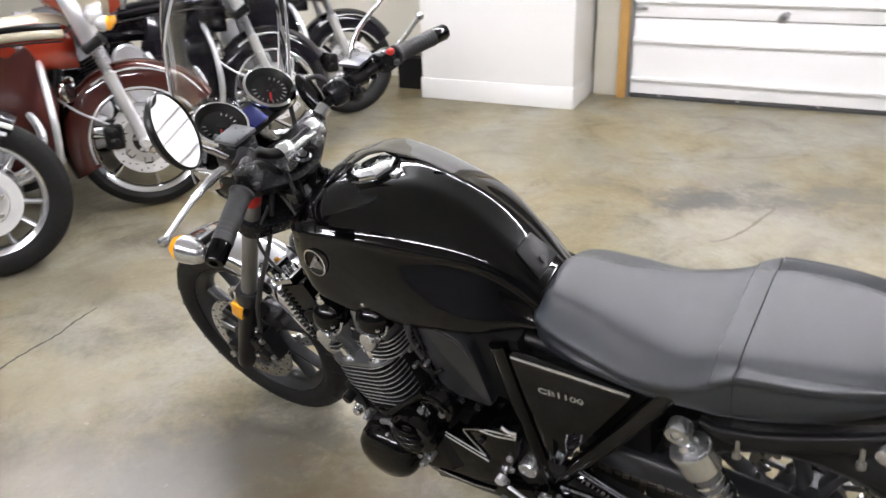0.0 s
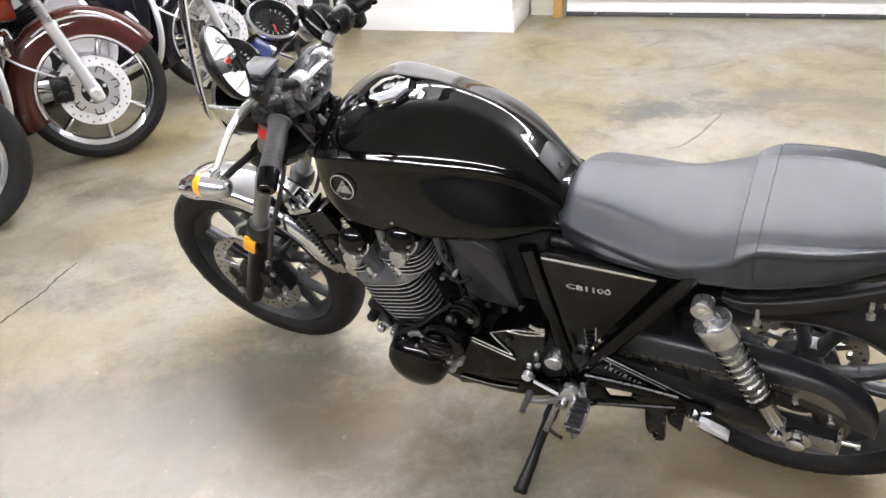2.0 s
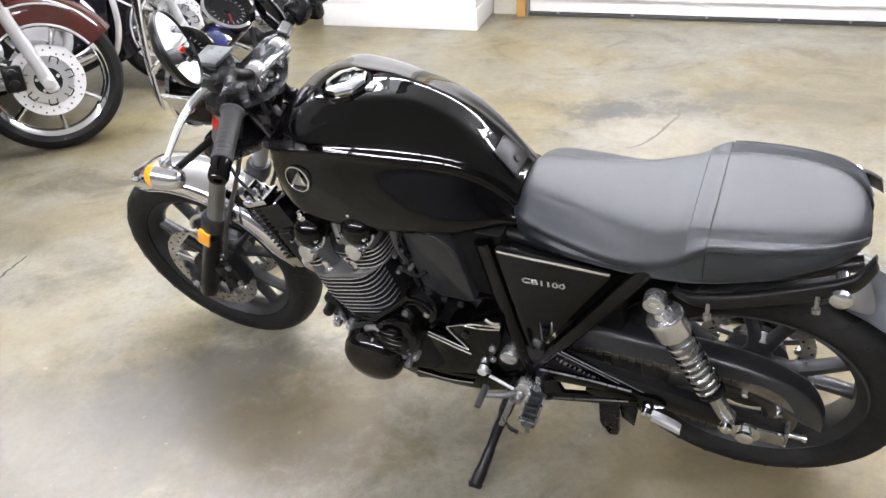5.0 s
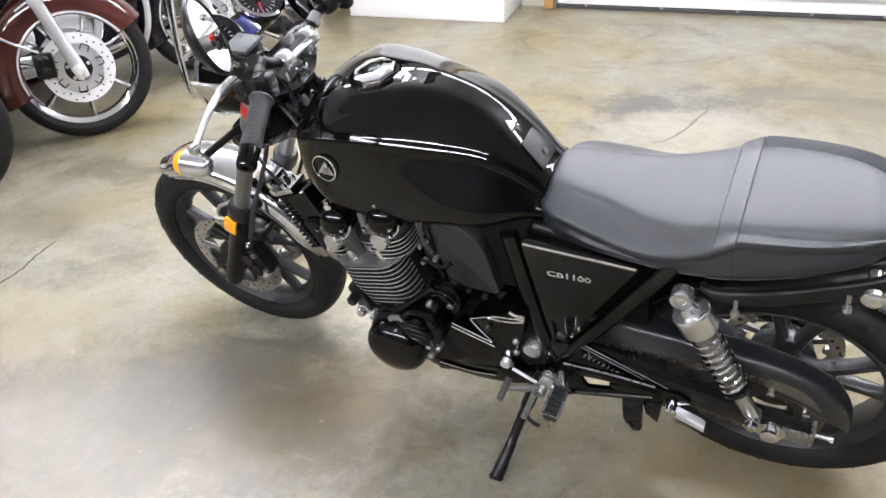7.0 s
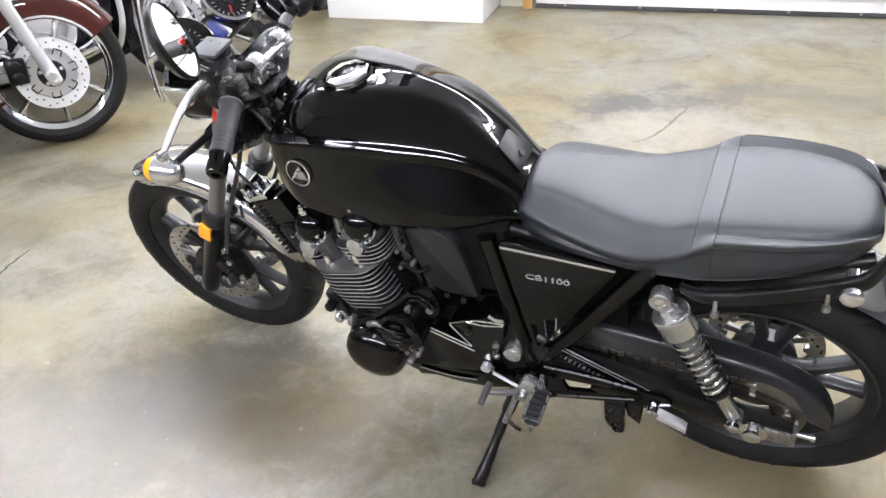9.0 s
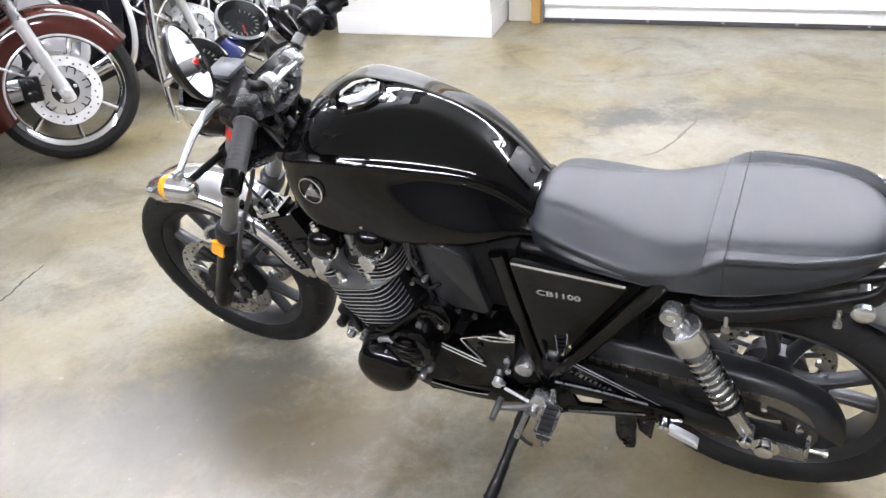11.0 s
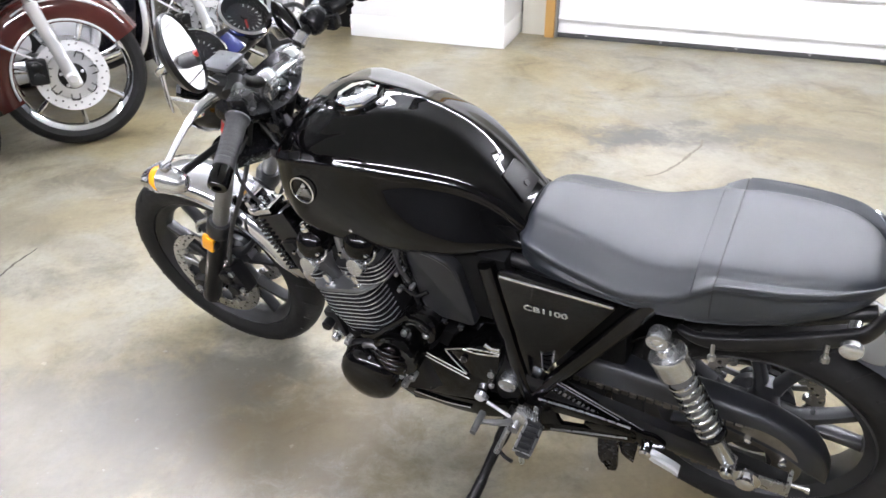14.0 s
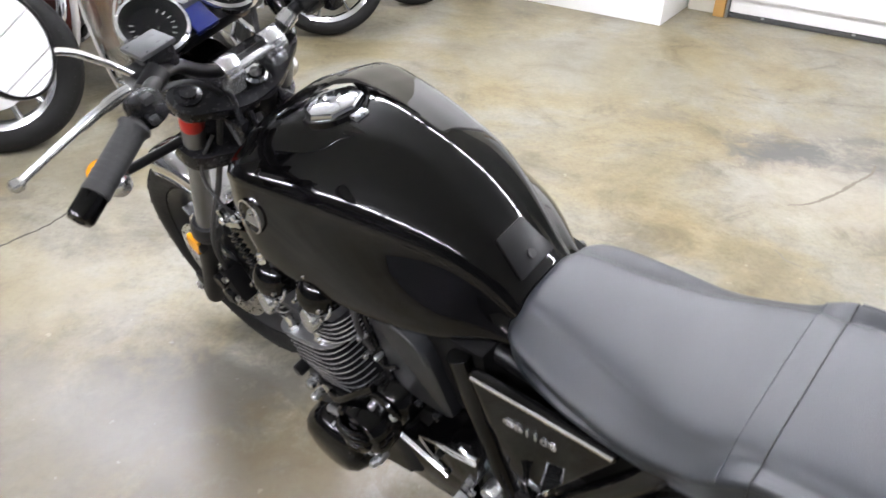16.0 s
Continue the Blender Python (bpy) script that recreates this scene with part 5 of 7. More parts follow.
for i, yy in enumerate((-0.165, -0.055, 0.055, 0.165)):
    pts = [eng(-0.1, yy, 0.27), eng(-0.15, yy * 0.96, 0.24), Vector((-1.0, yy * 0.76 + 0.01, 0.48)), Vector((-0.97, yy * 0.6 + 0.03, 0.32)), Vector((-0.9, yy * 0.55 + 0.05, 0.2)), Vector((-0.7, yy * 0.3 + 0.09, 0.17))]
    part("exhaust_header", tube(pts, 0.019, 16, 6), CHROME, bike, "chrome exhaust header pipe")
part("silencer", lathe([(0.03, 0), (0.055, 0.08), (0.06, 0.2), (0.06, 0.62), (0.05, 0.66), (0.03, 0.66)], (-0.5, 0.17, 0.24), (1, 0.08, 0.14), 28), CHROME, bike, "chrome silencer")
cooler = part("oil_cooler", block((0.04, 0.3, 0.14), (-1.05, 0, 0.58), 0.006, Matrix.Rotation(radians(-20), 4, "Y")), SATIN, bike, "black oil cooler")
coolfin = finish("cooler_fin", block((0.046, 0.27, 0.0025), (0, 0, 0), 0), PLASTIC, False)
for k in range(12):
    shared("cooler_fin", coolfin, cooler, Matrix.Translation((-1.05 - 0.0 + 0.36 * 0.0115 * (k - 5.5) * -1, 0, 0.58 + 0.0115 * (k - 5.5))) @ Matrix.Rotation(radians(-20), 4, "Y"))
REG = Matrix.Translation((-1.105, -0.105, 0.622)) @ Matrix.Rotation(radians(-22), 4, "Y")
reg_body = block((0.095, 0.062, 0.172), (0.026, 0, 0), 0.01)
bmesh.ops.transform(reg_body, matrix=REG, verts=reg_body.verts)
reg = part("regulator", reg_body, PAINT, bike, "glossy black finned regulator")
reg_fin = finish("regulator_fin", block((0.03, 0.07, 0.006), (0, 0, 0), 0.002), CONTROL)
for k in range(12):
    shared("regulator_fin", reg_fin, reg, REG @ Matrix.Translation((-0.017, -0.002, -0.074 + 0.0133 * k)))
reg_top = merge(block((0.066, 0.06, 0.014), (0.004, 0, 0.095), 0.004), block((0.016, 0.062, 0.04), (-0.02, 0, 0.11), 0.004))
bmesh.ops.transform(reg_top, matrix=REG, verts=reg_top.verts)
part("regulator_bracket", reg_top, POLISH, reg, "bright metal bracket")
for dx, dy in ((0.01, -0.018), (0.01, 0.018), (-0.02, -0.03)):
    screw = lathe([(0.008, 0.1), (0.008, 0.11), (0.005, 0.114)], (dx, dy, 0), (0, 0, 1), 10)
    bmesh.ops.transform(screw, matrix=REG, verts=screw.verts)
    part("regulator_screw", screw, CHROME, reg)

# ---- frame, side panels, air box ----
for side in (-1, 1):
    y = 0.13 * side
    part("frame_tube", tube([(-1.1, 0.03 * side, 0.88), (-1.05, 0.07 * side, 0.72), (-1.0, y * 0.9, 0.5), (-0.97, y, 0.3), (-0.9, y, 0.2), (-0.7, y * 1.1, 0.195), (-0.55, y * 1.1, 0.235), (-0.49, y * 1.1, 0.34)], 0.0165, 12, 6), PAINT, bike, "black frame tube")
    part("frame_tube", tube([(-0.55, 0.147 * side, 0.75 if side < 0 else 0.71), (-0.541, 0.149 * side, 0.7), (-0.512, 0.153 * side, 0.53), (-0.488, 0.153 * side, 0.41), (-0.47, 0.153 * side, 0.34)], 0.0195, 12, 6), PAINT, bike, "black frame upright")
    part("frame_tube", tube([(-0.46, 0.15 * side, 0.36), (-0.42, 0.15 * side, 0.425), (-0.331, 0.148 * side, 0.567), (-0.245, 0.143 * side, 0.705), (-0.19, 0.12 * side, 0.785)], 0.019, 12, 6), PAINT, bike, "black frame brace")
    part("frame_tube", tube([(-1.08, 0.03 * side, 0.92), (-0.9, 0.06 * side, 0.78), (-0.56, 0.1 * side, 0.74), (-0.3, 0.1 * side, 0.72), (-0.05, 0.1 * side, 0.74), (0.14, 0.08 * side, 0.8)], 0.015, 12, 6), SATIN, bike, "black seat rail")
    lean_in = lambda x, z, s=side: -s * 0.055 * (x + 0.517)
    panel = part("side_panel", plate(round_outline([(-0.522, 0.752), (-0.277, 0.727), (-0.41, 0.5), (-0.452, 0.42), (-0.472, 0.43)], [0.012, 0.016, 0.05, 0.015, 0.015]), (0.164 if side < 0 else 0.125) * side - 0.016 * (side > 0), (0.164 if side < 0 else 0.125) * side + 0.016 * (side < 0), 0.005, lean_in), PAINT, bike, "glossy black triangular side panel")
    inset = 0.0 if side < 0 else -0.039
    part("trim_strip", tube([(-0.514, (0.1655 + inset) * side, 0.744), (-0.4, (0.1592 + inset) * side, 0.7345), (-0.287, (0.153 + inset) * side, 0.7235)], 0.0034, 8), CHROME, panel, "chrome strip along the top edge")
    air_out = lambda x, z, s=side: s * (0.0 - 0.16 * max(0.0, x + 0.625) - 0.05 * max(0.0, z - 0.72))
    air = part("airbox_cover", plate(round_outline([(-0.735, 0.752), (-0.69, 0.765), (-0.612, 0.735), (-0.585, 0.55), (-0.68, 0.56), (-0.71, 0.58), (-0.722, 0.66)], [0.01, 0.02, 0.03, 0.02, 0.02, 0.02, 0.02]), 0.166 * side - 0.05 * (side > 0), 0.166 * side + 0.05 * (side < 0), 0.01, air_out), PLASTIC, bike, "dark grey plastic air box cover")
    part("edge_bead", tube([(-0.7, 0.163 * side, 0.756), (-0.66, 0.163 * side, 0.748), (-0.625, 0.163 * side, 0.728), (-0.613, 0.16 * side, 0.69)], 0.005, 8, 5), PLASTIC, air, "rounded upper edge")
    part("cover_flange", tube([(-0.738, 0.166 * side, 0.755), (-0.728, 0.168 * side, 0.66), (-0.716, 0.168 * side, 0.58), (-0.685, 0.167 * side, 0.553)], 0.005, 8, 5), CONTROL, air, "black flange along the cover")
    for x, z in ((-0.733, 0.7), (-0.724, 0.64), (-0.7, 0.565), (-0.66, 0.553), (-0.62, 0.548)):
        part("clip", block((0.014, 0.012, 0.012), (x, 0.168 * side, z), 0.003), CONTROL, air)
    cap_ = part("pivot_cap", lathe([(0.022, -0.03), (0.0225, 0.0), (0.02, 0.004), (0.004, 0.006)], (-0.516, 0.182 * side, 0.405), Y * side, 28), SILVER, bike, "grey round swing arm pivot cap")
    part("pivot_plate", plate(round_outline([(-0.56, 0.5), (-0.47, 0.47), (-0.42, 0.36), (-0.47, 0.28), (-0.56, 0.3)], 0.03), 0.155 * side - 0.02 * (side > 0), 0.155 * side + 0.02 * (side < 0), 0.006), SATIN, bike, "black pivot plate")
part("swing_arm_brace", block((0.1, 0.21, 0.09), (-0.36, 0, 0.385), 0.02), CAVITY_SHADE, bike, "black cross piece of the swing arm")
part("inner_mudguard", rings_mesh([[RA + Vector((r * math.cos(radians(a)), y, r * math.sin(radians(a)))) for r, y in ((0.345, -0.075), (0.352, -0.04), (0.355, 0.04), (0.345, 0.075), (0.341, 0.075), (0.35, 0.035), (0.347, -0.04), (0.341, -0.075))] for a in range(120, 201, 8)]), CAVITY_SHADE, bike, "black plastic inner mudguard")
part("battery_box", block((0.3, 0.2, 0.26), (-0.42, 0, 0.6), 0.02), CAVITY_SHADE, bike)
part("airbox", block((0.2, 0.28, 0.2), (-0.61, 0, 0.66), 0.02), CAVITY_SHADE, bike)

# letters of the model on the side panel
txt = bpy.data.curves.new("model_lettering", "FONT")
txt.body = "CB1100"
txt.size, txt.extrude, txt.offset, txt.align_x, txt.align_y = 0.0245, 0.0014, 0.0006, "CENTER", "CENTER"
txt.materials.append(CHROME)
tmp_ob = bpy.data.objects.new("tmp_text", txt)
scene.collection.objects.link(tmp_ob)
bpy.context.view_layer.update()
me = bpy.data.meshes.new_from_object(tmp_ob.evaluated_get(bpy.context.evaluated_depsgraph_get()))
bpy.data.objects.remove(tmp_ob)
me.name = "model_lettering"
letters = new("model_lettering", me)
letters.parent = [o for o in bike.children if o.name.startswith("side_panel")][0]
letters["label"] = "silver raised letters"
letters.matrix_basis = Matrix.Translation((-0.4225, -0.1597, 0.668)) @ Matrix.Rotation(radians(3.15), 4, "Z") @ Matrix.Rotation(radians(90), 4, "X") @ Matrix.Rotation(radians(-0.9), 4, "Z") @ Matrix.Diagonal((1.16, 0.86, 1, 1))

# ---- swing arm, chain, shocks, rear end ----
for side in (-1, 1):
    y = 0.148 * side
    arm = part("swing_arm", rings_mesh([[Vector((x, y + a * 0.016, z + b * h)) for a, b in ((-1, -0.7), (-0.7, -1), (0.7, -1), (1, -0.7), (1, 0.7), (0.7, 1), (-0.7, 1), (-1, 0.7))] for x, z, h in ((-0.51, 0.41, 0.03), (-0.4, 0.395, 0.032), (-0.1, 0.345, 0.032), (0.03, 0.325, 0.028), (0.085, 0.322, 0.022))]), SATIN, bike, "black swing arm")
    part("axle_nut", lathe([(0.03, 0), (0.03, 0.006), (0.019, 0.007), (0.019, 0.02), (0.012, 0.023)], (0.01, y + 0.019 * side, 0.325), Y * side, 6 if side > 0 else 20), CHROME, arm, "bright axle nut")
    part("chain_adjuster", merge(block((0.085, 0.006, 0.04), (0.045, y + 0.019 * side, 0.325), 0.002), block((0.008, 0.036, 0.05), (0.09, y, 0.322), 0.002)), STEEL, arm, "steel chain adjuster plate")
    part("adjuster_bolt", lathe([(0.006, 0), (0.006, 0.03), (0.009, 0.03), (0.009, 0.038)], (0.092, y, 0.322), (1, 0, 0), 10), CHROME, arm)
    top, bot = Vector((-0.195, 0.165 * side if side < 0 else 0.15, 0.69)), Vector((-0.028, 0.174 * side, 0.367))
    d = (top - bot).normalized()
    ln = (top - bot).length
    shock = part("rear_shock", lathe([(0.014, 0.05), (0.016, 0.09), (0.0185, 0.1), (0.0185, ln - 0.15), (0.0235, ln - 0.145), (0.0235, ln - 0.09)], bot, d, 24), ALU, bike, "rear shock absorber with chrome spring")
    part("lower_clevis", merge(lathe([(0.013, 0.0), (0.0165, 0.012), (0.0175, 0.085), (0.02, 0.09), (0.02, 0.096)], bot, d, 20), lathe([(0.015, -0.016), (0.015, 0.016)], bot, Y, 16)), SILVER, shock, "silver lower end")
    part("spring_seat", lathe([(0.024, 0.09), (0.03, 0.092), (0.03, 0.1), (0.024, 0.102)], bot, d, 24), CONTROL, shock, "black lower spring seat")
    part("top_can", lathe([(0.027, ln - 0.09), (0.0365, ln - 0.088), (0.0375, ln - 0.084), (0.0375, ln - 0.05), (0.0385, ln - 0.046), (0.0385, ln - 0.041), (0.036, ln - 0.037), (0.02, ln - 0.035), (0.016, ln - 0.025)], bot, d, 40), SILVER, shock, "bright metal top cover")
    part("top_eye", merge(lathe([(0.013, ln - 0.04), (0.015, ln - 0.008)], bot, d, 16), hoop([(0.011, -0.015), (0.021, -0.015), (0.0225, -0.011), (0.0225, 0.011), (0.021, 0.015), (0.011, 0.015)], top, Y, 24)), SILVER, shock)
    part("mount_bolt", lathe([(0.0105, -0.03), (0.0105, -0.004), (0.007, -0.002)], top + Y * 0.018 * side, Y * side, 12), CHROME, shock)
    part("mount_bolt", lathe([(0.013, 0), (0.013, 0.01), (0.008, 0.014)], bot + Y * 0.02 * side, Y * side, 12), CHROME, shock)
    sidev = d.orthogonal().normalized()
    upv = d.cross(sidev)
    coil = []
    turns = 8.5
    for k in range(int(turns * 14) + 1):
        a = 2 * math.pi * k / 14
        coil.append(bot + d * (0.1 + (ln - 0.2) * k / (turns * 14)) + 0.0265 * (math.cos(a) * sidev + math.sin(a) * upv))
    part("spring", tube(coil, 0.0042, 8), CHROME, shock, "chrome coil spring")
    part("seat_hook", merge(lathe([(0.004, 0), (0.004, 0.022), (0.0075, 0.024), (0.0075, 0.033)], (-0.1, 0.158 * side, 0.706), (0.06, 0.35 * side, -0.9), 12)), STEEL, bike, "small steel luggage hook")
    part("seat_hook", merge(lathe([(0.004, 0), (0.004, 0.022), (0.0075, 0.024), (0.0075, 0.033)], (0.076, 0.156 * side, 0.778), (0.06, 0.35 * side, -0.9), 12)), STEEL, bike, "small steel luggage hook")
    part("rail_bolt", lathe([(0.012, -0.05), (0.012, 0), (0.0185, 0.002), (0.0185, 0.012), (0.013, 0.017), (0.003, 0.018)], (0.11, 0.158 * side, 0.79), Y * side, 24), SILVER, bike, "bright round bolt at the rail's end")
    yb = 0.172 * side
    hanger = part("footrest_hanger", merge(
        plate(round_outline([(-0.446, 0.381), (-0.265, 0.387), (-0.222, 0.380), (-0.215, 0.357), (-0.290, 0.361), (-0.455, 0.346)], 0.006), yb - 0.006, yb + 0.006, 0.002),
        plate(round_outline([(-0.476, 0.261), (-0.410, 0.305), (-0.240, 0.354), (-0.215, 0.361), (-0.221, 0.331), (-0.419, 0.268), (-0.471, 0.232)], 0.006), yb - 0.006, yb + 0.006, 0.002),
        plate(round_outline([(-0.454, 0.369), (-0.407, 0.366), (-0.396, 0.321), (-0.383, 0.303), (-0.455, 0.251), (-0.496, 0.269)], 0.01), yb - 0.006, yb + 0.006, 0.002),
        plate(round_outline([(-0.342, 0.345), (-0.265, 0.379), (-0.179, 0.377), (-0.154, 0.356), (-0.171, 0.325), (-0.201, 0.294), (-0.215, 0.343), (-0.316, 0.329)], 0.01), yb - 0.006, yb + 0.006, 0.002)), PAINT, bike, "glossy black footrest hanger plate")
    part("edge_trim", tube([(-0.442, 0.179 * side, 0.385), (-0.340, 0.179 * side, 0.390), (-0.233, 0.179 * side, 0.386)], 0.0022, 6, 3), STEEL, hanger, "bright thin line along the edge")
    part("edge_trim", tube([(-0.417, 0.179 * side, 0.280), (-0.315, 0.179 * side, 0.317), (-0.239, 0.179 * side, 0.343)], 0.002, 6, 3), STEEL, hanger, "bright thin line along the edge")
    arm_guard = part("chain_side_plate", plate(round_outline([(-0.412, 0.448), (-0.397, 0.456), (-0.267, 0.390), (-0.242, 0.374), (-0.280, 0.375), (-0.414, 0.411)], 0.004), 0.16 * side - 0.006, 0.16 * side + 0.006, 0.002), PAINT, bike, "glossy black ribbed side plate")
    part("edge_trim", tube([(-0.401, 0.168 * side, 0.450), (-0.261, 0.168 * side, 0.388)], 0.0022, 6), CHROME, arm_guard, "bright thin line along the edge")
    part("edge_trim", tube([(-0.392, 0.168 * side, 0.458), (-0.168, 0.168 * side, 0.359)], 0.0018, 6), CHROME, arm_guard, "bright thin line along the edge")
    for q in range(9):
        part("print_bar", block((0.003 + 0.004 * (q % 3 == 1), 0.001, 0.012), (-0.395 + 0.0105 * q, 0.1665 * side, 0.4175 - 0.0047 * q), 0, Matrix.Rotation(radians(25), 4, "Y")), FORKGREY, arm_guard, "faint unreadable print")
    part("pillion_peg", rings_mesh([[Vector((x, yb + (0.008 + 0.02 * t) * side + a * 0.011, z + b * h)) for a, b in ((-1, -0.6), (-0.6, -1), (0.6, -1), (1, -0.6), (1, 0.6), (0.6, 1), (-0.6, 1), (-1, 0.6))] for x, z, h, t in ((-0.194, 0.321, 0.008, 0), (-0.174, 0.324, 0.014, 0.4), (-0.130, 0.321, 0.012, 0.9), (-0.119, 0.317, 0.009, 1))]), BRIGHT, hanger, "folded silver pillion footrest")
    part("pillion_pivot", lathe([(0.014, -0.01), (0.014, 0.012), (0.009, 0.016)], (-0.195, yb + 0.012 * side, 0.330), Y * side, 14), CHROME, hanger)
    peg = part("rider_peg", merge(block((0.034, 0.09, 0.024), (-0.44, 0.25 * side, 0.325), 0.008)), GRIP, bike, "black rubber rider footrest")
    for k in range(5):
        part("peg_rib", block((0.028, 0.008, 0.006), (-0.44, (0.22 + 0.015 * k) * side, 0.338), 0.002), PLASTIC, peg)
    part("peg_rim", tube([(-0.459, 0.212 * side, 0.334), (-0.459, 0.292 * side, 0.334), (-0.421, 0.292 * side, 0.334), (-0.421, 0.212 * side, 0.334)], 0.0035, 6), STEEL, peg, "steel edge of the footrest")
    part("peg_stud", lathe([(0.006, 0), (0.006, 0.03), (0.004, 0.035)], (-0.445, 0.285 * side, 0.312), (0, 0, -1), 10), STEEL, peg)
    part("peg_mount", tube([(-0.455, 0.16 * side, 0.34), (-0.44, 0.21 * side, 0.33)], 0.013, 12), CHROME, peg)
part("gear_lever", merge(tube([(-0.584, -0.220, 0.277), (-0.531, -0.215, 0.291), (-0.488, -0.210, 0.315)], [0.006, 0.008, 0.009], 8, 4), lathe([(0.008, -0.03), (0.0085, 0.03)], (-0.579, -0.23, 0.287), Y, 12)), ALU, bike, "dull metal gear lever")
part("gear_rod", merge(tube([(-0.564, -0.200, 0.338), (-0.504, -0.205, 0.315)], 0.0045, 8), lathe([(0.012, -0.008), (0.012, 0.008)], (-0.579, -0.2, 0.355), Y, 14)), BRIGHT, bike, "thin bright gear rod")
part("footrest_joint", merge(block((0.04, 0.03, 0.05), (-0.474, -0.205, 0.338), 0.012, Matrix.Rotation(radians(20), 4, "Y")), lathe([(0.013, -0.02), (0.013, 0.02)], (-0.489, -0.21, 0.305), Y, 14)), SILVER, bike, "bright metal footrest joint")
part("stand_tang", merge(
    plate(round_outline([(-0.322, 0.234), (-0.272, 0.257), (-0.272, 0.099), (-0.299, 0.090), (-0.289, 0.143), (-0.309, 0.112), (-0.320, 0.141)], 0.01), -0.128, -0.112, 0.004),
    plate(round_outline([(-0.275, 0.208), (-0.228, 0.225), (-0.237, 0.133), (-0.268, 0.161)], 0.006), -0.112, -0.1, 0.003)), CONTROL, bike, "black bent stand bracket")
stand = part("side_stand", tube([(-0.5, -0.165, 0.3), (-0.522, -0.2, 0.25), (-0.54, -0.262, 0.193), (-0.55, -0.31, 0.155), (-0.563, -0.368, 0.115)], [0.019, 0.017, 0.013, 0.012, 0.014, 0.016], 12, 6), SATIN, bike, "black side stand, swung out")
foot = rings_mesh([[Vector((-0.5635 + a * s, -0.372 + b * s * 0.9, 0.1145)) + Vector((0, -0.28, -0.96)) * (0.012 * t - 0.005) for a, b in ((-0.02, -0.012), (0.02, -0.012), (0.026, 0), (0.02, 0.014), (-0.02, 0.014), (-0.026, 0))] for t, s in ((0, 0.5), (0.3, 0.72), (0.6, 0.72))])
part("foot", foot, SATIN, stand)
part("stand_spring", tube([(-0.505, -0.185, 0.29), (-0.53, -0.25, 0.215)], 0.0075, 8), STEEL, stand)
part("stand_tab", tube([(-0.535, -0.235, 0.215), (-0.51, -0.245, 0.2), (-0.49, -0.25, 0.2)], 0.005, 8, 3), SATIN, stand)
guard_path = curve_points([(-0.42, 0, 0.466), (-0.3, 0, 0.463), (-0.14, 0, 0.452), (-0.02, 0, 0.438), (0.07, 0, 0.408), (0.13, 0, 0.365), (0.158, 0, 0.325)], 4)
guard_rings = []
for i, p in enumerate(guard_path):
    f = 0.5 + 0.5 * min(1.0, (len(guard_path) - 1 - i) / 5)
    tall = 0.028 + 0.012 * min(1.0, i / 14)
    guard_rings.append([Vector((p.x, -0.09 + 0.03 * f * math.copysign(abs(math.cos(b)) ** 0.35, math.cos(b)) + 0.006 * math.sin(b), p.z - 0.008 + tall * f * math.copysign(abs(math.sin(b)) ** 0.45, math.sin(b)))) for b in [2 * math.pi * (q + 0.5) / 20 for q in range(20)]])
part("chain_guard", rings_mesh(guard_rings), PLASTIC, bike, "smooth black plastic chain case", angle=60)
rs = part("rear_sprocket", hoop([(0.05, -0.003), (0.104, -0.003), (0.108, 0), (0.104, 0.003), (0.05, 0.003)], RA + Vector((0, -0.118, 0)), Y, 56), BRASS, bike, "oily steel rear sprocket")
for k in range(5):
    a = 2 * math.pi * k / 5 + 0.4
    part("sprocket_nut", lathe([(0.009, 0), (0.009, 0.012), (0.005, 0.014)], RA + Vector((0.075 * math.cos(a), -0.122, 0.075 * math.sin(a))), -Y, 8), CHROME, rs)
for z0, z1 in ((0.42, 0.428), (0.36, 0.235)):
    bm = bmesh.new()
    n = 34
    links = []
    for k in range(n):
        t = (k + 0.5) / n
        p = Vector((-0.62, -0.118, z0)).lerp(Vector((0.0, -0.118, z1)), t)
        links.append(block((0.0145, 0.011 if k % 2 else 0.016, 0.012), p, 0))
    part("chain_run", merge(*links), BRASS, bike, "oily steel drive chain")
hug = []
for k in range(21):
    a = radians(165 - 150 * k / 20)
    ring = []
    for q in range(9):
        b = math.pi * (q / 8 - 0.5)
        ring.append(RA + Vector(((0.352 + 0.016 * math.cos(b)) * math.cos(a), 0.082 * math.sin(b), (0.352 + 0.016 * math.cos(b)) * math.sin(a) + 0.02)))
    for q in range(8, -1, -1):
        b = math.pi * (q / 8 - 0.5)
        ring.append(RA + Vector(((0.349 + 0.016 * math.cos(b)) * math.cos(a), 0.079 * math.sin(b), (0.349 + 0.016 * math.cos(b)) * math.sin(a) + 0.02)))
    hug.append(ring)
part("rear_mudguard", rings_mesh(hug[13:]), CHROME, bike, "chrome rear mudguard")

# ---- cracks in the floor ----


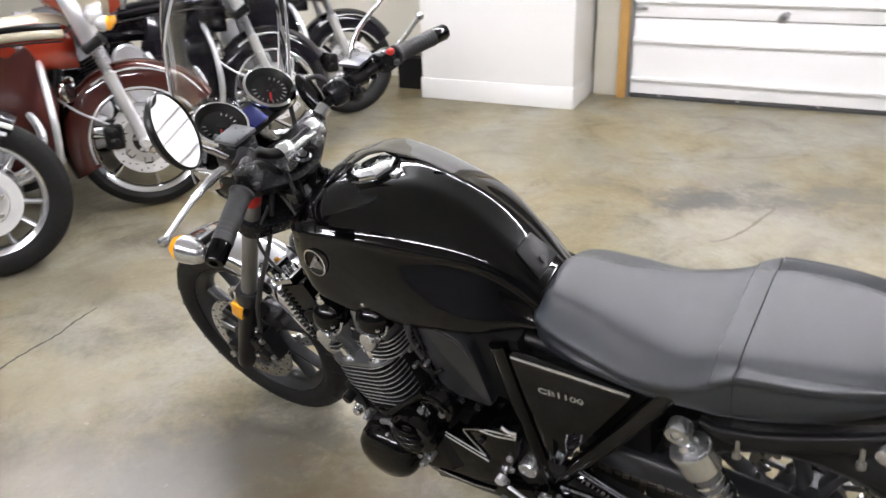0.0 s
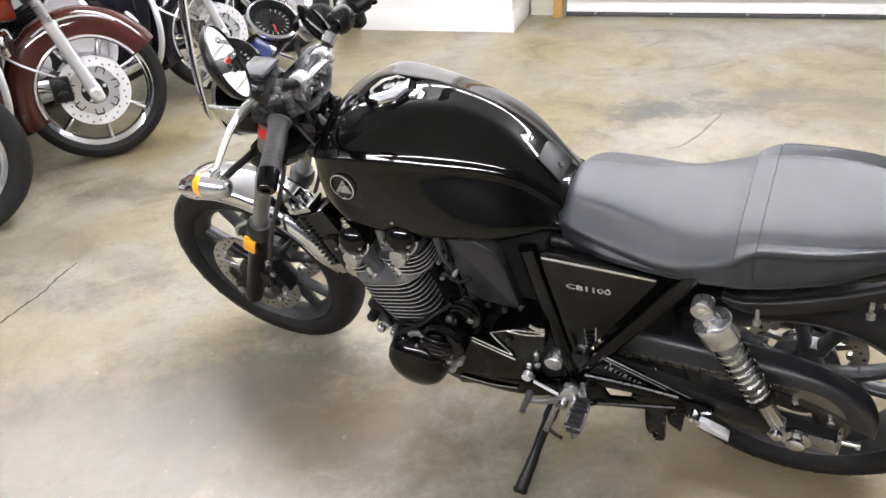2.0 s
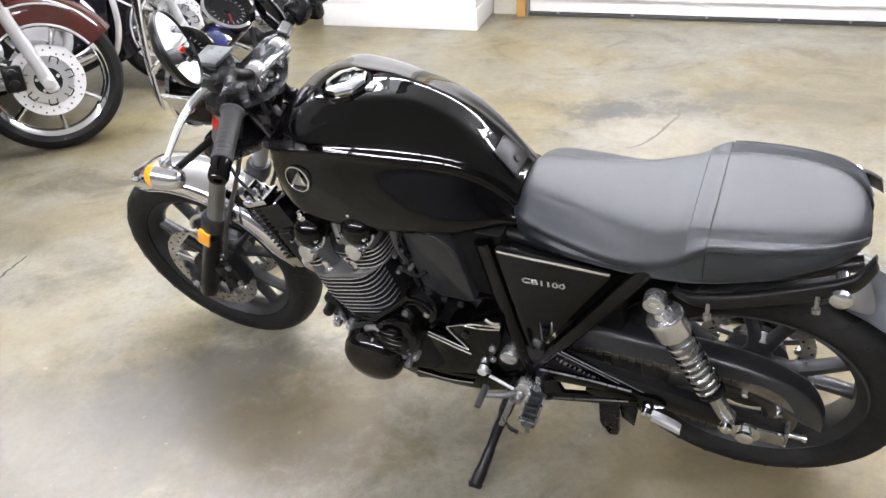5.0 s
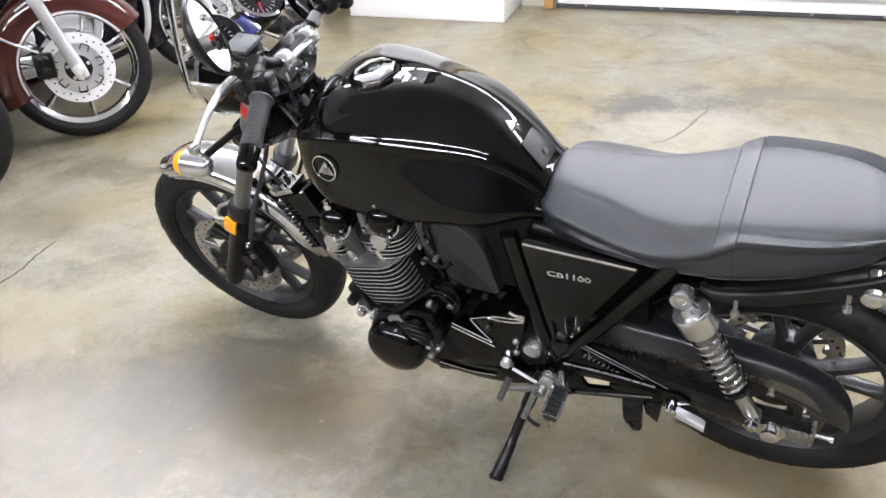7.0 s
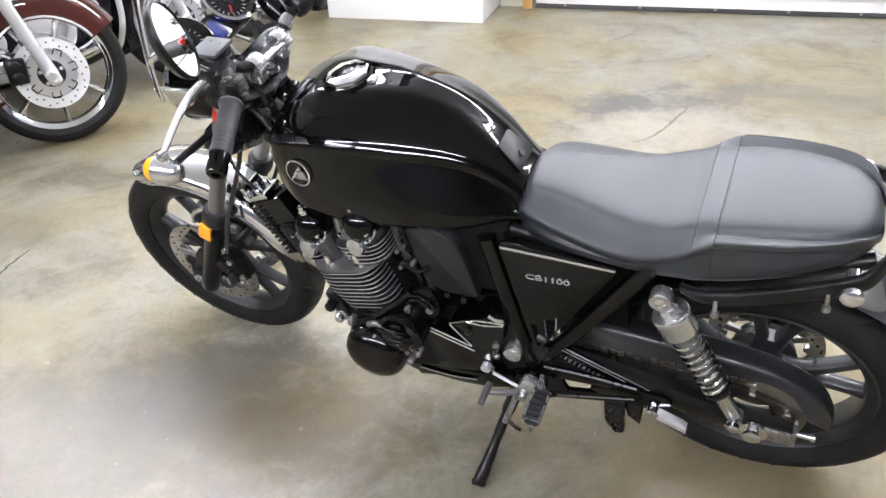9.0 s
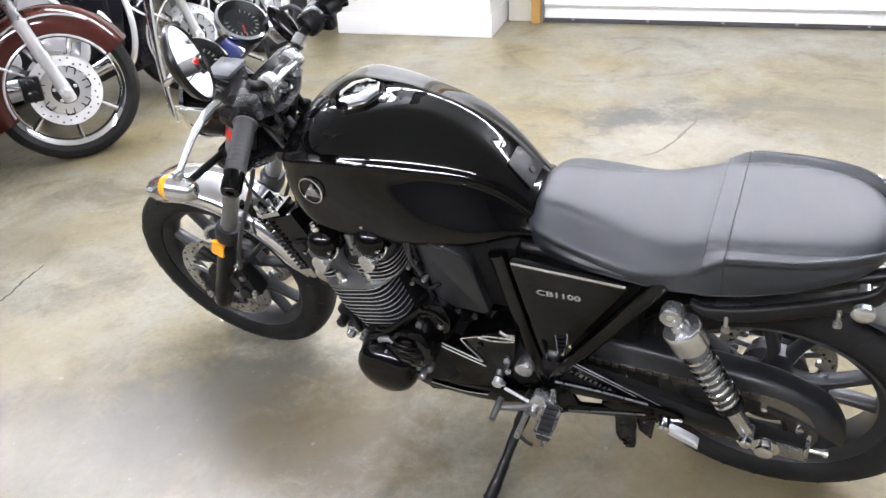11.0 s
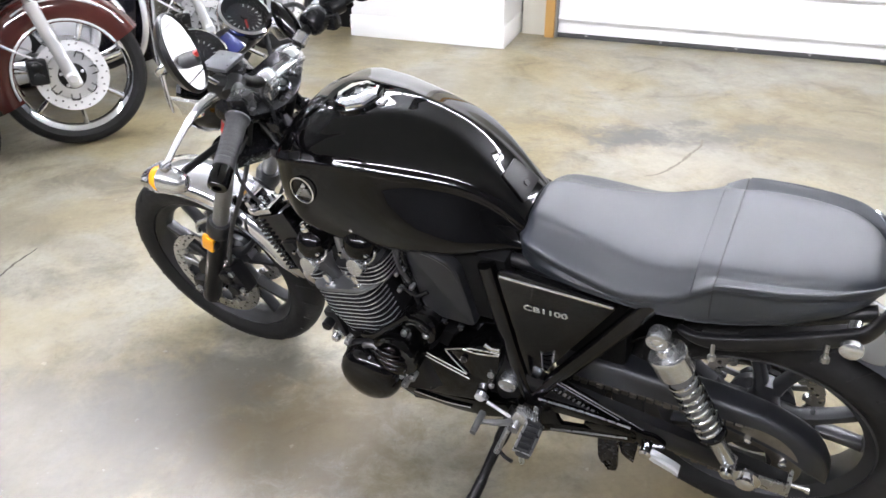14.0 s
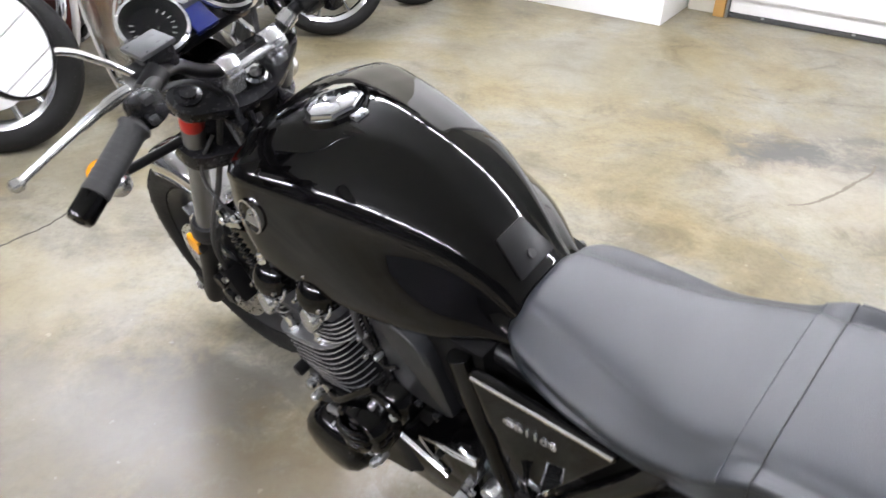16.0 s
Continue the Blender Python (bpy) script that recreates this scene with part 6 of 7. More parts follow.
def crack(points, width, mat, name="floor_crack"):
    bm = bmesh.new()
    path = curve_points(points, 7)
    prev = None
    for i, p in enumerate(path):
        a, b = path[max(i - 1, 0)], path[min(i + 1, len(path) - 1)]
        d = (b - a).normalized()
        n = Vector((-d.y, d.x, 0))
        j = noise.noise(p * 30) * 0.006
        w = width * (0.5 + 0.8 * abs(noise.noise(p * 18))) * math.sin(math.pi * (i + 0.6) / (len(path) + 0.2)) ** 0.5
        row = [bm.verts.new((p.x + n.x * (j + s * w), p.y + n.y * (j + s * w), 0.0012)) for s in (-0.5, 0.5)]
        if prev:
            bm.faces.new((prev[0], prev[1], row[1], row[0]))
        prev = row
    bmesh.ops.recalc_face_normals(bm, faces=bm.faces)
    return thing(name, bm, mat, "dark hairline crack in the concrete floor", "crack", "structure", smooth=False)


CRACKSOFT = material("crack_worn", (0.13, 0.115, 0.09), (0.19, 0.17, 0.135), 30, (0.5, 0.7))
CRACK = material("crack_dark", (0.045, 0.04, 0.033), (0.09, 0.08, 0.062), 40, (0.7, 0.85))
crack([(-1.36, 2.76, 0), (-1.4, 2.66, 0), (-1.43, 2.55, 0), (-1.5, 2.42, 0), (-1.56, 2.25, 0), (-1.66, 2.1, 0)], 0.017, CRACK)
crack([(1.6, 3.62, 0), (1.555, 3.53, 0), (1.46, 3.43, 0), (1.38, 3.34, 0), (1.25, 3.23, 0), (1.16, 3.2, 0)], 0.022, CRACKSOFT)
crack([(1.05, 2.87, 0), (1.08, 2.8, 0), (1.12, 2.77, 0)], 0.012, CRACKSOFT)

# ---- the parked cruisers along the wall ----
# x forward, y to the left, z up, from the front tyre's foot


def thin_spoke(r0, r1, w, d, twist=0.0):
    ring = []
    for t, a in ((0, 1.25), (0.5, 0.85), (1, 1.15)):
        q = Vector((r0 + (r1 - r0) * t, 0, twist * t))
        ring.append([q + Vector((0, d * a * math.cos(b), w * a * math.sin(b))) for b in [2 * math.pi * j / 10 for j in range(10)]])
    return rings_mesh(ring)


def cruiser_wheel(parent, name, c, out, rim, half, spokes, hub, rim_mat, spoke_mat):
    wheel = part(name, hoop([(rim, -half * 0.7), (rim + 0.006, -half * 0.74), (rim - 0.006, -half * 0.66), (rim - 0.022, -half * 0.5), (rim - 0.028, 0), (rim - 0.022, half * 0.5), (rim - 0.006, half * 0.66), (rim + 0.006, half * 0.74), (rim, half * 0.7), (rim - 0.012, 0)], c, Y, 64), rim_mat, parent, "polished cast wheel")
    part("tyre", hoop(tyre_section(rim, out, half), c, Y, 72), RUBBER, wheel, "black rubber tyre")
    cuts = []
    for k in range(64):
        a = 2 * math.pi * k / 64
        for s in (-1, 1):
            p = [c + Vector(((out - 0.004 - 0.014 * q) * math.cos(a + 0.02 * q), s * half * (0.45 + 0.25 * q), (out - 0.004 - 0.014 * q) * math.sin(a + 0.02 * q))) for q in range(3)]
            cuts.append(tube(p, 0.0022, 4))
    part("tread_groove", merge(*cuts), GROOVE, wheel)["kind"] = "stuff"
    part("hub", lathe([(0.02, -0.075), (hub * 0.6, -0.07), (hub, -0.05), (hub, 0.05), (hub * 0.6, 0.07), (0.02, 0.075)], c, Y, 36), rim_mat, wheel)
    me = finish("spoke", thin_spoke(hub * 0.9, rim - 0.015, 0.014, 0.02), spoke_mat)
    for k in range(spokes):
        shared("spoke", me, wheel, Matrix.Translation(c) @ Matrix.Rotation(-2 * math.pi * k / spokes - 0.3, 4, "Y"))
    return wheel


def arc_guard(c, r, a0, a1, half, drop, n=26):
    """A curved mudguard with rolled sides, from angle a0 to a1 in degrees (0 ahead, 90 up)."""
    rings = []
    for k in range(n):
        a = radians(a0 + (a1 - a0) * k / (n - 1))
        e = Vector((math.cos(a), 0, math.sin(a)))
        ring = []
        for off in (0, -0.004):
            qs = range(11) if off == 0 else range(10, -1, -1)
            for q in qs:
                b = math.pi * (q / 10 - 0.5)
                ring.append(c + e * (r - drop + drop * math.cos(b) ** 0.55 + off) + Vector((0, (half + off * 0.6) * math.copysign(abs(math.sin(b)) ** 0.75, math.sin(b)), 0)))
        rings.append(ring)
    return rings_mesh(rings)


def cruiser(m, label, paint, tank_paint, band_paint, out, rim, spokes, hub, rim_mat, spoke_mat, nacelle=False, screen_=False, bars=True, disc=0.165, fender=True, short=False):
    ob = base("cruiser_motorcycle", m, label, "motorcycle", "motorcycles parked along the wall")
    c = Vector((0, 0, out))
    up = Vector((-0.3, 0, 0.954))
    cruiser_wheel(ob, "front_wheel", c, out, rim, 0.062, spokes, hub, rim_mat, spoke_mat)
    rc = Vector((-1.62, 0, 0.33))
    cruiser_wheel(ob, "rear_wheel", rc, 0.33, 0.22, 0.075, spokes, 0.07, rim_mat, spoke_mat)
    for side in (-1, 1):
        if disc:
            d = part("brake_disc", hoop([(disc - 0.05, -0.003), (disc, -0.003), (disc, 0.003), (disc - 0.05, 0.003)], c + Vector((0, 0.085 * side, 0)), Y, 48), DISC, ob, "bright drilled brake disc")
            part("disc_carrier", hoop([(0.04, -0.006), (disc - 0.055, -0.006), (disc - 0.055, 0.006), (0.04, 0.006)], c + Vector((0, 0.084 * side, 0)), Y, 32), BRIGHT, d)
            slot = finish("carrier_slot", merge(block((0.005, 0.014, 0.036), (0.016, 0, 0), 0.001), block((0.026, 0.014, 0.005), (0, 0, 0.018), 0.001), block((0.026, 0.014, 0.005), (0, 0, -0.018), 0.001)), GROOVE)
            for k in range(7):
                a = radians(360 / 7 * k + 10)
                shared("carrier_slot", slot, d, Matrix.Translation(c + Vector(((disc - 0.066) * math.cos(a), 0.087 * side, (disc - 0.066) * math.sin(a)))) @ Matrix.Rotation(-a, 4, "Y"))
            part("hub_face", lathe([(0.062, 0), (0.062, 0.004), (0.05, 0.008), (0.02, 0.01)], c + Vector((0, 0.09 * side, 0)), Y * side, 28), SATIN, d)
            hole = finish("disc_hole", lathe([(0.0045, -0.0042), (0.0046, 0.0042)], (0, 0, 0), Y, 6), GROOVE)
            for k in range(30):
                a = radians(12 * k)
                r = disc - 0.012 - 0.011 * (k % 3)
                shared("disc_hole", hole, d, Matrix.Translation(c + Vector((r * math.cos(a), 0.085 * side, r * math.sin(a)))))
            for k in range(5):
                a = radians(72 * k + 20)
                part("hub_bolt", lathe([(0.009, 0), (0.009, 0.012), (0.005, 0.015)], c + Vector((0.05 * math.cos(a), 0.09 * side, 0.05 * math.sin(a))), Y * side, 8), BRIGHT, d)
            cal = part("brake_caliper", merge(block((0.09, 0.055, 0.12), c + Vector((-0.14, 0.095 * side, 0.035)), 0.018), lathe([(0.024, 0), (0.024, 0.012), (0.018, 0.016)], c + Vector((-0.14, 0.12 * side, 0.06)), Y * side, 18), lathe([(0.024, 0), (0.024, 0.012), (0.018, 0.016)], c + Vector((-0.14, 0.12 * side, 0.01)), Y * side, 18)), SATIN, ob, "dark brake caliper")
            part("brake_line", tube([c + Vector((-0.15, 0.11 * side, 0.1)), c + Vector((-0.3, 0.12 * side, 0.2)), c + Vector((-0.42, 0.1 * side, 0.36)), c + Vector((-0.36, 0.08 * side, 0.55))], 0.006, 8, 6), BRIGHT, ob, "braided brake line")
        y = 0.125 * side
        low = part("fork_leg", lathe([(0.02, -0.05), (0.03, -0.04), (0.034, 0.02), (0.03, 0.08), (0.03, 0.33), (0.034, 0.34), (0.034, 0.36)], c + Vector((0.0, y, 0)), up, 24), BRIGHT, ob, "chrome fork leg")
        part("axle_cap", lathe([(0.03, 0), (0.03, 0.012), (0.018, 0.02), (0.018, 0.028)], c + Vector((0, y + 0.028 * side, 0)), Y * side, 20), BRIGHT, low)
        upper = part("fork_tube", lathe([(0.024, 0.36), (0.024, 0.47)], c + Vector((0.0, y, 0)), up, 20), STEEL, ob, "fork tube")
        part("fork_cover", lathe([(0.03, 0.47), (0.04, 0.475), (0.042, 0.6), (0.042, 0.86), (0.03, 0.88)], c + Vector((0.0, y, 0)), up, 24), BRIGHT, upper, "wide chrome fork cover")
        ind = part("indicator", lathe([(0.006, 0.05), (0.026, 0.035), (0.034, 0.01), (0.034, 0.0)], c + up * 0.62 + Vector((0.12, 0.24 * side, -0.02)), (-1, 0, 0), 24), BRIGHT, ob, "chrome indicator with amber lens")
        part("lens", lathe([(0.033, 0), (0.033, 0.014), (0.02, 0.028), (0.004, 0.032)], c + up * 0.62 + Vector((0.12, 0.24 * side, -0.02)), (1, 0, 0), 24), AMBER, ind)
        part("stalk", tube([c + up * 0.62 + Vector((0.1, 0.22 * side, -0.02)), c + up * 0.62 + Vector((0.02, 0.12 * side, -0.01))], 0.008, 10), BRIGHT, ind)
        # engine guard loop and foot controls
        part("engine_guard", tube([(-0.62, 0.06 * side, 0.78), (-0.6, 0.2 * side, 0.74), (-0.58, 0.34 * side, 0.6), (-0.58, 0.36 * side, 0.42), (-0.62, 0.28 * side, 0.27), (-0.68, 0.12 * side, 0.22)], 0.016, 14, 8), BRIGHT, ob, "chrome engine guard")
        part("footboard", block((0.3, 0.1, 0.025), (-0.88, 0.3 * side, 0.28), 0.01), GRIP, ob, "black rubber footboard")
        part("frame_tube", tube([(-0.52, 0.05 * side, 0.85), (-0.62, 0.1 * side, 0.5), (-0.7, 0.13 * side, 0.22), (-1.2, 0.13 * side, 0.22), (-1.35, 0.13 * side, 0.4)], 0.018, 12, 6), SATIN, ob, "black frame tube")
        part("exhaust_pipe", tube([(-0.85, -0.16, 0.55 + 0.1 * side), (-0.75, -0.2, 0.42), (-0.85, -0.22, 0.27), (-1.2, -0.24, 0.24 - 0.03 * side), (-1.5, -0.25, 0.24 - 0.03 * side), (-2.0, -0.26, 0.26 - 0.03 * side)], [0.022, 0.022, 0.024, 0.03, 0.045, 0.045], 16, 6), BRIGHT, ob, "chrome exhaust pipe")
        bag = part("saddlebag", block((0.5, 0.17, 0.3), (-1.75, 0.3 * side, 0.55), 0.05), paint, ob, "painted hard saddlebag")
        part("latch", block((0.05, 0.012, 0.07), (-1.6, 0.388 * side, 0.62), 0.004), BRIGHT, bag)
    if not disc:
        for side in (-1, 1):
            d = part("brake_disc", hoop([(0.1, -0.003), (0.148, -0.003), (0.148, 0.003), (0.1, 0.003)], c + Vector((0, 0.084 * side, 0)), Y, 48), DISC, ob, "bright steel brake disc")
            part("hub_cover", lathe([(0.1, 0), (0.096, 0.012), (0.06, 0.018), (0.055, 0.03), (0.03, 0.036), (0.01, 0.037)], c + Vector((0, 0.082 * side, 0)), Y * side, 32), BRIGHT, d, "polished stepped hub cover")
            for k in range(6):
                a = radians(60 * k + 15)
                part("hub_bolt", lathe([(0.011, 0), (0.011, 0.012), (0.007, 0.015)], c + Vector((0.078 * math.cos(a), 0.094 * side, 0.078 * math.sin(a))), Y * side, 10), CHROME, d)
            part("reflector", block((0.03, 0.012, 0.045), c + Vector((0.02, 0.15 * side, 0.13)), 0.004), AMBER, ob, "small amber reflector on the fork")
            part("brake_caliper", merge(block((0.07, 0.05, 0.11), c + Vector((-0.115, 0.1 * side, 0.05)), 0.016), lathe([(0.022, 0), (0.022, 0.012), (0.016, 0.016)], c + Vector((-0.115, 0.124 * side, 0.05)), Y * side, 16)), ALU, ob, "cast brake caliper")
    part("axle", lathe([(0.012, -0.15), (0.012, 0.15)], c, Y, 14), BRIGHT, ob)
    if fender:
        g = part("front_mudguard", arc_guard(c, out + 0.045, 30, 204, 0.088, 0.14), paint, ob, "painted front mudguard with chrome trim")
        for s in (-1, 1):
            part("trim_strip", tube([c + Vector(((out - 0.088) * math.cos(radians(a)), 0.09 * s, (out - 0.088) * math.sin(radians(a)))) for a in range(32, 204, 8)], 0.006, 8), BRIGHT, g, "chrome edge strip")
            part("mudguard_ornament", tube([c + Vector(((out + 0.005) * math.cos(radians(a)), 0.0885 * s, (out + 0.005) * math.sin(radians(a)))) for a in range(60, 125, 8)], 0.005, 8), BRIGHT, g, "chrome side spear")
    else:
        g = part("front_mudguard", arc_guard(c, out + 0.045, 58, 190, 0.095, 0.1), paint, ob, "dark front mudguard with chrome rails")
        for s in (-1, 1):
            part("mudguard_rail", tube([c + Vector(((out + 0.0) * math.cos(radians(a)), 0.1 * s, (out + 0.0) * math.sin(radians(a)))) for a in range(58, 188, 8)], 0.011, 10), BRIGHT, g, "chrome rail")
            part("mudguard_rail", tube([c + Vector(((out - 0.035) * math.cos(radians(a)), 0.1 * s, (out - 0.035) * math.sin(radians(a)))) for a in range(60, 132, 8)], 0.009, 10), BRIGHT, g, "chrome rail")
    for zc in (0.5, 0.82):
        part("fork_yoke", block((0.1, 0.34, 0.05), c + up * zc, 0.014, Matrix.Rotation(radians(-30), 4, "Y")), BRIGHT if zc > 0.6 else SATIN, ob)
    # head lamp, with or without a painted shell
    hc = c + up * 0.74 + Vector((0.16, 0, 0.02))
    if nacelle:
        shell = part("lamp_shell", lathe([(0.05, -0.36), (0.12, -0.3), (0.165, -0.2), (0.175, -0.08), (0.15, 0.0), (0.125, 0.03)], hc + Vector((0.05, 0, 0.02)), (1, 0, -0.12), 36), tank_paint, ob, "two-tone headlamp shell")
        part("paint_band", lathe([(0.168, -0.2), (0.179, -0.1), (0.178, -0.08), (0.162, -0.02)], hc + Vector((0.05, 0, 0.022)), (1, 0, -0.12), 36), band_paint, shell, "cream band")
        hc = hc + Vector((0.06, 0, 0.0))
    headlamp = part("headlamp", lathe([(0.03, -0.14), (0.08, -0.1), (0.1, -0.02), (0.104, 0.02)], hc, (1, 0, -0.1), 36), BRIGHT, ob, "chrome headlamp")
    part("lamp_ring", hoop([(0.09, 0.02), (0.106, 0.015), (0.106, 0.035), (0.092, 0.04)], hc, (1, 0, -0.1), 36), BRIGHT, headlamp)
    part("lamp_glass", lathe([(0.092, 0.03), (0.07, 0.045), (0.02, 0.052)], hc, (1, 0, -0.1), 32), GLASS, headlamp)
    for s in (-1, 1):
        lc = c + up * 0.62 + Vector((0.1, 0.17 * s, 0.02))
        spot = part("spot_lamp", lathe([(0.015, -0.07), (0.045, -0.05), (0.056, 0.0), (0.056, 0.012)], lc, (1, 0, 0), 28), BRIGHT, ob, "chrome auxiliary lamp")
        part("lamp_glass", lathe([(0.05, 0.01), (0.035, 0.018), (0.004, 0.02)], lc, (1, 0, 0), 24), GLASS, spot)
    if screen_:
        rings = []
        for k in range(11):
            z = 0.5 * k / 10
            w = 0.26 * (1 - 0.25 * (k / 10) ** 2)
            ring = [Vector((hc.x + 0.02 - 0.45 * z - 0.16 * u * u + o, w * u, hc.z + 0.1 + z)) for o, us in ((0, [q / 8 - 1 for q in range(17)]), (-0.005, [1 - q / 8 for q in range(17)])) for u in us]
            rings.append(ring)
        part("windscreen", rings_mesh(rings), GLASS, ob, "clear plastic windscreen")
    part("handlebar", tube([c + up * 0.92 + Vector((-0.28, s_ * 0.43, 0.12)) if abs(s_) == 1 else c + up * 0.92 + Vector((-0.02 - 0.08 * abs(s_), 0.3 * s_, 0.06 + 0.14 * abs(s_))) for s_ in (-1, -0.8, -0.5, -0.2, 0.2, 0.5, 0.8, 1)], 0.013, 12, 6), BRIGHT, ob, "chrome handlebar")
    for s in (-1, 1):
        g0 = c + up * 0.92 + Vector((-0.28, 0.43 * s, 0.12))
        part("grip", lathe([(0.019, -0.02), (0.019, 0.11), (0.015, 0.115)], g0, (0.75, -0.55 * s, 0.1), 16), GRIP, ob, "black rubber grip")
        part("lever", tube([g0 + Vector((0.1, -0.06 * s, 0.02)), g0 + Vector((0.1, 0.0, 0.02)), g0 + Vector((0.05, 0.04 * s, 0.02))], 0.007, 8, 4), BRIGHT, ob, "chrome lever")
    # tank, seat, engine, rear
    xs = [-0.52, -0.56, -0.66, -0.8, -0.95, -1.08, -1.16]
    ws = [0.05, 0.11, 0.16, 0.175, 0.16, 0.12, 0.06]
    tops = [0.96, 0.99, 1.01, 1.0, 0.96, 0.9, 0.85]
    rings = []
    for x, w, t in zip(xs, ws, tops):
        ring = [Vector((x, w * math.copysign(abs(math.sin(b)) ** 0.8, math.sin(b)), 0.86 + (t - 0.86) * math.cos(b) if math.cos(b) > 0 else 0.86 + 0.12 * math.cos(b))) for b in [2 * math.pi * q / 28 for q in range(28)]]
        rings.append(ring)
    tk = part("fuel_tank", rings_mesh(rings), tank_paint, ob, "painted teardrop fuel tank")
    if nacelle:
        top = []
        for x, w, t in zip(xs, ws, tops):
            bs = [radians(-46 + 92 * q / 16) for q in range(17)]
            top.append([Vector((x, 1.02 * w * math.copysign(abs(math.sin(b)) ** 0.8, math.sin(b)), 0.863 + (t - 0.86) * 1.02 * math.cos(b))) for b in bs])
        part("tank_top", rings_mesh(top), band_paint, tk, "cream upper tank panel")
    for s in (-1, 1):
        bandp = [Vector((x, (w + 0.004) * s * 0.985, 0.875 + 0.3 * (t - 0.86))) for x, w, t in zip(xs[1:-1], ws[1:-1], tops[1:-1])]
        part("paint_band", tube(bandp, 0.024, 10, 5), band_paint, tk, "cream side band")
        part("pin_stripe", tube([p + Vector((0, 0.004 * s, 0.03)) for p in bandp], 0.016, 8, 5), SATIN, tk, "dark stripe between the bands")
        part("pin_stripe", tube([p + Vector((0, 0.02 * s, -0.034)) for p in bandp], 0.004, 6, 5), SATIN, tk, "dark pinstripe")
    part("filler_cap", lathe([(0.04, 0), (0.04, 0.012), (0.01, 0.016)], (-0.72, 0, 1.006), (0.1, 0, 1), 24), BRIGHT, tk)
    part("seat", rings_mesh([[Vector((x, w * math.sin(b), z + (0.055 if math.cos(b) > 0 else 0.09) * math.cos(b))) for b in [2 * math.pi * q / 24 for q in range(24)]] for x, w, z in ((-1.08, 0.07, 0.82), (-1.16, 0.14, 0.79), (-1.35, 0.18, 0.75), (-1.5, 0.17, 0.79), (-1.62, 0.14, 0.84), (-1.95, 0.12, 0.83), (-2.02, 0.07, 0.82))]), GRIP, ob, "black leather seat")
    case = part("engine_case", merge(block((0.62, 0.26, 0.24), (-1.0, 0, 0.36), 0.05), lathe([(0.13, -0.16), (0.13, 0.16)], (-0.88, 0, 0.38), Y, 32)), SATIN, ob, "black engine case")
    for s in (-1, 1):
        part("case_cover", lathe([(0.12, 0), (0.12, 0.03), (0.1, 0.045), (0.03, 0.05)], (-0.88, 0.14 * s, 0.38), Y * s, 32), BRIGHT, case, "chrome engine cover")
        part("primary_cover", lathe([(0.09, 0), (0.09, 0.03), (0.07, 0.045), (0.02, 0.05)], (-1.16, 0.12 * s, 0.38), Y * s, 32), BRIGHT, case, "chrome engine cover")
    for tilt, x in ((24, -0.86), (-24, -1.02)):
        d = Vector((math.sin(radians(tilt)), 0, math.cos(radians(tilt))))
        cyl = part("cylinder", lathe([(0.06, 0.05), (0.06, 0.3)], (x, 0, 0.4), d, 24), SATIN, ob, "black finned cylinder")
        fin_ = finish("cylinder_fin", lathe([(0.06, 0), (0.092, 0.001), (0.092, 0.004), (0.06, 0.005)], (0, 0, 0), (0, 0, 1), 28), SATIN)
        for k in range(11):
            shared("cylinder_fin", fin_, cyl, Matrix.Translation(Vector((x, 0, 0.4)) + d * (0.09 + 0.017 * k)) @ Matrix.Rotation(radians(tilt), 4, "Y"))
        part("rocker_cover", block((0.17, 0.16, 0.09), Vector((x, 0, 0.4)) + d * 0.325, 0.02, Matrix.Rotation(radians(tilt), 4, "Y")), BRIGHT, cyl, "chrome rocker cover")
    part("air_cleaner", lathe([(0.085, 0), (0.09, 0.03), (0.075, 0.05), (0.02, 0.055)], (-0.94, -0.12, 0.62), -Y, 32), BRIGHT, ob, "chrome round air cleaner")
    part("rear_mudguard", arc_guard(rc, 0.4, 0, 150, 0.11, 0.12), paint, ob, "painted rear mudguard")
    part("radiator", block((0.05, 0.24, 0.4), (-0.66, 0, 0.5), 0.012), SATIN, ob, "black oil cooler")
    for ch in ob.children:
        kind = ch.name.split(".")[0]
        if kind in ("fuel_tank",):
            ch.location += Vector((0.29, 0, -0.03))
        elif kind in ("frame_tube", "engine_guard", "radiator"):
            ch.location.x += 0.22
        elif kind in ("seat", "engine_case", "cylinder", "air_cleaner", "exhaust_pipe", "footboard"):
            ch.location.x += 0.16
    for s in (-1, 1):
        horn = part("horn", lathe([(0.02, -0.03), (0.05, -0.02), (0.055, 0.0), (0.05, 0.008), (0.015, 0.012)], (-0.3, 0.11 * s, 0.62), (0.9, 0.3 * s, 0.1), 24), CHROME, ob, "round chrome horn")
        part("horn_grille", hoop([(0.02, 0.008), (0.035, 0.008), (0.035, 0.012), (0.02, 0.014)], (-0.3, 0.11 * s, 0.62), (0.9, 0.3 * s, 0.1), 20), SATIN, horn)
        part("heat_shield", tube([(-0.5, 0.13 * s, 0.58), (-0.44, 0.19 * s, 0.46), (-0.48, 0.22 * s, 0.33), (-0.62, 0.23 * s, 0.26)], 0.024, 14, 5), CHROME, ob, "chrome exhaust heat shield")
        part("lower_cowl", plate(round_outline([(-0.42, 0.86), (-0.34, 0.6), (-0.4, 0.3), (-0.62, 0.24), (-0.72, 0.5), (-0.66, 0.86)], 0.05), 0.15 * s - 0.02, 0.15 * s + 0.02, 0.012), paint, ob, "dark painted lower leg cowl")
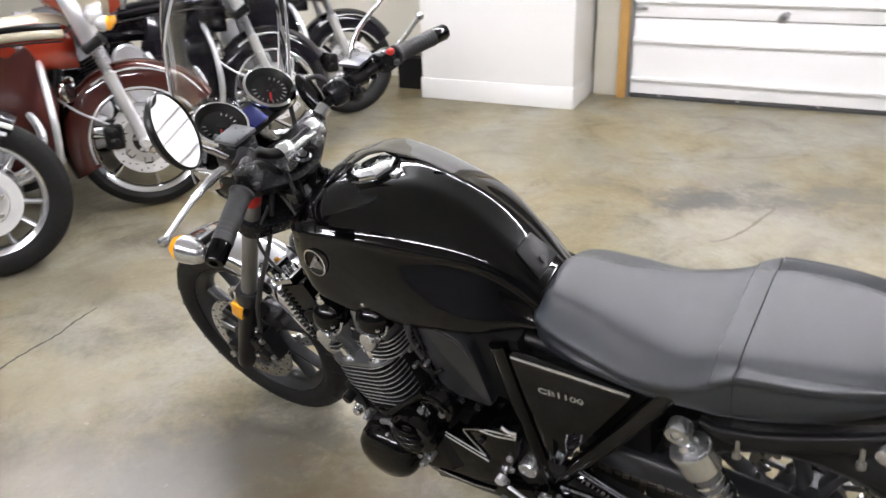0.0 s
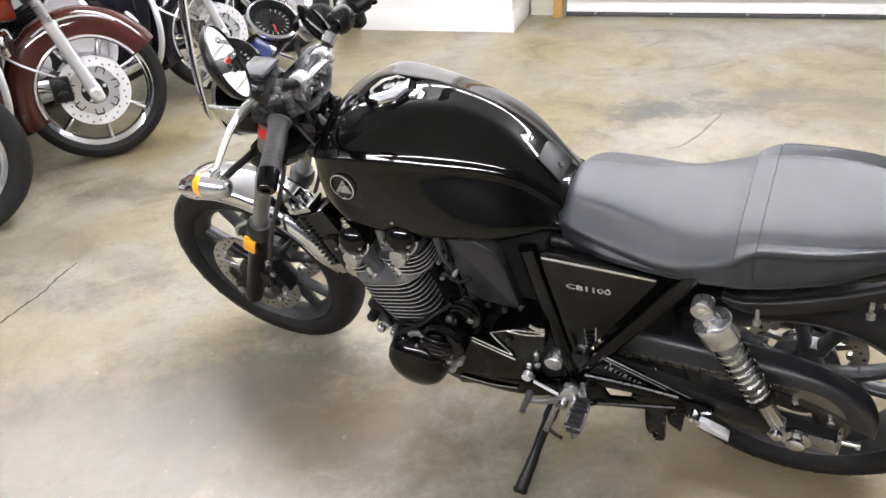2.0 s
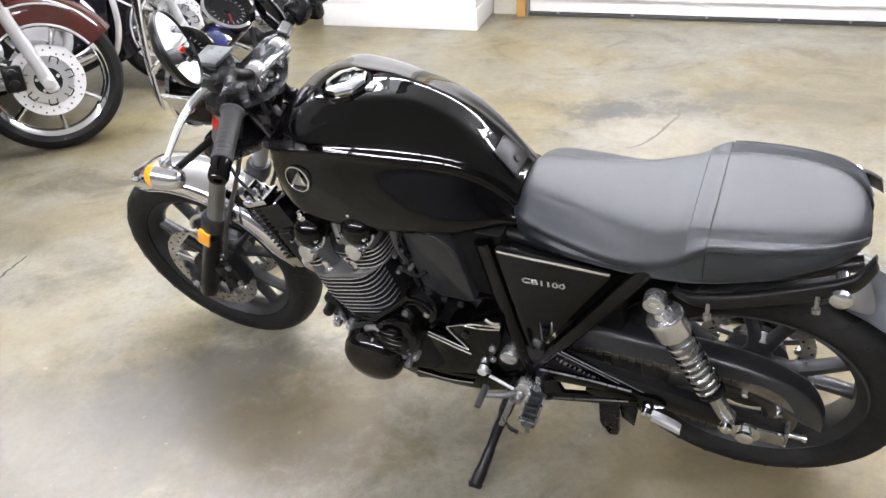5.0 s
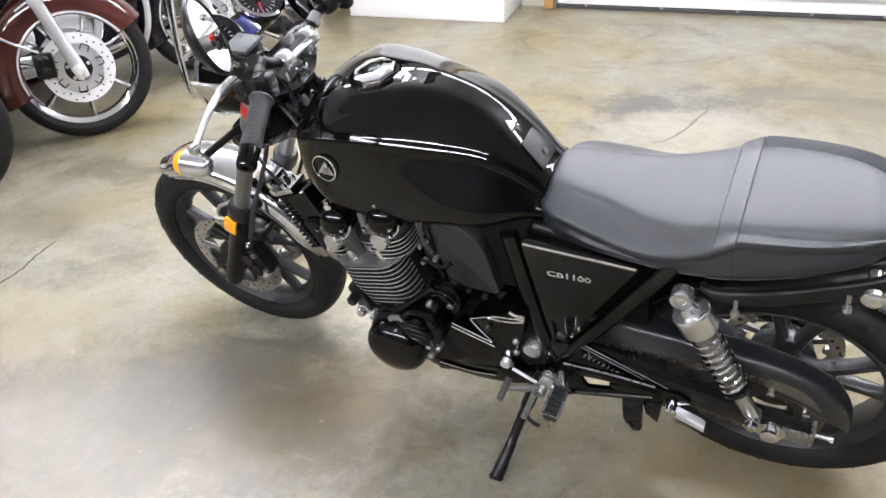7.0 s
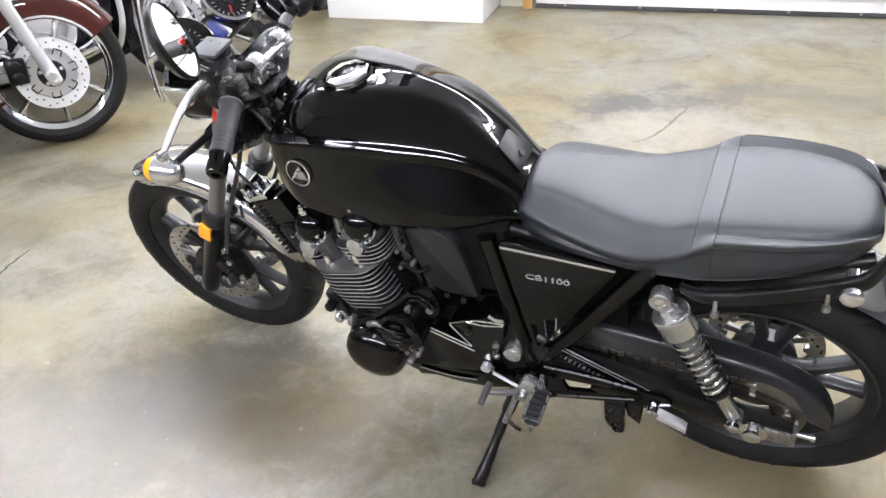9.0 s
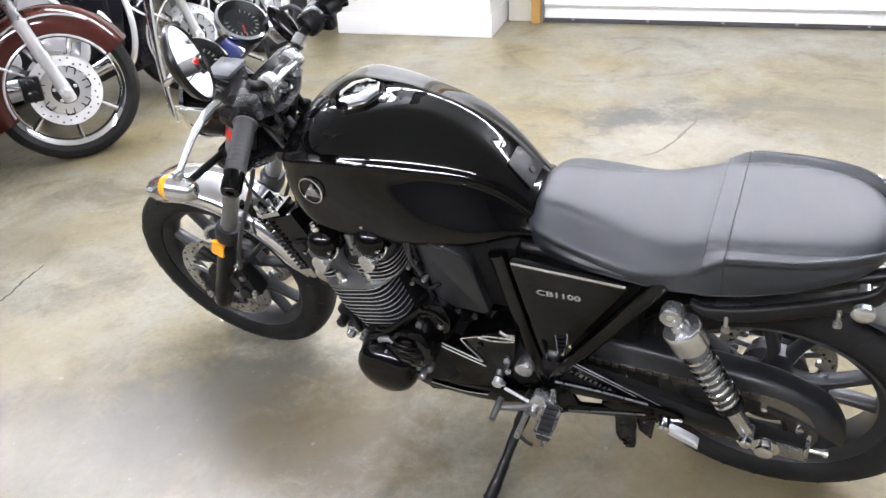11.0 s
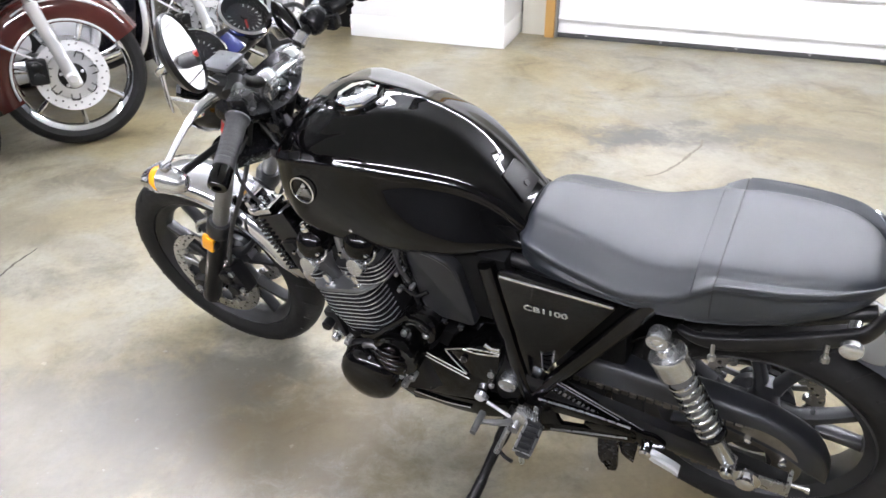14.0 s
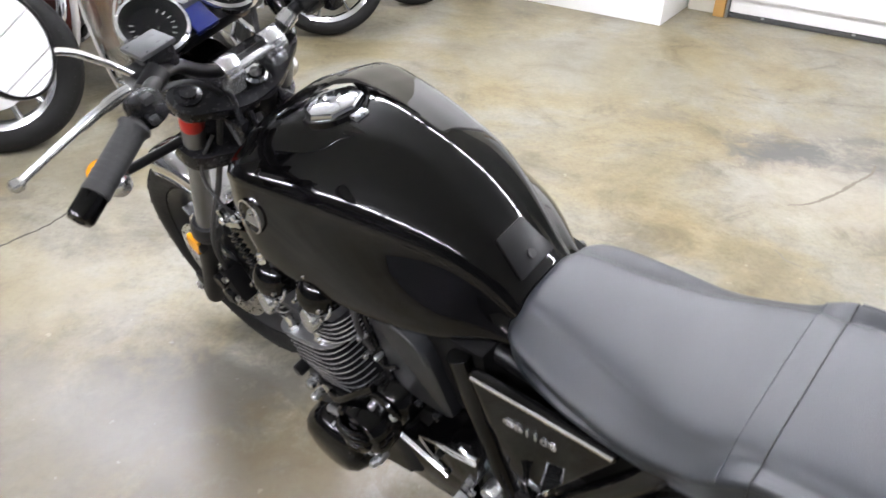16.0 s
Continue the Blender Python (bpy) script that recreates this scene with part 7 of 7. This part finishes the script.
        part("control_cable", tube([c + up * 0.95 + Vector((-0.1, 0.2 * s, 0.1)), c + up * 0.9 + Vector((0.06, 0.16 * s, 0.08)), c + up * 0.7 + Vector((0.05, 0.1 * s, 0)), Vector((-0.4, 0.06 * s, 0.75))], 0.007, 8, 6), GRIP, ob, "black control cable")
        part("mirror", merge(tube([c + up * 0.92 + Vector((-0.2, 0.34 * s, 0.14)), c + up * 0.92 + Vector((-0.16, 0.38 * s, 0.24))], 0.006, 8), lathe([(0.02, -0.02), (0.06, -0.006), (0.064, 0.004), (0.058, 0.006)], c + up * 0.92 + Vector((-0.16, 0.39 * s, 0.29)), (-1, 0.1 * s, 0.1), 24)), BRIGHT, ob, "chrome round mirror")
    part("jiffy_stand", tube([(-0.9, 0.12, 0.24), (-0.85, 0.26, 0.02)], 0.013, 10), SATIN, ob, "black side stand")
    return ob


LEANED = pose(0, 0, 0, -6, 0, 0)
cruiser(pose(-1.49, 3.87, 0, 0, 0, 21) @ LEANED, "maroon cruiser with red and cream tank and chrome fork", MAROON, REDPAINT, CREAM, 0.345, 0.275, 7, 0.055, CHROME, CHROME, nacelle=True)
BLACKPAINT = material("black_cruiser_paint", (0.006, 0.006, 0.009), (0.01, 0.009, 0.012), 3, (0.04, 0.08))
cruiser(pose(-1.885, 3.07, 0, 0, 0, 27) @ LEANED, "dark touring cruiser with chrome mudguard rails and slotted wheel", BLACKPAINT, BLACKPAINT, MAROON, 0.338, 0.24, 12, 0.15, SILVER, SILVER, disc=0.0, fender=False)
cruiser(pose(-1.03, 4.78, 0, 0, 0, 24) @ LEANED, "black cruiser with chrome wheel and tall clear windscreen", BLACKPAINT, BLACKPAINT, BLACKPAINT, 0.34, 0.262, 9, 0.06, CHROME, CHROME, screen_=True)
cruiser(pose(-0.66, 5.5, 0, 0, 0, 26) @ LEANED, "black cruiser with black cast front wheel near the pier", BLACKPAINT, BLACKPAINT, BLACKPAINT, 0.33, 0.245, 9, 0.06, SATIN, SATIN)
